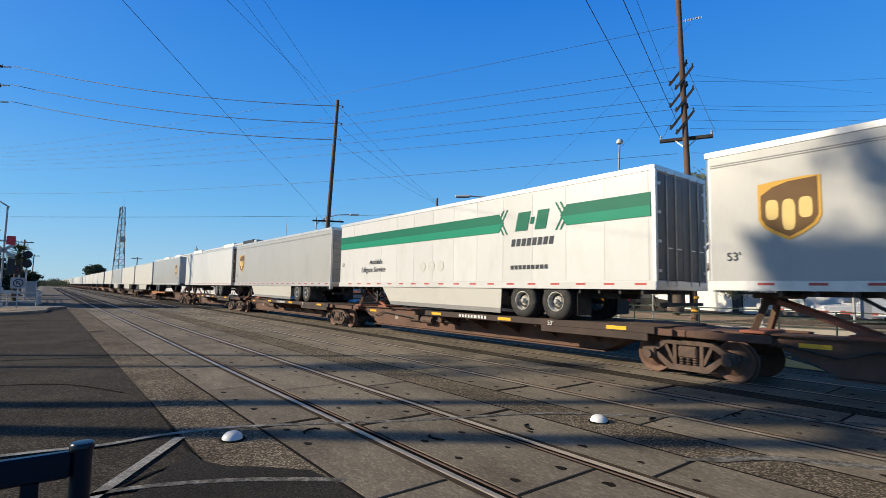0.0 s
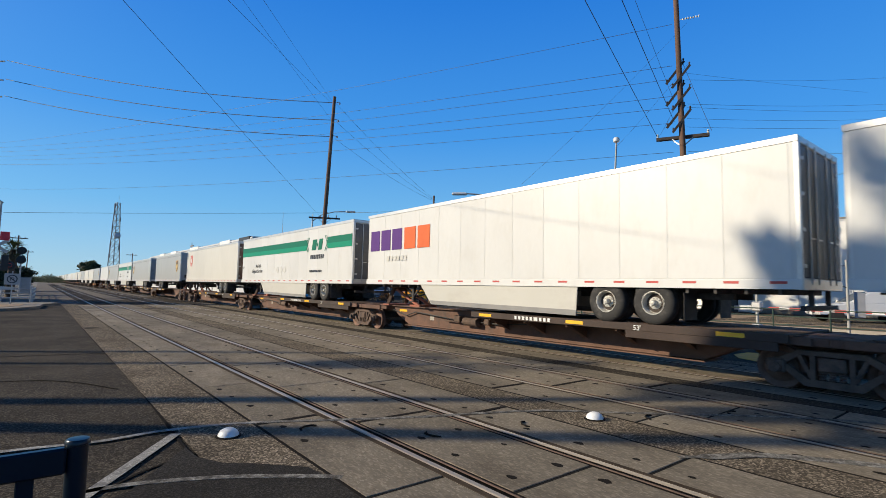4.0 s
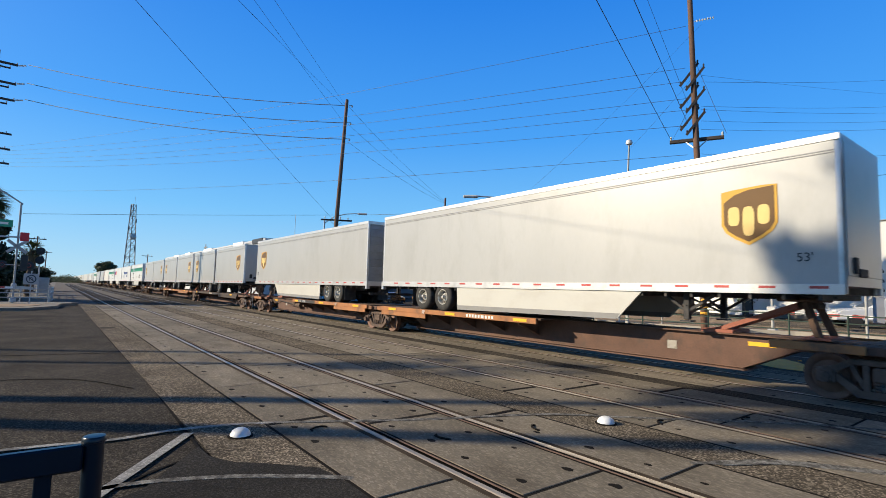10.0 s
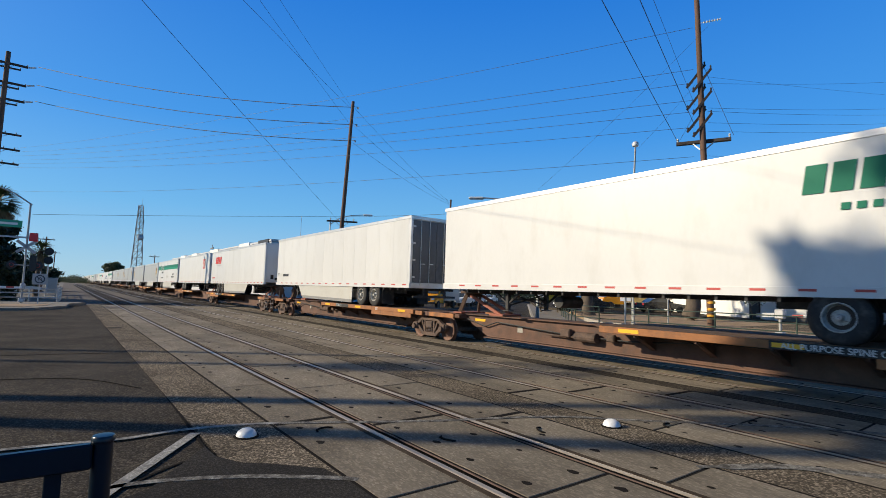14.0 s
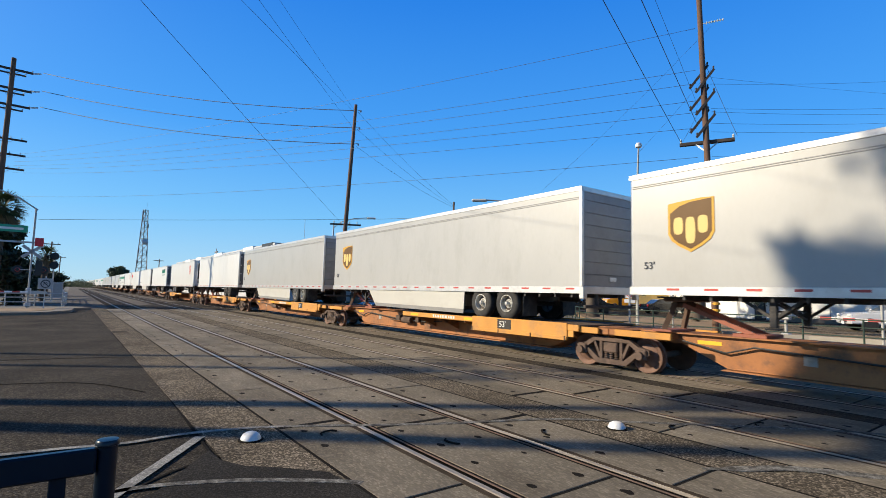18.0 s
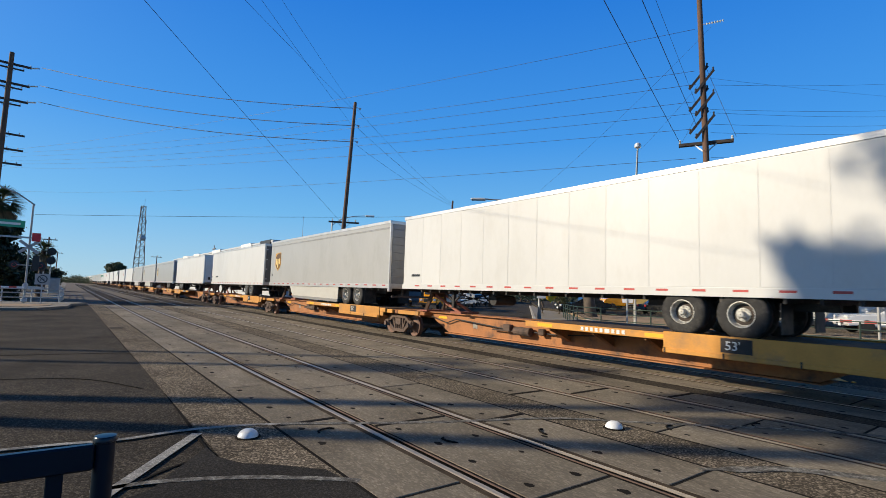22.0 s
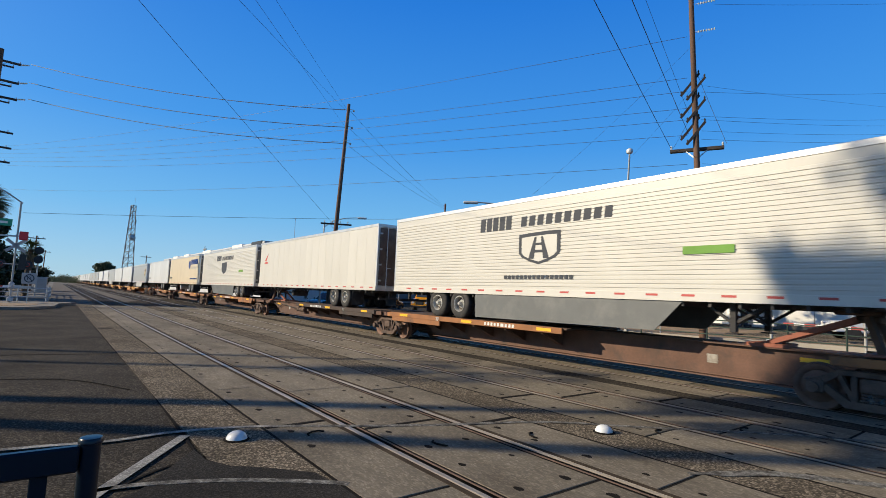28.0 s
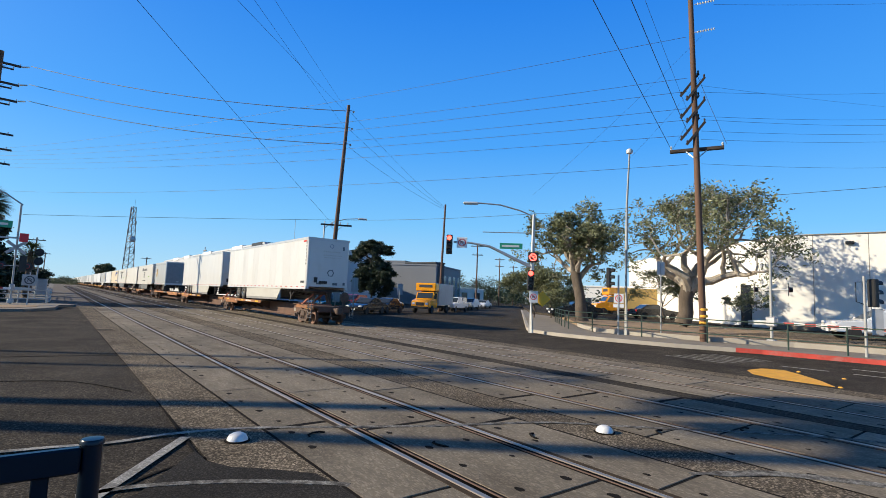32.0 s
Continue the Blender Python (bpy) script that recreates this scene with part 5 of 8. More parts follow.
W_, C_, G_, T_ = van_white, van_cream, van_grey, van_tan
HUBS = (hub_mat, hub_rust)
FLEET = [
    # key, far end, length, nose, skin, label, options
    ("a0", 56.5, 16.15, 1, W_, "plain white box trailer on a rail car", dict(door=door_brown), None),
    ("a1", 39.39, 16.15, 1, G_, "grey box trailer with a brown shield emblem", dict(skirt="white"), ups_print()),
    ("rl1", 22.25, 16.15, 1, W_, "white box trailer with a green band and lift gate notice", dict(skirt="white", posts=1.22), band_print(True)),
    ("upsA", 4.96, 16.15, 1, G_, "grey box trailer with a brown shield emblem", dict(skirt="white"), ups_print()),
    ("upsB", -15.2, 13.7, -1, G_, "shorter grey box trailer with a shield emblem near its front", dict(), ups_print(True)),
    ("red1", -31.89, 16.15, 1, C_, "cream white trailer with a red square emblem and brown doors", dict(door=door_brown), marks_print(red_square(1.49), False)),
    ("rl2", -49.18, 16.15, 1, W_, "white box trailer with a green band and lift gate notice", dict(skirt="white", posts=1.22), band_print(True)),
    ("fedex", -66.64, 16.15, 1, W_, "white box trailer with purple and orange letter blocks", dict(skirt="white", posts=1.22), marks_print([("letter_block", letter_purple, word_blocks(0.3, 1.4, 3, 2.5, 0.85, 0.15, 0)), ("letter_block", letter_orange, word_blocks(2.85, 1.4, 2, 1.8, 0.85, 0.15, 0)), ("name_bar", faded, word_blocks(1.6, 0.95, 6, 1.5, 0.2))], False)),
    ("alli", -83.45, 16.15, 1, W_, "white box trailer with blue lettering blocks and dots", dict(door=door_dark), marks_print([("letter_block", letter_blue, word_blocks(4.6, 1.5, 8, 2.9, 0.42) + word_blocks(7.6, 1.48, 12, 3.7, 0.32) + [blk(4.6, 1.38, 6.7, 0.05)]), ("blue_dot", letter_blue, [[(u + 0.3 * math.cos(k * 0.785), 1.02 + 0.3 * math.sin(k * 0.785)) for k in range(8)] for u in (4.95, 5.65, 10.2, 10.9)]), ("address_bar", faded, [blk(12.8, 0.58, 2.4, 0.1)])], False)),
    ("rl3", -101.0, 16.15, -1, W_, "white box trailer with a green band, front to the rear", dict(skirt="white", posts=1.22), band_print(False)),
    ("p1", -120.4, 8.55, 1, G_, "short grey trailer with a shield emblem", dict(pup=True), ups_print()),
    ("p2", -129.2, 8.55, -1, G_, "short grey trailer with a shield emblem near its front", dict(pup=True), ups_print(True)),
    ("p3", -138.6, 8.55, 1, G_, "short grey trailer with a shield emblem", dict(pup=True), ups_print()),
    ("p4", -147.55, 8.55, -1, G_, "short grey trailer with a shield emblem near its front", dict(pup=True), ups_print(True)),
    ("p5", -156.8, 8.55, 1, G_, "short grey trailer with a shield emblem", dict(pup=True), ups_print()),
    ("p6", -165.95, 8.55, -1, G_, "short grey trailer with a shield emblem near its front", dict(pup=True), ups_print(True)),
    ("upsC", -177.53, 16.15, 1, G_, "grey box trailer with a brown shield emblem", dict(skirt="white"), ups_print()),
    ("upsD", -195.1, 16.15, -1, G_, "grey box trailer with a shield emblem near its front", dict(skirt="white"), ups_print(True)),
    ("rl4", -212.2, 16.15, -1, W_, "white box trailer with a green band, front to the rear", dict(skirt="white", posts=1.22), band_print(False)),
    ("reef1", -229.5, 16.15, -1, W_, "white refrigerated trailer with a red square emblem", dict(reefer=True), marks_print(red_square(13.4), False)),
    ("xtra", -246.7, 16.15, -1, W_, "white box trailer with large red letter blocks", dict(skirt="white", posts=1.22, hub=hub_rust), marks_print([("letter_block", letter_red, word_blocks(1.55, 1.8, 4, 2.15, 0.62, 0.22, 0.3)), ("name_bar", faded, word_blocks(2.15, 1.6, 5, 1.75, 0.12, 0.55)), ("address_bar", letter_red, [blk(0.6, 0.47, 1.05, 0.09)])], False)),
    ("mlnz", -265.5, 16.15, 1, W_, "plain white plate trailer with a small number", dict(skirt="white", posts=1.22), marks_print([("number_bar", letter_dark, word_blocks(1.25, 0.55, 10, 1.0, 0.15, 0.3, 0))])),
    ("prem", -283.92, 16.15, 1, W_, "white box trailer with green letter blocks", dict(), marks_print([("letter_block", band_green, word_blocks(11.4, 1.95, 7, 3.1, 0.55, 0.22, 0.15)), ("name_bar", band_green, word_blocks(12.0, 1.6, 10, 2.3, 0.13, 0.4))], False)),
    ("reef2", -304.1, 16.15, -1, W_, "white refrigerated trailer with a red square emblem", dict(reefer=True), marks_print(red_square(13.4), False)),
    ("white1", -323.2, 16.15, 1, W_, "plain white box trailer with dark doors", dict(hub=hub_rust), None),
    ("upsE", -340.72, 16.15, 1, G_, "grey box trailer with a brown shield emblem", dict(skirt="white"), ups_print()),
    ("upsF", -358.3, 16.15, 1, G_, "grey box trailer with a brown shield emblem", dict(skirt="white"), ups_print()),
    ("upsG", -375.9, 16.15, 1, G_, "grey box trailer with a brown shield emblem", dict(), ups_print()),
    ("white2", -394.58, 16.15, -1, W_, "plain white box trailer, front to the rear", dict(), None),
    ("white3", -414.5, 16.15, 1, W_, "plain white box trailer with a small number", dict(), marks_print([("number_bar", letter_dark, word_blocks(1.8, 0.62, 9, 0.85, 0.11, 0.3, 0))])),
    ("upsH", -432.05, 16.15, 1, G_, "grey box trailer with a brown shield emblem", dict(skirt="white"), ups_print()),
    ("white4", -449.31, 16.15, 1, W_, "plain white plate trailer with pale wheels", dict(posts=1.22), marks_print([("number_bar", letter_dark, word_blocks(0.7, 0.5, 8, 0.6, 0.09, 0.3, 0))], False)),
    ("white5", -466.75, 16.15, 1, W_, "plain white box trailer with dark steel doors", dict(posts=1.22, hub=hub_rust, door=door_grey), marks_print([("worn_patch", faded, [blk(11.4, 0.9, 1.5, 0.14)])])),
    ("upsI", -485.6, 16.15, -1, G_, "grey box trailer with a shield emblem near its front", dict(skirt="white"), ups_print(True)),
    ("ejgz", -504.9, 16.15, 1, W_, "plain white box trailer with a small number", dict(posts=1.22), marks_print([("number_bar", letter_dark, word_blocks(0.6, 0.62, 10, 1.3, 0.14, 0.3, 0))], False)),
    ("clip", -522.2, 16.15, 1, T_, "tan refrigerated trailer with blue letter blocks", dict(reefer=True), marks_print([("letter_block", letter_blue, word_blocks(12.0, 2.05, 6, 3.2, 0.5, 0.22, 0.1)), ("globe_mark", letter_blue, [[(11.35 + 0.45 * math.cos(k * 0.52), 2.05 + 0.45 * math.sin(k * 0.52)) for k in range(12)]]), ("name_bar", faded, word_blocks(12.0, 1.57, 7, 3.2, 0.26, 0.6)), ("address_bar", letter_blue, word_blocks(12.0, 0.5, 15, 3.2, 0.13, 0.25, 0)), ("number_bar", letter_dark, word_blocks(0.5, 0.6, 10, 1.5, 0.15, 0.3, 0))], False)),
    ("prime1", -539.6, 16.15, 1, C_, "cream fluted trailer with a dark shield emblem", dict(skirt="dark", ribs="h"), marks_print([("letter_block", letter_dark, word_blocks(5.3, 2.08, 5, 1.5, 0.44, 0.2, 0.05) + word_blocks(7.1, 2.1, 10, 3.4, 0.32, 0.3, 0.1)), ("shield_emblem", letter_dark, [shield(7.1, 0.95, 1.55, 0.92)]), ("badge", eco_green, [blk(12.2, 1.06, 1.1, 0.17)])], False)),
    ("red2", -556.75, 16.15, 1, C_, "cream white plate trailer with a small red emblem", dict(door=door_brown, posts=0.9), marks_print([("red_emblem", letter_red, [[(1.1, 1.75), (1.35, 1.7), (1.7, 2.2), (1.35, 1.95)]]), ("name_bar", letter_red, [blk(1.05, 1.55, 0.65, 0.09)])], False)),
    ("prime2", -574.4, 16.15, -1, C_, "cream fluted refrigerated trailer with a dark shield emblem", dict(skirt="dark", ribs="h", reefer=True), marks_print([("letter_block", letter_dark, word_blocks(5.3, 2.06, 5, 1.5, 0.44, 0.2, 0.05) + word_blocks(7.15, 2.1, 10, 3.3, 0.31, 0.3, 0.1)), ("shield_emblem", letter_dark, [shield(7.1, 0.93, 1.6, 0.92)]), ("emblem_field", van_cream, [shield(7.22, 1.01, 1.36, 0.74)]), ("emblem_road", letter_dark, [[(7.5, 1.1), (7.72, 1.1), (7.82, 1.75), (7.74, 1.75)], [(8.3, 1.1), (8.08, 1.1), (7.98, 1.75), (8.06, 1.75)], blk(7.72, 1.28, 0.36, 0.08), blk(7.76, 1.5, 0.28, 0.07)]), ("address_bar", letter_dark, word_blocks(6.5, 0.5, 16, 2.7, 0.11, 0.3, 0)), ("badge", eco_green, [blk(12.2, 1.05, 1.1, 0.18)])], False)),
    ("pup7", -593.3, 8.55, 1, G_, "short grey trailer with a shield emblem", dict(pup=True), ups_print()),
    ("white6", -613.25, 16.15, -1, W_, "plain white box trailer, front to the rear", dict(skirt="white", posts=1.22), None),
    ("last", -631.75, 16.15, -1, W_, "plain white plate trailer at the tail of the train", dict(skirt="white", posts=1.22), marks_print([("number_bar", letter_dark, word_blocks(15.35, 0.36, 5, 0.55, 0.12, 0.3, 0)), ("red_badge", letter_red, [blk(15.5, 2.72, 0.45, 0.09)])], False, "plain")),
]
ENDS_AFTER = {"a0", "upsB", "rl3", "p6", "xtra", "prem", "reef2", "white2", "upsI", "prime2", "last"}
PAINT = {}
for k, *_ in FLEET:
    PAINT[k] = spine_brown
for k in ("upsC", "upsD", "rl4", "reef1", "xtra", "mlnz", "prem", "ejgz", "clip", "prime1", "prime2", "pup7", "white6", "last", "p3", "p4"):
    PAINT[k] = spine_orange
for k in ("reef2", "white1", "upsE", "upsF", "upsG", "white2", "white3", "upsH", "white4", "white5", "upsI"):
    PAINT[k] = spine_yellow

PLACED = []
for i, (key, y, L, nose, skin, lab, opt, extra) in enumerate(FLEET):
    trailer(y, L, nose, skin, key, extra, label=lab, name="semi_trailer" if L > 10 else "short_trailer", **opt)
    PLACED.append((key, y, y - L, nose))

# lettering on the deck edges: where it begins at 0 s, and the words
MARKS = {"xtra": (-249.11, "TTAX  553032"), "white2": (-400.30, "TTAX  556"), "mlnz": (-274.95, "TTRX  5"), "upsC": (-185.79, "TTAX  553032"), "prem": (-294.91, "ALL PURPOSE SPINE CAR"), "red1": (-40.14, "TTAX"), "pup7": (-601.84, "TTRX  370556"), "p5": (-164.35, "TTAX  360034")}

# platforms: a pair of short trailers shares one
SPOTS = []
i = 0
while i < len(PLACED):
    key, a, b, nose = PLACED[i]
    if key in ("p1", "p3", "p5"):
        SPOTS.append((key, PLACED[i + 1][0], a, PLACED[i + 1][2], 1, True))
        i += 2
        continue
    if key == "upsB":
        b = a - 16.15
        a, b = -12.4, -28.9
    if key == "pup7":
        b = a - 18.4
        a, b = -593.3, -611.8
    SPOTS.append((key, key, a, b, nose, key == "pup7"))
    i += 1
JOINTS = []
for j, (k0, k1, a, b, nose, twin) in enumerate(SPOTS):
    last = j == len(SPOTS) - 1
    end_r = k1 in ENDS_AFTER or last
    end_l = j == 0 or SPOTS[j - 1][1] in ENDS_AFTER
    yl = a + 0.45 if end_l else (SPOTS[j - 1][3] + a) / 2
    yr = b - 0.45 if end_r else (b + SPOTS[j + 1][2]) / 2
    spine_car(yl, yr, nose, PAINT[k0], end_l, end_r, twin=twin, num=not twin, mark=MARKS.get(k0))

# the long head of the train, far down the line
rnd = random.Random(11)
y = 75.9
k = 0
while y < 1000:
    skin = rnd.choice([W_, W_, G_, G_, C_, W_])
    nose = rnd.choice([1, 1, -1])
    pt = rnd.choice([spine_brown, spine_orange])
    gap = 3.1 if k % 5 == 4 else 1.2
    if y < 130:
        trailer(y, 16.15, nose, skin, "far", (ups_print(nose < 0) if skin is G_ else None), detail=False, skirt=rnd.choice(["white", ""]), label="pale box trailer far along the train")
        spine_car(y + 0.5, y - 16.65, nose, pt, k % 5 == 0, k % 5 == 4, detail=False)
    else:
        th = thing("semi_trailer", pose(TRACK_X, y - 8.07, 1.085), "pale box trailer far along the train", "trailer", "trailers on the train")
        MOVERS.append((th, TRACK_X, y - 8.07, 1.085))
        part("body", mesh(("farbody", 1), lambda b: (box(b, 0, 0, TB + TH / 2, 2.59, 16.1, TH, 0.05)), skin), skin, th)
        part("doors", mesh("fardoors", lambda b: box(b, 0, -8.06, TB + TH / 2, 2.4, 0.05, TH - 0.3, 0.01), door_dark), door_dark, th)
        part("bottom_rail", mesh("farrail", lambda b: box(b, -1.3, 0, TB + 0.1, 0.04, 16.1, 0.18), alu), alu, th)
        part("wheels", mesh("farwheels", lambda b: [rod(b, (-1.25, q, 0.5), (1.25, q, 0.5), 0.5, seg=14) for q in (-5.2, -3.95)], tyre_mat), tyre_mat, th)
        part("landing_leg", mesh("farlegs", lambda b: [box(b, q, 5.0, 0.45, 0.13, 0.13, 0.85) for q in (-0.9, 0.9)], under), under, th)
        cr = thing("spine_car", pose(TRACK_X, y - 8.07, 0), "rusty spine railway car far along the train", "railway car", "spine cars of the train")
        MOVERS.append((cr, TRACK_X, y - 8.07, 0.0))
        part("girder", mesh("fargirder", lambda b: (prism(b, [(-8.7, 1.03), (8.7, 1.03), (8.7, 0.8), (7.2, 0.8), (6.2, 0.3), (-6.2, 0.3), (-7.2, 0.8), (-8.7, 0.8)], "x", -0.4, 0.4)), pt), pt, cr)
        part("deck", mesh("fardeck", lambda b: box(b, 0, -3.5, 1.02, 2.64, 9, 0.13), pt), pt, cr)
        part("bogie", mesh("farbogie", lambda b: ([rod(b, (-0.95, q, 0.43), (0.95, q, 0.43), 0.43, seg=14) for q in (-9.5, -7.75)], box(b, 0, -8.6, 0.6, 2.2, 2.0, 0.3)), bogie_mat), bogie_mat, cr)
    y += 16.15 + gap
    k += 1

# ---- trees ----
def leaf_mat(name, col, var=0.45):
    m = bpy.data.materials.new(name)
    m.use_nodes = True
    n, l = m.node_tree.nodes, m.node_tree.links
    b = n["Principled BSDF"]
    b.inputs["Roughness"].default_value = 0.5
    g = n.new("ShaderNodeNewGeometry")
    r = n.new("ShaderNodeMapRange")
    r.inputs["To Min"].default_value, r.inputs["To Max"].default_value = 1 - var, 1 + var
    l.new(g.outputs["Random Per Island"], r.inputs["Value"])
    v = n.new("ShaderNodeVectorMath")
    v.operation = "SCALE"
    v.inputs[0].default_value = col
    l.new(r.outputs["Result"], v.inputs["Scale"])
    l.new(v.outputs[0], b.inputs["Base Color"])
    t = n.new("ShaderNodeBsdfTranslucent")
    l.new(v.outputs[0], t.inputs["Color"])
    mx = n.new("ShaderNodeMixShader")
    mx.inputs["Fac"].default_value = 0.25
    l.new(b.outputs[0], mx.inputs[1])
    l.new(t.outputs[0], mx.inputs[2])
    l.new(mx.outputs[0], n["Material Output"].inputs["Surface"])
    return m


leaf_olive = leaf_mat("leaf_olive", (0.20, 0.215, 0.11), 0.55)
leaf_pine = leaf_mat("leaf_pine", (0.032, 0.045, 0.022), 0.6)
leaf_palm = leaf_mat("leaf_palm", (0.04, 0.06, 0.022))
leaf_far = leaf_mat("leaf_far", (0.05, 0.07, 0.035))
leaf_dry = leaf_mat("leaf_dry", (0.20, 0.14, 0.07))
bark_pale = mat("bark_pale", (0.37, 0.32, 0.255), 0.9, var=0.35, scale=3, fine=20, bump=0.8, stretch=(1, 1, 0.4))
bark_brown = mat("bark_brown", (0.10, 0.078, 0.058), 0.95, var=0.4, scale=3, fine=20, bump=0.9, stretch=(1, 1, 0.4))
bark_dark = mat("bark_dark", (0.09, 0.065, 0.045), 0.95, var=0.4, scale=3, fine=20, bump=0.9, stretch=(1, 1, 0.4))


def leaves_mesh(name, spots, size, n, spread, material, rnd, flat=0.5):
    """Many small bent leaves in clumps round the given spots."""
    vs, fs = [], []
    for c, s in spots:
        for _ in range(n):
            d = Vector((rnd.gauss(0, 1), rnd.gauss(0, 1), rnd.gauss(0, flat)))
            p = Vector(c) + d * spread * s * 0.55
            u = Vector((rnd.uniform(-1, 1), rnd.uniform(-1, 1), rnd.uniform(-0.7, 0.7))).normalized()
            w = u.cross(Vector((rnd.uniform(-1, 1), rnd.uniform(-1, 1), rnd.uniform(-1, 1)))).normalized()
            k = size * rnd.uniform(0.6, 1.3)
            i = len(vs)
            vs += [p - u * k, p + w * k * 0.45, p + u * k + Vector((0, 0, -0.15 * k)), p - w * k * 0.45]
            fs += [(i, i + 1, i + 2), (i, i + 2, i + 3)]
    me = bpy.data.meshes.new(name)
    me.from_pydata([tuple(v) for v in vs], [], fs)
    me.materials.append(material)
    return me


def grow(bm, rnd, p, d, r, length, depth, tips, up=0.15, wild=0.5, split=(2, 3), cap=99.0):
    """A limb that bends, tapers and splits."""
    pts, rs = [p.copy()], [r]
    steps = 4
    for i in range(steps):
        d = (d + Vector((rnd.gauss(0, wild), rnd.gauss(0, wild), rnd.gauss(up * 0.5, wild * 0.6))) * 0.4).normalized()
        if cap < 50 and p.z > cap - abs(rnd.gauss(0, 0.9)):
            d = Vector((d.x, d.y, rnd.uniform(-0.45, 0.3))).normalized()
        p = p + d * length / steps
        pts.append(p.copy())
        rs.append(r * (1 - 0.42 * (i + 1) / steps))
    tube(bm, pts, rs, 7 if depth > 2 else 5)
    if depth <= 2:
        tips.append((p.copy(), length))
        tips.append((pts[2].copy(), length * 0.8))
    if depth == 0:
        return
    for k in range(rnd.randint(*split)):
        a = rnd.uniform(0, 2 * math.pi)
        q = d.orthogonal().normalized()
        q.rotate(Matrix.Rotation(a, 3, d))
        nd = (d * rnd.uniform(0.45, 0.9) + q * rnd.uniform(0.5, 1.0) + Vector((0, 0, up))).normalized()
        s = pts[-1] if k < 2 else pts[-2]
        grow(bm, rnd, s.copy(), nd, rs[-1] * rnd.uniform(0.7, 0.9), length * rnd.uniform(0.62, 0.85), depth - 1, tips, up, wild, split, cap)


def broad_tree(name, at, h_trunk, r, limb, depth, seed, leaf, n, size, spread, label, limbs=5, lean=(0, 0), bark=None, up=0.15, wild=0.5, spreadout=0.9, cap=99.0, rise=(0.5, 1.0), low=0.82, stout=0.55):
    rnd = random.Random(seed)
    th = thing(name, pose(*at), label, "tree", "trees beside the road")
    bm = bmesh.new()
    top = Vector((lean[0], lean[1], h_trunk))
    pts = [Vector((0, 0, -0.2)), Vector((0, 0, 0.25)), top * 0.35 + Vector((0.06, -0.05, 0)), top * 0.7 + Vector((-0.05, 0.06, 0)), top]
    tube(bm, pts, [r * 1.5, r * 1.12, r * 0.95, r * 0.9, r * 0.95], 12)
    part("trunk", bm, bark or bark_brown, th, "thick furrowed trunk", soft=True)
    tips = []
    bm = bmesh.new()
    for k in range(limbs):
        a = 2 * math.pi * (k + rnd.uniform(-0.25, 0.25)) / limbs
        d = Vector((math.cos(a) * spreadout, math.sin(a) * spreadout, rnd.uniform(*rise))).normalized()
        grow(bm, rnd, top * rnd.uniform(low, 1.0), d, r * stout, limb * rnd.uniform(0.85, 1.15), depth, tips, up, wild, (2, 3), cap)
    tagged(part("branch", bm, bark or bark_pale, th, "twisting bare branches", soft=True), kind="stuff")
    cr = part("crown", leaves_mesh("crown", [(p, min(l, 1.6)) for p, l in tips], size, n, spread, leaf, rnd), leaf, th, "sparse uneven leaf clumps")
    tagged(cr, kind="stuff")
    return th


def palm(at, h, r, seed, label, fan=1.3, n=34, skirt=True):
    rnd = random.Random(seed)
    th = thing("palm_tree", pose(*at), label, "palm tree", "palms beside the line")
    bm = bmesh.new()
    tube(bm, [(0, 0, -0.2), (0, 0, 0.4), (0.1, 0, h * 0.5), (0.15, 0.05, h)], [r * 1.5, r * 1.1, r, r * 0.9], 10)
    part("trunk", bm, bark_dark, th, soft=True)
    for nm, m, lo, hi, cnt in (("fronds", leaf_palm, -0.5, 1.2, n), ("dead_fronds", leaf_dry, -1.5, -0.7, n // 2 if skirt else 0)):
        vs, fs = [], []
        for _ in range(cnt):
            a, e = rnd.uniform(0, 6.283), rnd.uniform(lo, hi)
            d = Vector((math.cos(a) * math.cos(e), math.sin(a) * math.cos(e), math.sin(e)))
            sd = d.cross(Vector((0, 0, 1)))
            sd = sd.normalized() if sd.length > 0.01 else Vector((1, 0, 0))
            o = Vector((0.15, 0.05, h))
            base = o + d * fan * 0.7
            for j in range(9):
                f = (j - 4) / 4
                tip = base + (d * math.cos(f * 1.1) + sd * math.sin(f * 1.1)) * fan * rnd.uniform(0.7, 0.95) + Vector((0, 0, -0.25 * fan))
                q = (tip - base).cross(d).normalized() * 0.04 if (tip - base).cross(d).length > 0.01 else Vector((0, 0, 0.04))
                w = sd * 0.05 * fan
                i = len(vs)
                vs += [base - w, base + w, tip]
                fs.append((i, i + 1, i + 2))
            i = len(vs)
            vs += [o - sd * 0.02, o + sd * 0.02, base + sd * 0.03, base - sd * 0.03]
            fs.append((i, i + 1, i + 2, i + 3))
        if cnt:
            me = bpy.data.meshes.new(nm)
            me.from_pydata([tuple(v) for v in vs], [], fs)
            me.materials.append(m)
            tagged(part(nm, me, m, th), kind="stuff")
    return th


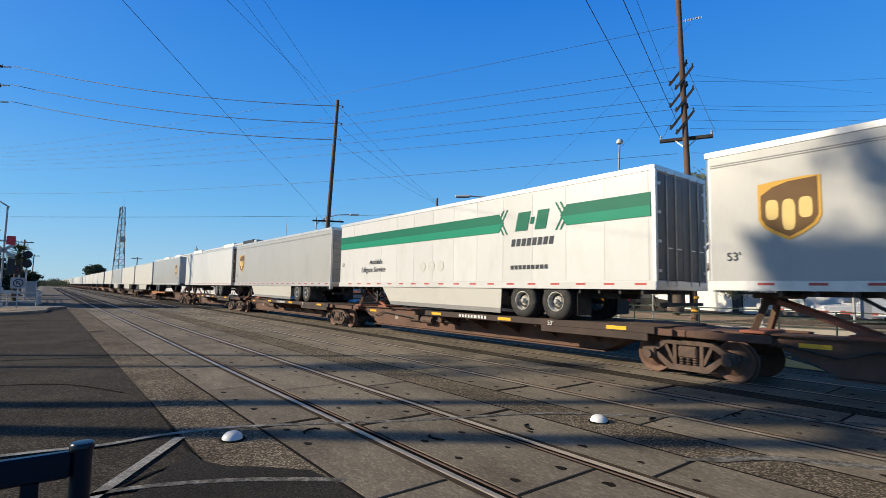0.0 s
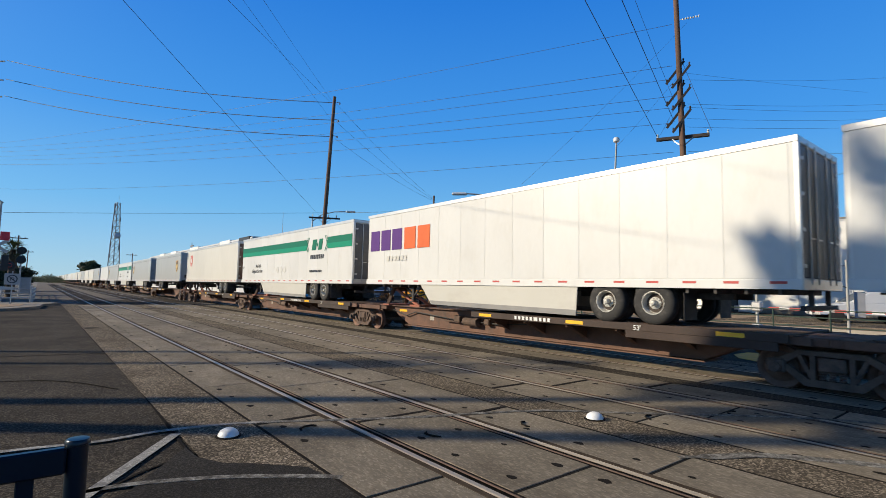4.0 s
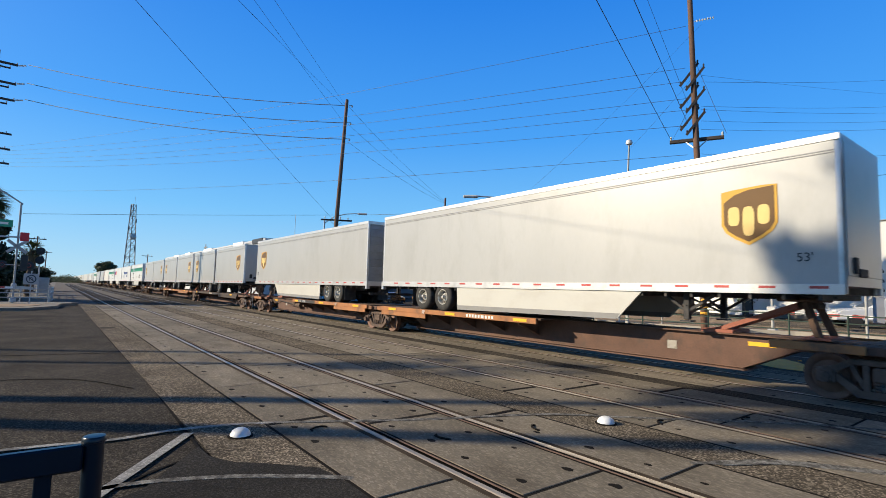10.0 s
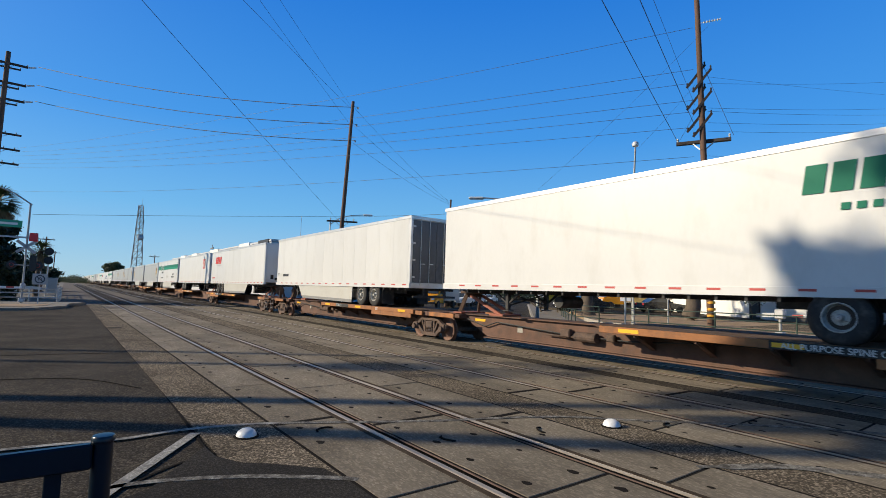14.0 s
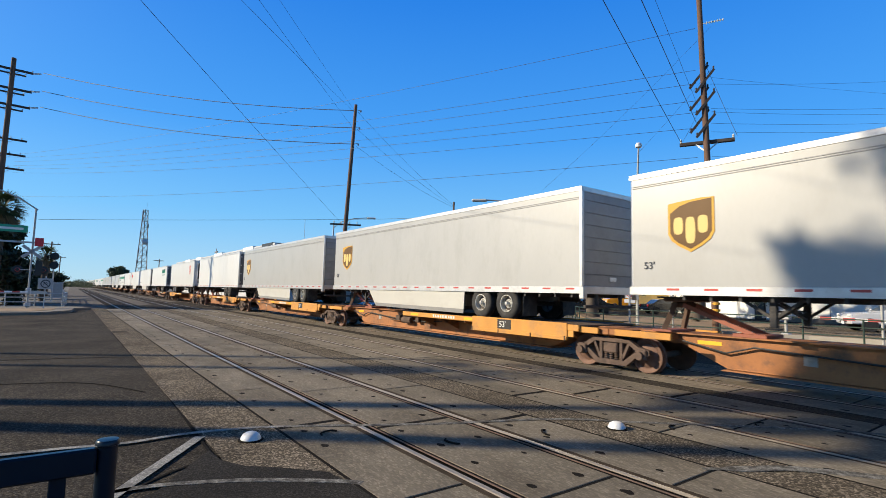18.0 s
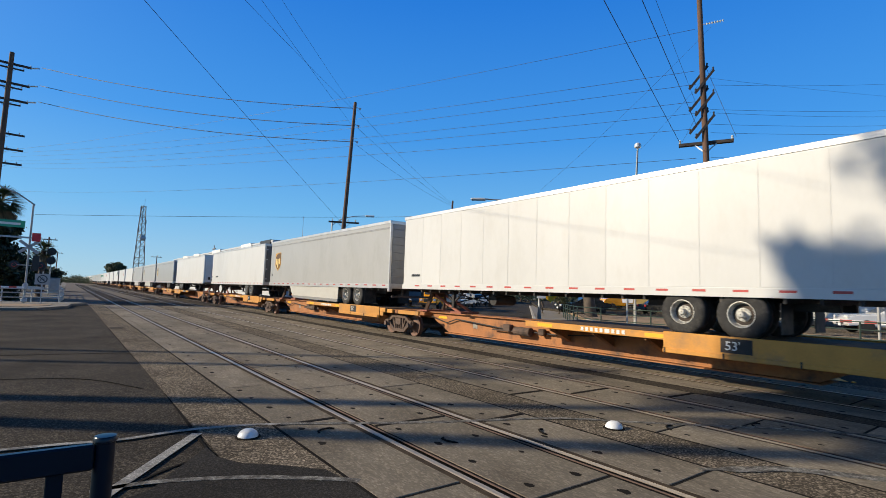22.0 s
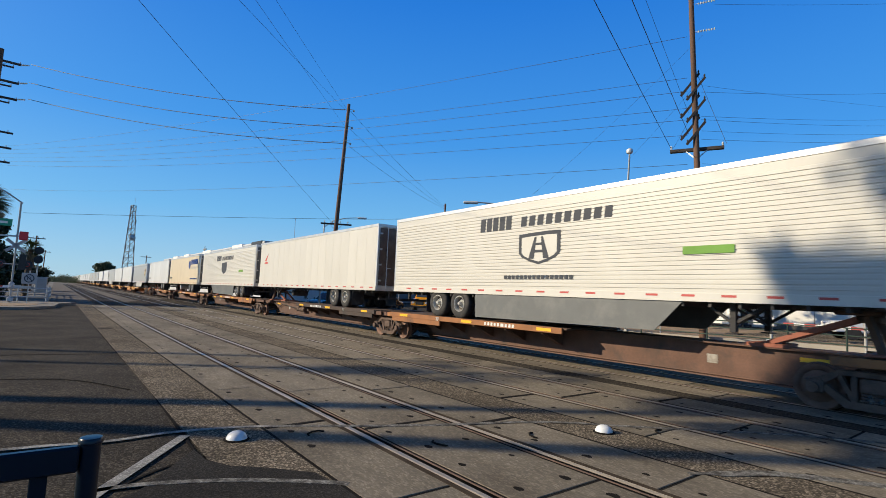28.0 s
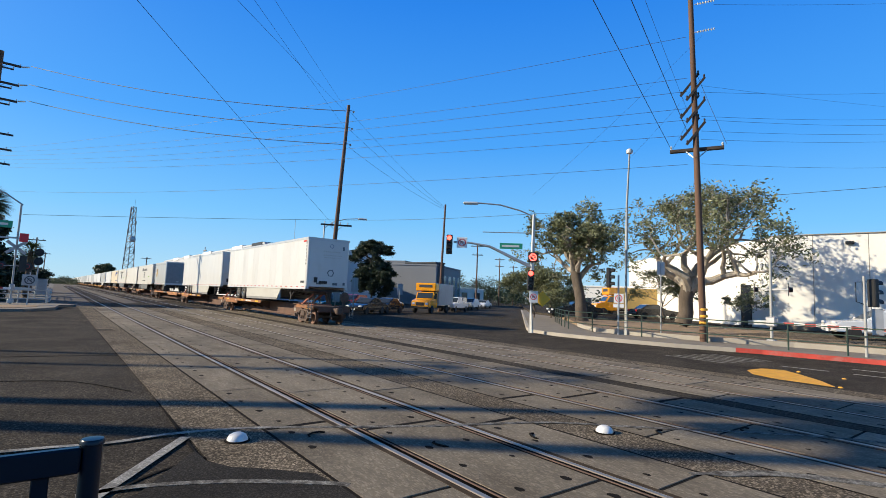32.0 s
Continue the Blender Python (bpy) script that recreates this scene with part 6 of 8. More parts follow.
# the two trees behind the far fence
broad_tree("street_tree", (34.5, 17.5, 0.36), 2.8, 0.50, 2.9, 5, 3, leaf_olive, 8, 0.115, 0.6, "broad old street tree with twisting limbs and thin foliage", 6, (0.2, -0.3), wild=0.85, up=0.22, spreadout=1.25, cap=9.7, rise=(0.6, 1.6), low=0.75, stout=0.68)
broad_tree("street_tree", (32.2, 24.2, 0.36), 5.2, 0.42, 1.75, 5, 9, leaf_olive, 7, 0.115, 0.6, "old street tree with a leaning trunk and olive foliage", 10, (0.3, 1.0), wild=0.85, up=0.14, spreadout=0.95, cap=9.9, rise=(0.0, 1.7), low=0.55, stout=0.62)
broad_tree("small_tree", (37.5, 20.6, 0.36), 1.6, 0.08, 1.2, 3, 21, leaf_olive, 34, 0.08, 0.6, "small leafy tree by the car park", 4)
broad_tree("small_tree", (38.2, 32.3, 0.3), 1.6, 0.10, 1.5, 3, 22, leaf_olive, 70, 0.10, 0.8, "leafy tree behind the fence", 5)
broad_tree("small_tree", (36.6, 33.0, 0.3), 1.4, 0.10, 1.5, 3, 23, leaf_olive, 70, 0.10, 0.8, "leafy tree behind the fence", 5)
broad_tree("small_tree", (41.0, 16.2, 0.36), 1.2, 0.05, 0.9, 2, 25, leaf_olive, 30, 0.08, 0.5, "thin bare tree before the white wall", 4)
# the dark conifer across the road
broad_tree("dark_tree", (37.0, 65.2, 0.0), 8.2, 0.3, 1.25, 4, 31, leaf_pine, 34, 0.17, 0.8, "dense dark evergreen tree beside the road", 22, bark=bark_dark, up=0.2, cap=10.2, rise=(-0.1, 1.2), low=0.22)
# unseen trees and a palm beside the eye, added to shade crossing and trailers
broad_tree("shade_tree", (-16.4, 9.4, 0.0), 8.0, 0.36, 2.8, 4, 41, leaf_olive, 8, 0.26, 0.8, "tall street tree beside the crossing", 6, bark=bark_pale, up=0.6)
broad_tree("shade_tree", (-10.53, 16.84, 0.0), 11.252, 0.26, 2.012, 4, 362, leaf_olive, 12, 0.28, 0.75, "tall airy street tree beside the crossing", 7, (-1.375, -2.121), bark=bark_pale, up=0.672, spreadout=0.587, rise=(0.036, 1.627), low=0.97)
broad_tree("shade_tree", (-12.94, 18.64, 0.0), 13.239, 0.26, 0.616, 4, 644, leaf_olive, 40, 0.28, 0.75, "tall street tree with a small dense crown", 8, (-0.114, -0.176), bark=bark_pale, up=0.055, spreadout=1.000, rise=(0.077, 0.111), low=0.97)
palm((-14.3, 23.8, 0.0), 12.3, 0.13, 5, "tall fan palm beside the crossing")
# palms on the left by the far side of the crossing
palm((-5.2, 56.6, 0.0), 8.3, 0.26, 7, "fan palm with a shaggy skirt by the crossing", 1.25, 110)
broad_tree("dark_tree", (-6.6, 59.0, 0.0), 5.0, 0.3, 1.6, 4, 33, leaf_pine, 60, 0.2, 0.9, "tall dense dark tree beside the crossing", 14, bark=bark_dark, up=0.25, cap=9.6, rise=(-0.2, 1.6), low=0.25)
palm((-2.5, 71.0, 0.0), 5.0, 0.28, 12, "bushy palm beside the line", 1.05, 70)
broad_tree("hedge_tree", (-6.2, 62.0, 0.0), 1.0, 0.2, 1.5, 3, 51, leaf_pine, 60, 0.2, 0.9, "dense dark bushes beside the line", 6, bark=bark_dark)
broad_tree("hedge_tree", (-4.6, 80.0, 0.0), 1.0, 0.2, 1.3, 3, 52, leaf_pine, 60, 0.2, 0.9, "dense dark bushes beside the line", 6, bark=bark_dark)
broad_tree("hedge_tree", (-4.0, 105.0, 0.0), 1.0, 0.2, 1.4, 3, 53, leaf_pine, 60, 0.22, 1.0, "dense dark bushes beside the line", 6, bark=bark_dark)
broad_tree("far_tree", (14.0, 225.0, 0.0), 5.6, 0.3, 1.5, 3, 61, leaf_far, 60, 0.35, 1.0, "round tree far behind the train", 6, bark=bark_dark)

# ---- far side of the crossing: kerb, pavement, bank, fence ----
pole_wood = mat("pole_wood", (0.125, 0.07, 0.045), 0.9, var=0.35, scale=2, fine=30, bump=0.7, stretch=(1, 1, 0.1))
galv = mat("galvanised_steel", (0.42, 0.43, 0.43), 0.5, 0.6, var=0.12, bump=0.05)
galv_white = mat("white_post_paint", (0.36, 0.36, 0.34), 0.55, var=0.1, bump=0.05, dirt=(0.35, 0.33, 0.3), dirt_amt=0.6)
dark_green = mat("fence_paint_green", (0.03, 0.055, 0.04), 0.5, 0.2, var=0.25, bump=0.1)
black_metal = mat("black_housing", (0.015, 0.015, 0.015), 0.5, var=0.2, bump=0.05)
wire_mat = mat("cable_black", (0.02, 0.02, 0.022), 0.6, var=0.1, bump=0.0)
wall_white = mat("wall_white_stucco", (0.78, 0.76, 0.70), 0.85, var=0.06, scale=0.5, fine=25, bump=0.15, dirt=(0.66, 0.63, 0.56), dirt_amt=0.4, dirt_scale=0.4)
wall_grey = mat("wall_grey_blue", (0.042, 0.05, 0.06), 0.8, var=0.06, scale=0.3, bump=0.1)
wall_mid = mat("wall_mid_grey", (0.20, 0.21, 0.22), 0.8, var=0.06, scale=0.3, bump=0.1)
wall_pale = mat("wall_pale_grey", (0.50, 0.51, 0.52), 0.8, var=0.06, scale=0.3, bump=0.1)
glass_dark = mat("dark_glass", (0.03, 0.04, 0.05), 0.08, var=0.05, bump=0.0, spec=0.8)
sign_white = mat("sign_white", (0.75, 0.75, 0.73), 0.5, var=0.05, bump=0.0)
# shade put into the colour: sign white darkened for boards facing from the sun
sign_shade = mat("sign_white_shaded", (0.36, 0.36, 0.35), 0.6, var=0.1, bump=0.0)
sign_green = mat("sign_green", (0.02, 0.30, 0.17), 0.5, var=0.05, bump=0.0)
sign_red = mat("sign_red", (0.6, 0.03, 0.04), 0.5, var=0.05, bump=0.0)
sign_back = mat("sign_back_grey", (0.45, 0.45, 0.45), 0.5, 0.5, var=0.1, bump=0.0)
lens_red = glow("lens_red_lit", (1.0, 0.06, 0.04), 6.0)
lens_off = mat("lens_unlit", (0.02, 0.02, 0.02), 0.2, var=0.1, bump=0.0)
fix_white = mat("lamp_head_grey", (0.6, 0.6, 0.58), 0.4, 0.2, var=0.1, bump=0.0)
insul = mat("insulator_glaze", (0.55, 0.55, 0.52), 0.25, var=0.1, bump=0.0)
arm_dark = mat("crossarm_dark", (0.05, 0.04, 0.035), 0.9, var=0.3, bump=0.4)
dome_white = mat("marker_white", (0.72, 0.72, 0.70), 0.35, var=0.08, bump=0.02, dirt=(0.4, 0.39, 0.36), dirt_amt=0.5, dirt_scale=12)
rail_blue = mat("railing_blue", (0.002, 0.010, 0.020), 0.3, 0.0, var=0.2, bump=0.05, spec=0.35)

KERB = [(24.3, -30), (24.0, -5), (23.9, 4.9), (23.3, 8.5), (22.0, 11.5), (21.3, 14.5), (21.2, 17.5), (21.8, 19.8), (23.4, 21.6), (60.0, 56.8)]
bank = [(x + 3.4, y - (0.0 if y < 19 else 1.6)) for x, y in KERB]
pv = KERB + bank[::-1]
sheet("pavement", pv, 0.15, concrete, "pale concrete pavement behind the kerb", thick=0.3, category="pavement")


def ribbon(bm, pts, w, z0, z1):
    """A strip of width w along points, from z0 up to z1."""
    vs = []
    for i, p in enumerate(pts):
        a, b = Vector(pts[max(i - 1, 0)]), Vector(pts[min(i + 1, len(pts) - 1)])
        d = (b - a).normalized()
        n = Vector((-d.y, d.x)) * (w[i] if isinstance(w, list) else w) / 2
        q = Vector(p)
        vs.append([bm.verts.new((q.x + n.x * s, q.y + n.y * s, z)) for s, z in ((1, z1), (-1, z1), (-1, z0), (1, z0))])
    fs = []
    for a, b in zip(vs, vs[1:]):
        for k in range(4):
            fs.append(bm.faces.new((a[k], a[(k + 1) % 4], b[(k + 1) % 4], b[k])))
    fs += [bm.faces.new(vs[0]), bm.faces.new(vs[-1])]
    bmesh.ops.recalc_face_normals(bm, faces=fs)
    return bm


solo("kerb", ribbon(bmesh.new(), KERB[:4] + [(22.95, 9.4)], 0.18, -0.1, 0.157), kerb_red, "concrete kerb painted red", "kerb", "", "structure")
solo("kerb", ribbon(bmesh.new(), [(22.95, 9.4)] + KERB[4:], 0.18, -0.1, 0.155), concrete_pale, "pale concrete kerb", "kerb", "", "structure")
BK = [(x + 0.1, y) for x, y in bank]
solo("low_wall", ribbon(bmesh.new(), BK[1:-1] + [(28.4, 21.6)], 0.16, -0.1, 0.38), concrete_pale, "low pale concrete edging wall", "wall", "", "structure")
sheet("bank", BK + [(110, 105), (110, -30)], 0.36, dirt_mat, "bare brown earth behind the low wall", thick=0.5, category="ground")
sheet("car_park", [(36.5, 26), (41.4, 19.5), (41.4, -30), (110, -30), (110, 105), (46, 42)], 0.40, asphalt, "grey car park behind the trees", thick=0.3, category="ground")
sheet("car_park", [(30.2, -30), (41.4, -30), (41.4, 12.5), (30.2, 12.5)], 0.385, asphalt_new, "driveway between the fence and the white wall", thick=0.3, category="ground")

# pipe fence along the pavement
FENCE = [(24.6, -12.0), (24.6, 4.0), (24.6, 8.0), (24.35, 11.2), (24.3, 14.5), (24.4, 17.6), (25.2, 19.9), (27.6, 22.4), (32.0, 26.6)]
fe = thing("pipe_fence", pose(0, 0, 0.15), "dark green pipe railing along the pavement", "fence", "", "")
runs = []
for (x0, y0), (x1, y1) in zip(FENCE, FENCE[1:]):
    n = max(1, round(math.hypot(x1 - x0, y1 - y0) / 2.3))
    runs += [(x0 + (x1 - x0) * k / n, y0 + (y1 - y0) * k / n) for k in range(n)]
runs.append(FENCE[-1])
for a in runs:
    part("post", mesh("fencepost", lambda b: (rod(b, (0, 0, -0.05), (0, 0, 1.1), 0.034, seg=8)), dark_green, True), dark_green, fe, at=pose(a[0], a[1], 0))
for a, b in zip(runs, runs[1:]):
    for z in (0.42, 0.78, 1.08):
        bm = rod(bmesh.new(), (*a, z), (*b, z), 0.025, seg=6)
        part("rail", bm, dark_green, fe, soft=True)

# ---- buildings ----
def warehouse():
    th = thing("warehouse", pose(42.6, 14.9, 0.3), "large white tilt-up warehouse with tree shadows on its wall", "building", "", "")
    # the front runs towards the near right, a second face recedes behind the trees
    fr = pose(0, 0, 0, 0, 0, 14)
    sd = pose(0, 0, 0, 0, 0, -37)
    part("front_wall", box(bmesh.new(), 0.15, -25.0, 3.5, 0.3, 50, 7.0, 0.02), wall_white, th, "white front wall", at=fr)
    for k in range(7):
        part("panel_joint", mesh("pjoint", lambda b: box(b, 0, 0, 3.5, 0.012, 0.03, 6.98), concrete), concrete, th, at=fr @ pose(-0.005, -2.6 - k * 3.1, 0))
    part("side_wall", box(bmesh.new(), 0.15, 14.0, 3.48, 0.3, 28, 6.96, 0.02), wall_white, th, "white side wall behind the trees", at=sd)
    part("roof", prism(bmesh.new(), [(0.4, 0.0), (17.0, 22.0), (40.0, 4.0), (12.5, -48.0)], "z", 6.6, 6.75), roof_grey, th)
    part("doorway", box(bmesh.new(), -0.04, 3.0, 1.75, 0.12, 1.3, 3.3, 0.02), black_metal, th, "tall dark doorway", at=sd)
    part("wall_lamp", box(bmesh.new(), -0.12, -4.7, 6.35, 0.25, 0.5, 0.22, 0.03), black_metal, th, "small dark wall lamp", at=fr)
    part("base_band", box(bmesh.new(), -0.02, -25, 0.3, 0.05, 50, 0.6), concrete, th, at=fr)
    part("coping", box(bmesh.new(), 0.1, -25, 7.03, 0.42, 50, 0.06, 0.01), concrete_pale, th, at=fr)


warehouse()


def block_building(name, x, y, w, d, h, rz, wall, label, rows=1, cols=4, wh=1.4, ww=1.6, z0=1.0, gap=3.0, roofm=None):
    th = thing(name, pose(x, y, 0, 0, 0, rz), label, "building", "buildings round the crossing")
    part("wall", box(bmesh.new(), 0, d / 2, h / 2, w, d, h, 0.05), wall, th)
    part("parapet", box(bmesh.new(), 0, d / 2, h + 0.15, w + 0.2, d + 0.2, 0.3, 0.03), roofm or wall, th)
    for r in range(rows):
        for c in range(cols):
            u = (c - (cols - 1) / 2) * (w / cols)
            wf = part("window", mesh(("win", ww, wh), lambda b: box(b, 0, 0, 0, ww + 0.16, 0.10, wh + 0.16, 0.01), wall_pale), wall_pale, th, at=pose(u, -0.03, z0 + wh / 2 + r * gap))
            part("pane", mesh(("pane", ww, wh), lambda b: box(b, 0, -0.045, 0, ww, 0.04, wh), glass_dark), glass_dark, wf)
    return th


# the grey office block across the road and what stands beyond it
def facade(x0, y0, x1, y1, d, h, *rest, **more):
    """A block whose front runs from one ground point to another, seen from the crossing."""
    return block_building("office_building", (x0 + x1) / 2, (y0 + y1) / 2, math.hypot(x1 - x0, y1 - y0), d, h, math.degrees(math.atan2(y1 - y0, x1 - x0)), *rest, **more)


facade(55.3, 92.8, 58.1, 88.7, 18, 8.7, wall_mid, "pale office block with a column of dark windows", rows=3, cols=2, wh=1.5, ww=1.1, z0=0.8, gap=2.5)
facade(57.6, 87.9, 59.8, 80.2, 3.0, 8.3, wall_grey, "grey-blue office block with a flat roof across the road", rows=1, cols=1, wh=6.0, ww=0.12, z0=0.6, gap=3.0)
facade(59.9, 80.0, 75.2, 91.0, 14, 7.8, wall_mid, "pale office block with tall dark windows", rows=1, cols=5, wh=4.8, ww=1.5, z0=1.2, gap=3.0)
block_building("low_building", 82.5, 41.7, 36.0, 16, 4.4, -60, wall_white, "long low white building behind the car park", 1, 9, 1.6, 2.4, 0.9, 3.0)
block_building("shop", 78.8, 91.2, 6.0, 10, 3.6, -40, wall_white, "small white building down the road", 1, 2, 2.6, 1.3, 0.3, 3.0)
lb = block_building("long_building", 24.5, 120.0, 88.0, 20, 8.6, -90, wall_pale, "long pale flat-roofed building behind the train", 1, 14, 1.6, 2.0, 3.0, 3.0)
for u, w, m, z in ((40.5, 5.0, black_metal, 8.66), (30.0, 6.0, wall_white, 8.7), (8.0, 7.0, wall_white, 8.7), (-12.0, 6.0, wall_white, 8.7), (-26.0, 6.0, wall_white, 8.7)):
    part("roof_unit", box(bmesh.new(), u, 0.9, z, w, 2.2, 0.75, 0.04), m, lb, "boxy unit on the roof edge")
part("aerial", rod(bmesh.new(), (-4.0, 2.0, 8.4), (-4.0, 2.0, 10.9), 0.08, seg=6), galv_dim, lb)
part("aerial", box(bmesh.new(), -4.0, 2.0, 10.1, 2.6, 0.2, 0.3, 0.03), galv_dim, lb)
block_building("low_building", -30.0, 130.0, 40.0, 20, 5.0, 0, wall_pale, "low pale building beside the line", 1, 8, 1.6, 2.0, 1.5, 3.0)


def woods(bm_seed, line, n, h, label):
    rnd = random.Random(bm_seed)
    spots = []
    for k in range(n):
        f = rnd.random()
        i = min(int(f * (len(line) - 1)), len(line) - 2)
        g = f * (len(line) - 1) - i
        a, b = Vector(line[i]), Vector(line[i + 1])
        p = a.lerp(b, g)
        top = h * rnd.uniform(0.5, 1.1)
        for j in range(3):
            spots.append(((p.x + rnd.gauss(0, 2), p.y + rnd.gauss(0, 2), top * rnd.uniform(0.15, 1.0)), 2.2))
    me = leaves_mesh("distant_trees", spots, 0.30, 150, 0.85, leaf_far, rnd, 0.8)
    ob = new("distant_trees", me)
    tagged(ob, label, "trees", "", "stuff")


woods(3, [(98, 96), (125, 98), (160, 105)], 40, 6.0, "dark green trees along the far road")
woods(4, [(96, 120), (150, 140), (220, 160)], 60, 8.0, "distant trees at the end of the road")
woods(5, [(20, 320), (5, 420), (-10, 600)], 50, 5.0, "distant trees at the end of the line")
woods(6, [(-11, 90), (-13, 200), (-20, 420)], 60, 3.6, "dark hedge and trees beside the line")
woods(7, [(38, 150), (60, 190), (100, 220)], 60, 9.0, "distant trees behind the office block")
woods(8, [(70, 52), (84, 30), (90, 18)], 16, 2.6, "low shrubs before the white building")

# ---- poles and wires ----
def wood_pole(at, h, r0, r1, lean, label):
    th = thing("utility_pole", pose(*at), label, "utility pole", "wooden utility poles")
    bm = bmesh.new()
    pts = [Vector((lean[0] * k / 6, lean[1] * k / 6, h * k / 6)) for k in range(7)]
    pts[0].z = -0.3
    tube(bm, pts, [r0 + (r1 - r0) * k / 6 for k in range(7)], 12)
    part("pole", bm, pole_wood, th, "weathered brown wooden pole", soft=True)
    return th


def crossarm(th, z, way, half, off=(0, 0), w=0.11, pins=4, name="crossarm"):
    """An arm across the pole at height z, with pin insulators."""
    d = Vector((way[0], way[1], 0)).normalized()
    o = Vector((off[0], off[1], z))
    n = Vector((-d.y, d.x, 0)) * 0.2
    a = part(name, beam(bmesh.new(), o - d * half + n, o + d * half + n, w, w * 1.2), arm_dark, th, "dark wooden crossarm")
    for s in (-1, 1):
        part("brace", beam(bmesh.new(), o + d * half * 0.45 * s + n, o + Vector((0, 0, -0.55)), 0.035, 0.035), galv, a)
    for k in range(pins):
        f = -1 + 2 * (k + 0.5) / pins if pins > 2 else (-0.95 if k == 0 else 0.95)
        p = o + d * half * f + n
        part("insulator", lathe(bmesh.new(), [(0.02, 0.05), (0.05, 0.12), (0.03, 0.16), (0.06, 0.2), (0.03, 0.27)], Matrix.Translation(p), 8), insul, a, soft=True)
    return a


def string_insulator(th, p, d, n=7):
    bm = bmesh.new()
    d = Vector(d).normalized()
    m = Matrix.Translation(p) @ d.to_track_quat("Z", "Y").to_matrix().to_4x4()
    prof = [(0.015, 0.0)]
    for k in range(n):
        prof += [(0.02, 0.12 + k * 0.12), (0.085, 0.15 + k * 0.12), (0.02, 0.19 + k * 0.12)]
    lathe(bm, prof, m, 10)
    part("insulator_string", bm, insul, th, "string of pale glazed insulators", soft=True)


# tall pole in the pavement: oblique arms, double horizontal arm, insulator strings
p2 = wood_pole((24.95, 11.65, 0.15), 20.5, 0.165, 0.115, (-0.3, 0.45), "tall brown wooden utility pole with many crossarms")
for z in (12.75, 11.6, 10.45):
    for k in (-0.15, 0.15):
        o = Vector((-0.19, 0.29, z + k))
        d = Vector((0.50, -0.55, 1.0)).normalized()
        n = Vector((-0.05, 0.03 + k, 0))
        arm = part("crossarm", beam(bmesh.new(), o - d * 0.72 + n, o + d * 0.72 + n, 0.10, 0.12), arm_dark, p2, "dark slanting wooden crossarm")
        for q in (-0.68, 0.68):
            part("insulator", lathe(bmesh.new(), [(0.02, 0.03), (0.045, 0.08), (0.03, 0.11), (0.05, 0.14), (0.03, 0.2)], Matrix.Translation(o + d * q + n), 8), arm_dark, arm, soft=True)
crossarm(p2, 9.55, (0.42, -0.905), 1.22, (-0.14, 0.2), 0.12, 2, "double_crossarm")
crossarm(p2, 9.55, (0.42, -0.905), 1.22, (-0.02, 0.26), 0.12, 2, "double_crossarm")
for z in (15.6, 17.1):
    string_insulator(p2, (-0.22, 0.2, z), (0.45, -0.89, 0.02))
for k in range(3):
    part("steel_band", mesh("poleband", lambda b: lathe(b, [(0.19, -0.06), (0.195, 0.0), (0.19, 0.06)], Matrix.Identity(4), 14), paint_yellow), paint_yellow, p2, "yellow warning band", at=pose(0, 0, 0.9 + k * 0.32))

# leaning tall pole behind the train
p1 = wood_pole((17.6, 38.0, 0.0), 17.6, 0.2, 0.13, (0.75, -0.2), "tall dark leaning utility pole beside the tracks")
crossarm(p1, 7.35, (0.9, -0.42), 1.25, (0.3, -0.1), 0.11, 4)
for z in (17.2, 15.7, 14.3):
    part("stand_off", mesh("standoff", lambda b: (rod(b, (0, 0, 0), (0.45, -0.15, -0.05), 0.03, seg=6), lathe(b, [(0.03, 0), (0.09, 0.05), (0.05, 0.1), (0.09, 0.15), (0.03, 0.2)], Matrix.Translation((0.45, -0.15, -0.2)), 8)), insul), insul, p1, at=pose(0.042 * z, -0.01 * z, z))
# tall pole at the left with six arms
pl = wood_pole((-6.4, 65.7, 0.0), 24.6, 0.29, 0.2, (0.15, 0.0), "tall dark utility pole with six crossarms beside the crossing")
for z in (23.5, 21.5, 19.8):
    crossarm(pl, z, (1, 0.05), 1.65, (0.12, 0), 0.17, 2)
    crossarm(pl, z - 0.45, (1, 0.05), 1.1, (0.12, 0), 0.12, 2)
for z in (16.3, 14.75, 13.3):
    crossarm(pl, z, (1, 0.05), 1.7, (0.09, 0), 0.15, 4)
# pole by the road, far poles down the road and along the line
p3 = wood_pole((36.3, 47.7, 0.0), 12.9, 0.16, 0.11, (0.3, -0.1), "brown wooden pole beside the far road")
for x, y, h in ((60.0, 68.0, 11.5), (84.0, 87.0, 11.5), (106.0, 104.0, 11.5)):
    q = wood_pole((x, y, 0), h, 0.15, 0.1, (0, 0), "utility pole far down the road")
    crossarm(q, h - 0.4, (0.7, -0.7), 1.2, (0, 0), 0.11, 4)
    crossarm(q, h - 2.0, (0.7, -0.7), 1.0, (0, 0), 0.11, 4)
for x, y, h in ((-2.9, 100.0, 8.5), (-2.6, 160.0, 9.0), (18.2, 150.0, 9.0)):
    q = wood_pole((x, y, 0), h, 0.14, 0.1, (0.1, 0), "utility pole far along the line")
    crossarm(q, h - 0.4, (1, 0), 1.2, (0, 0), 0.11, 4)


def wire(a, b, sag, r=0.012, label="thin black overhead wire"):
    a, b = Vector(a), Vector(b)
    pts = []
    for k in range(17):
        f = k / 16
        p = a.lerp(b, f)
        p.z -= sag * 4 * f * (1 - f)
        pts.append(p)
    solo("overhead_wire", tube(bmesh.new(), pts, r * 0.62, 5), wire_mat, label, "wire", "overhead wires")


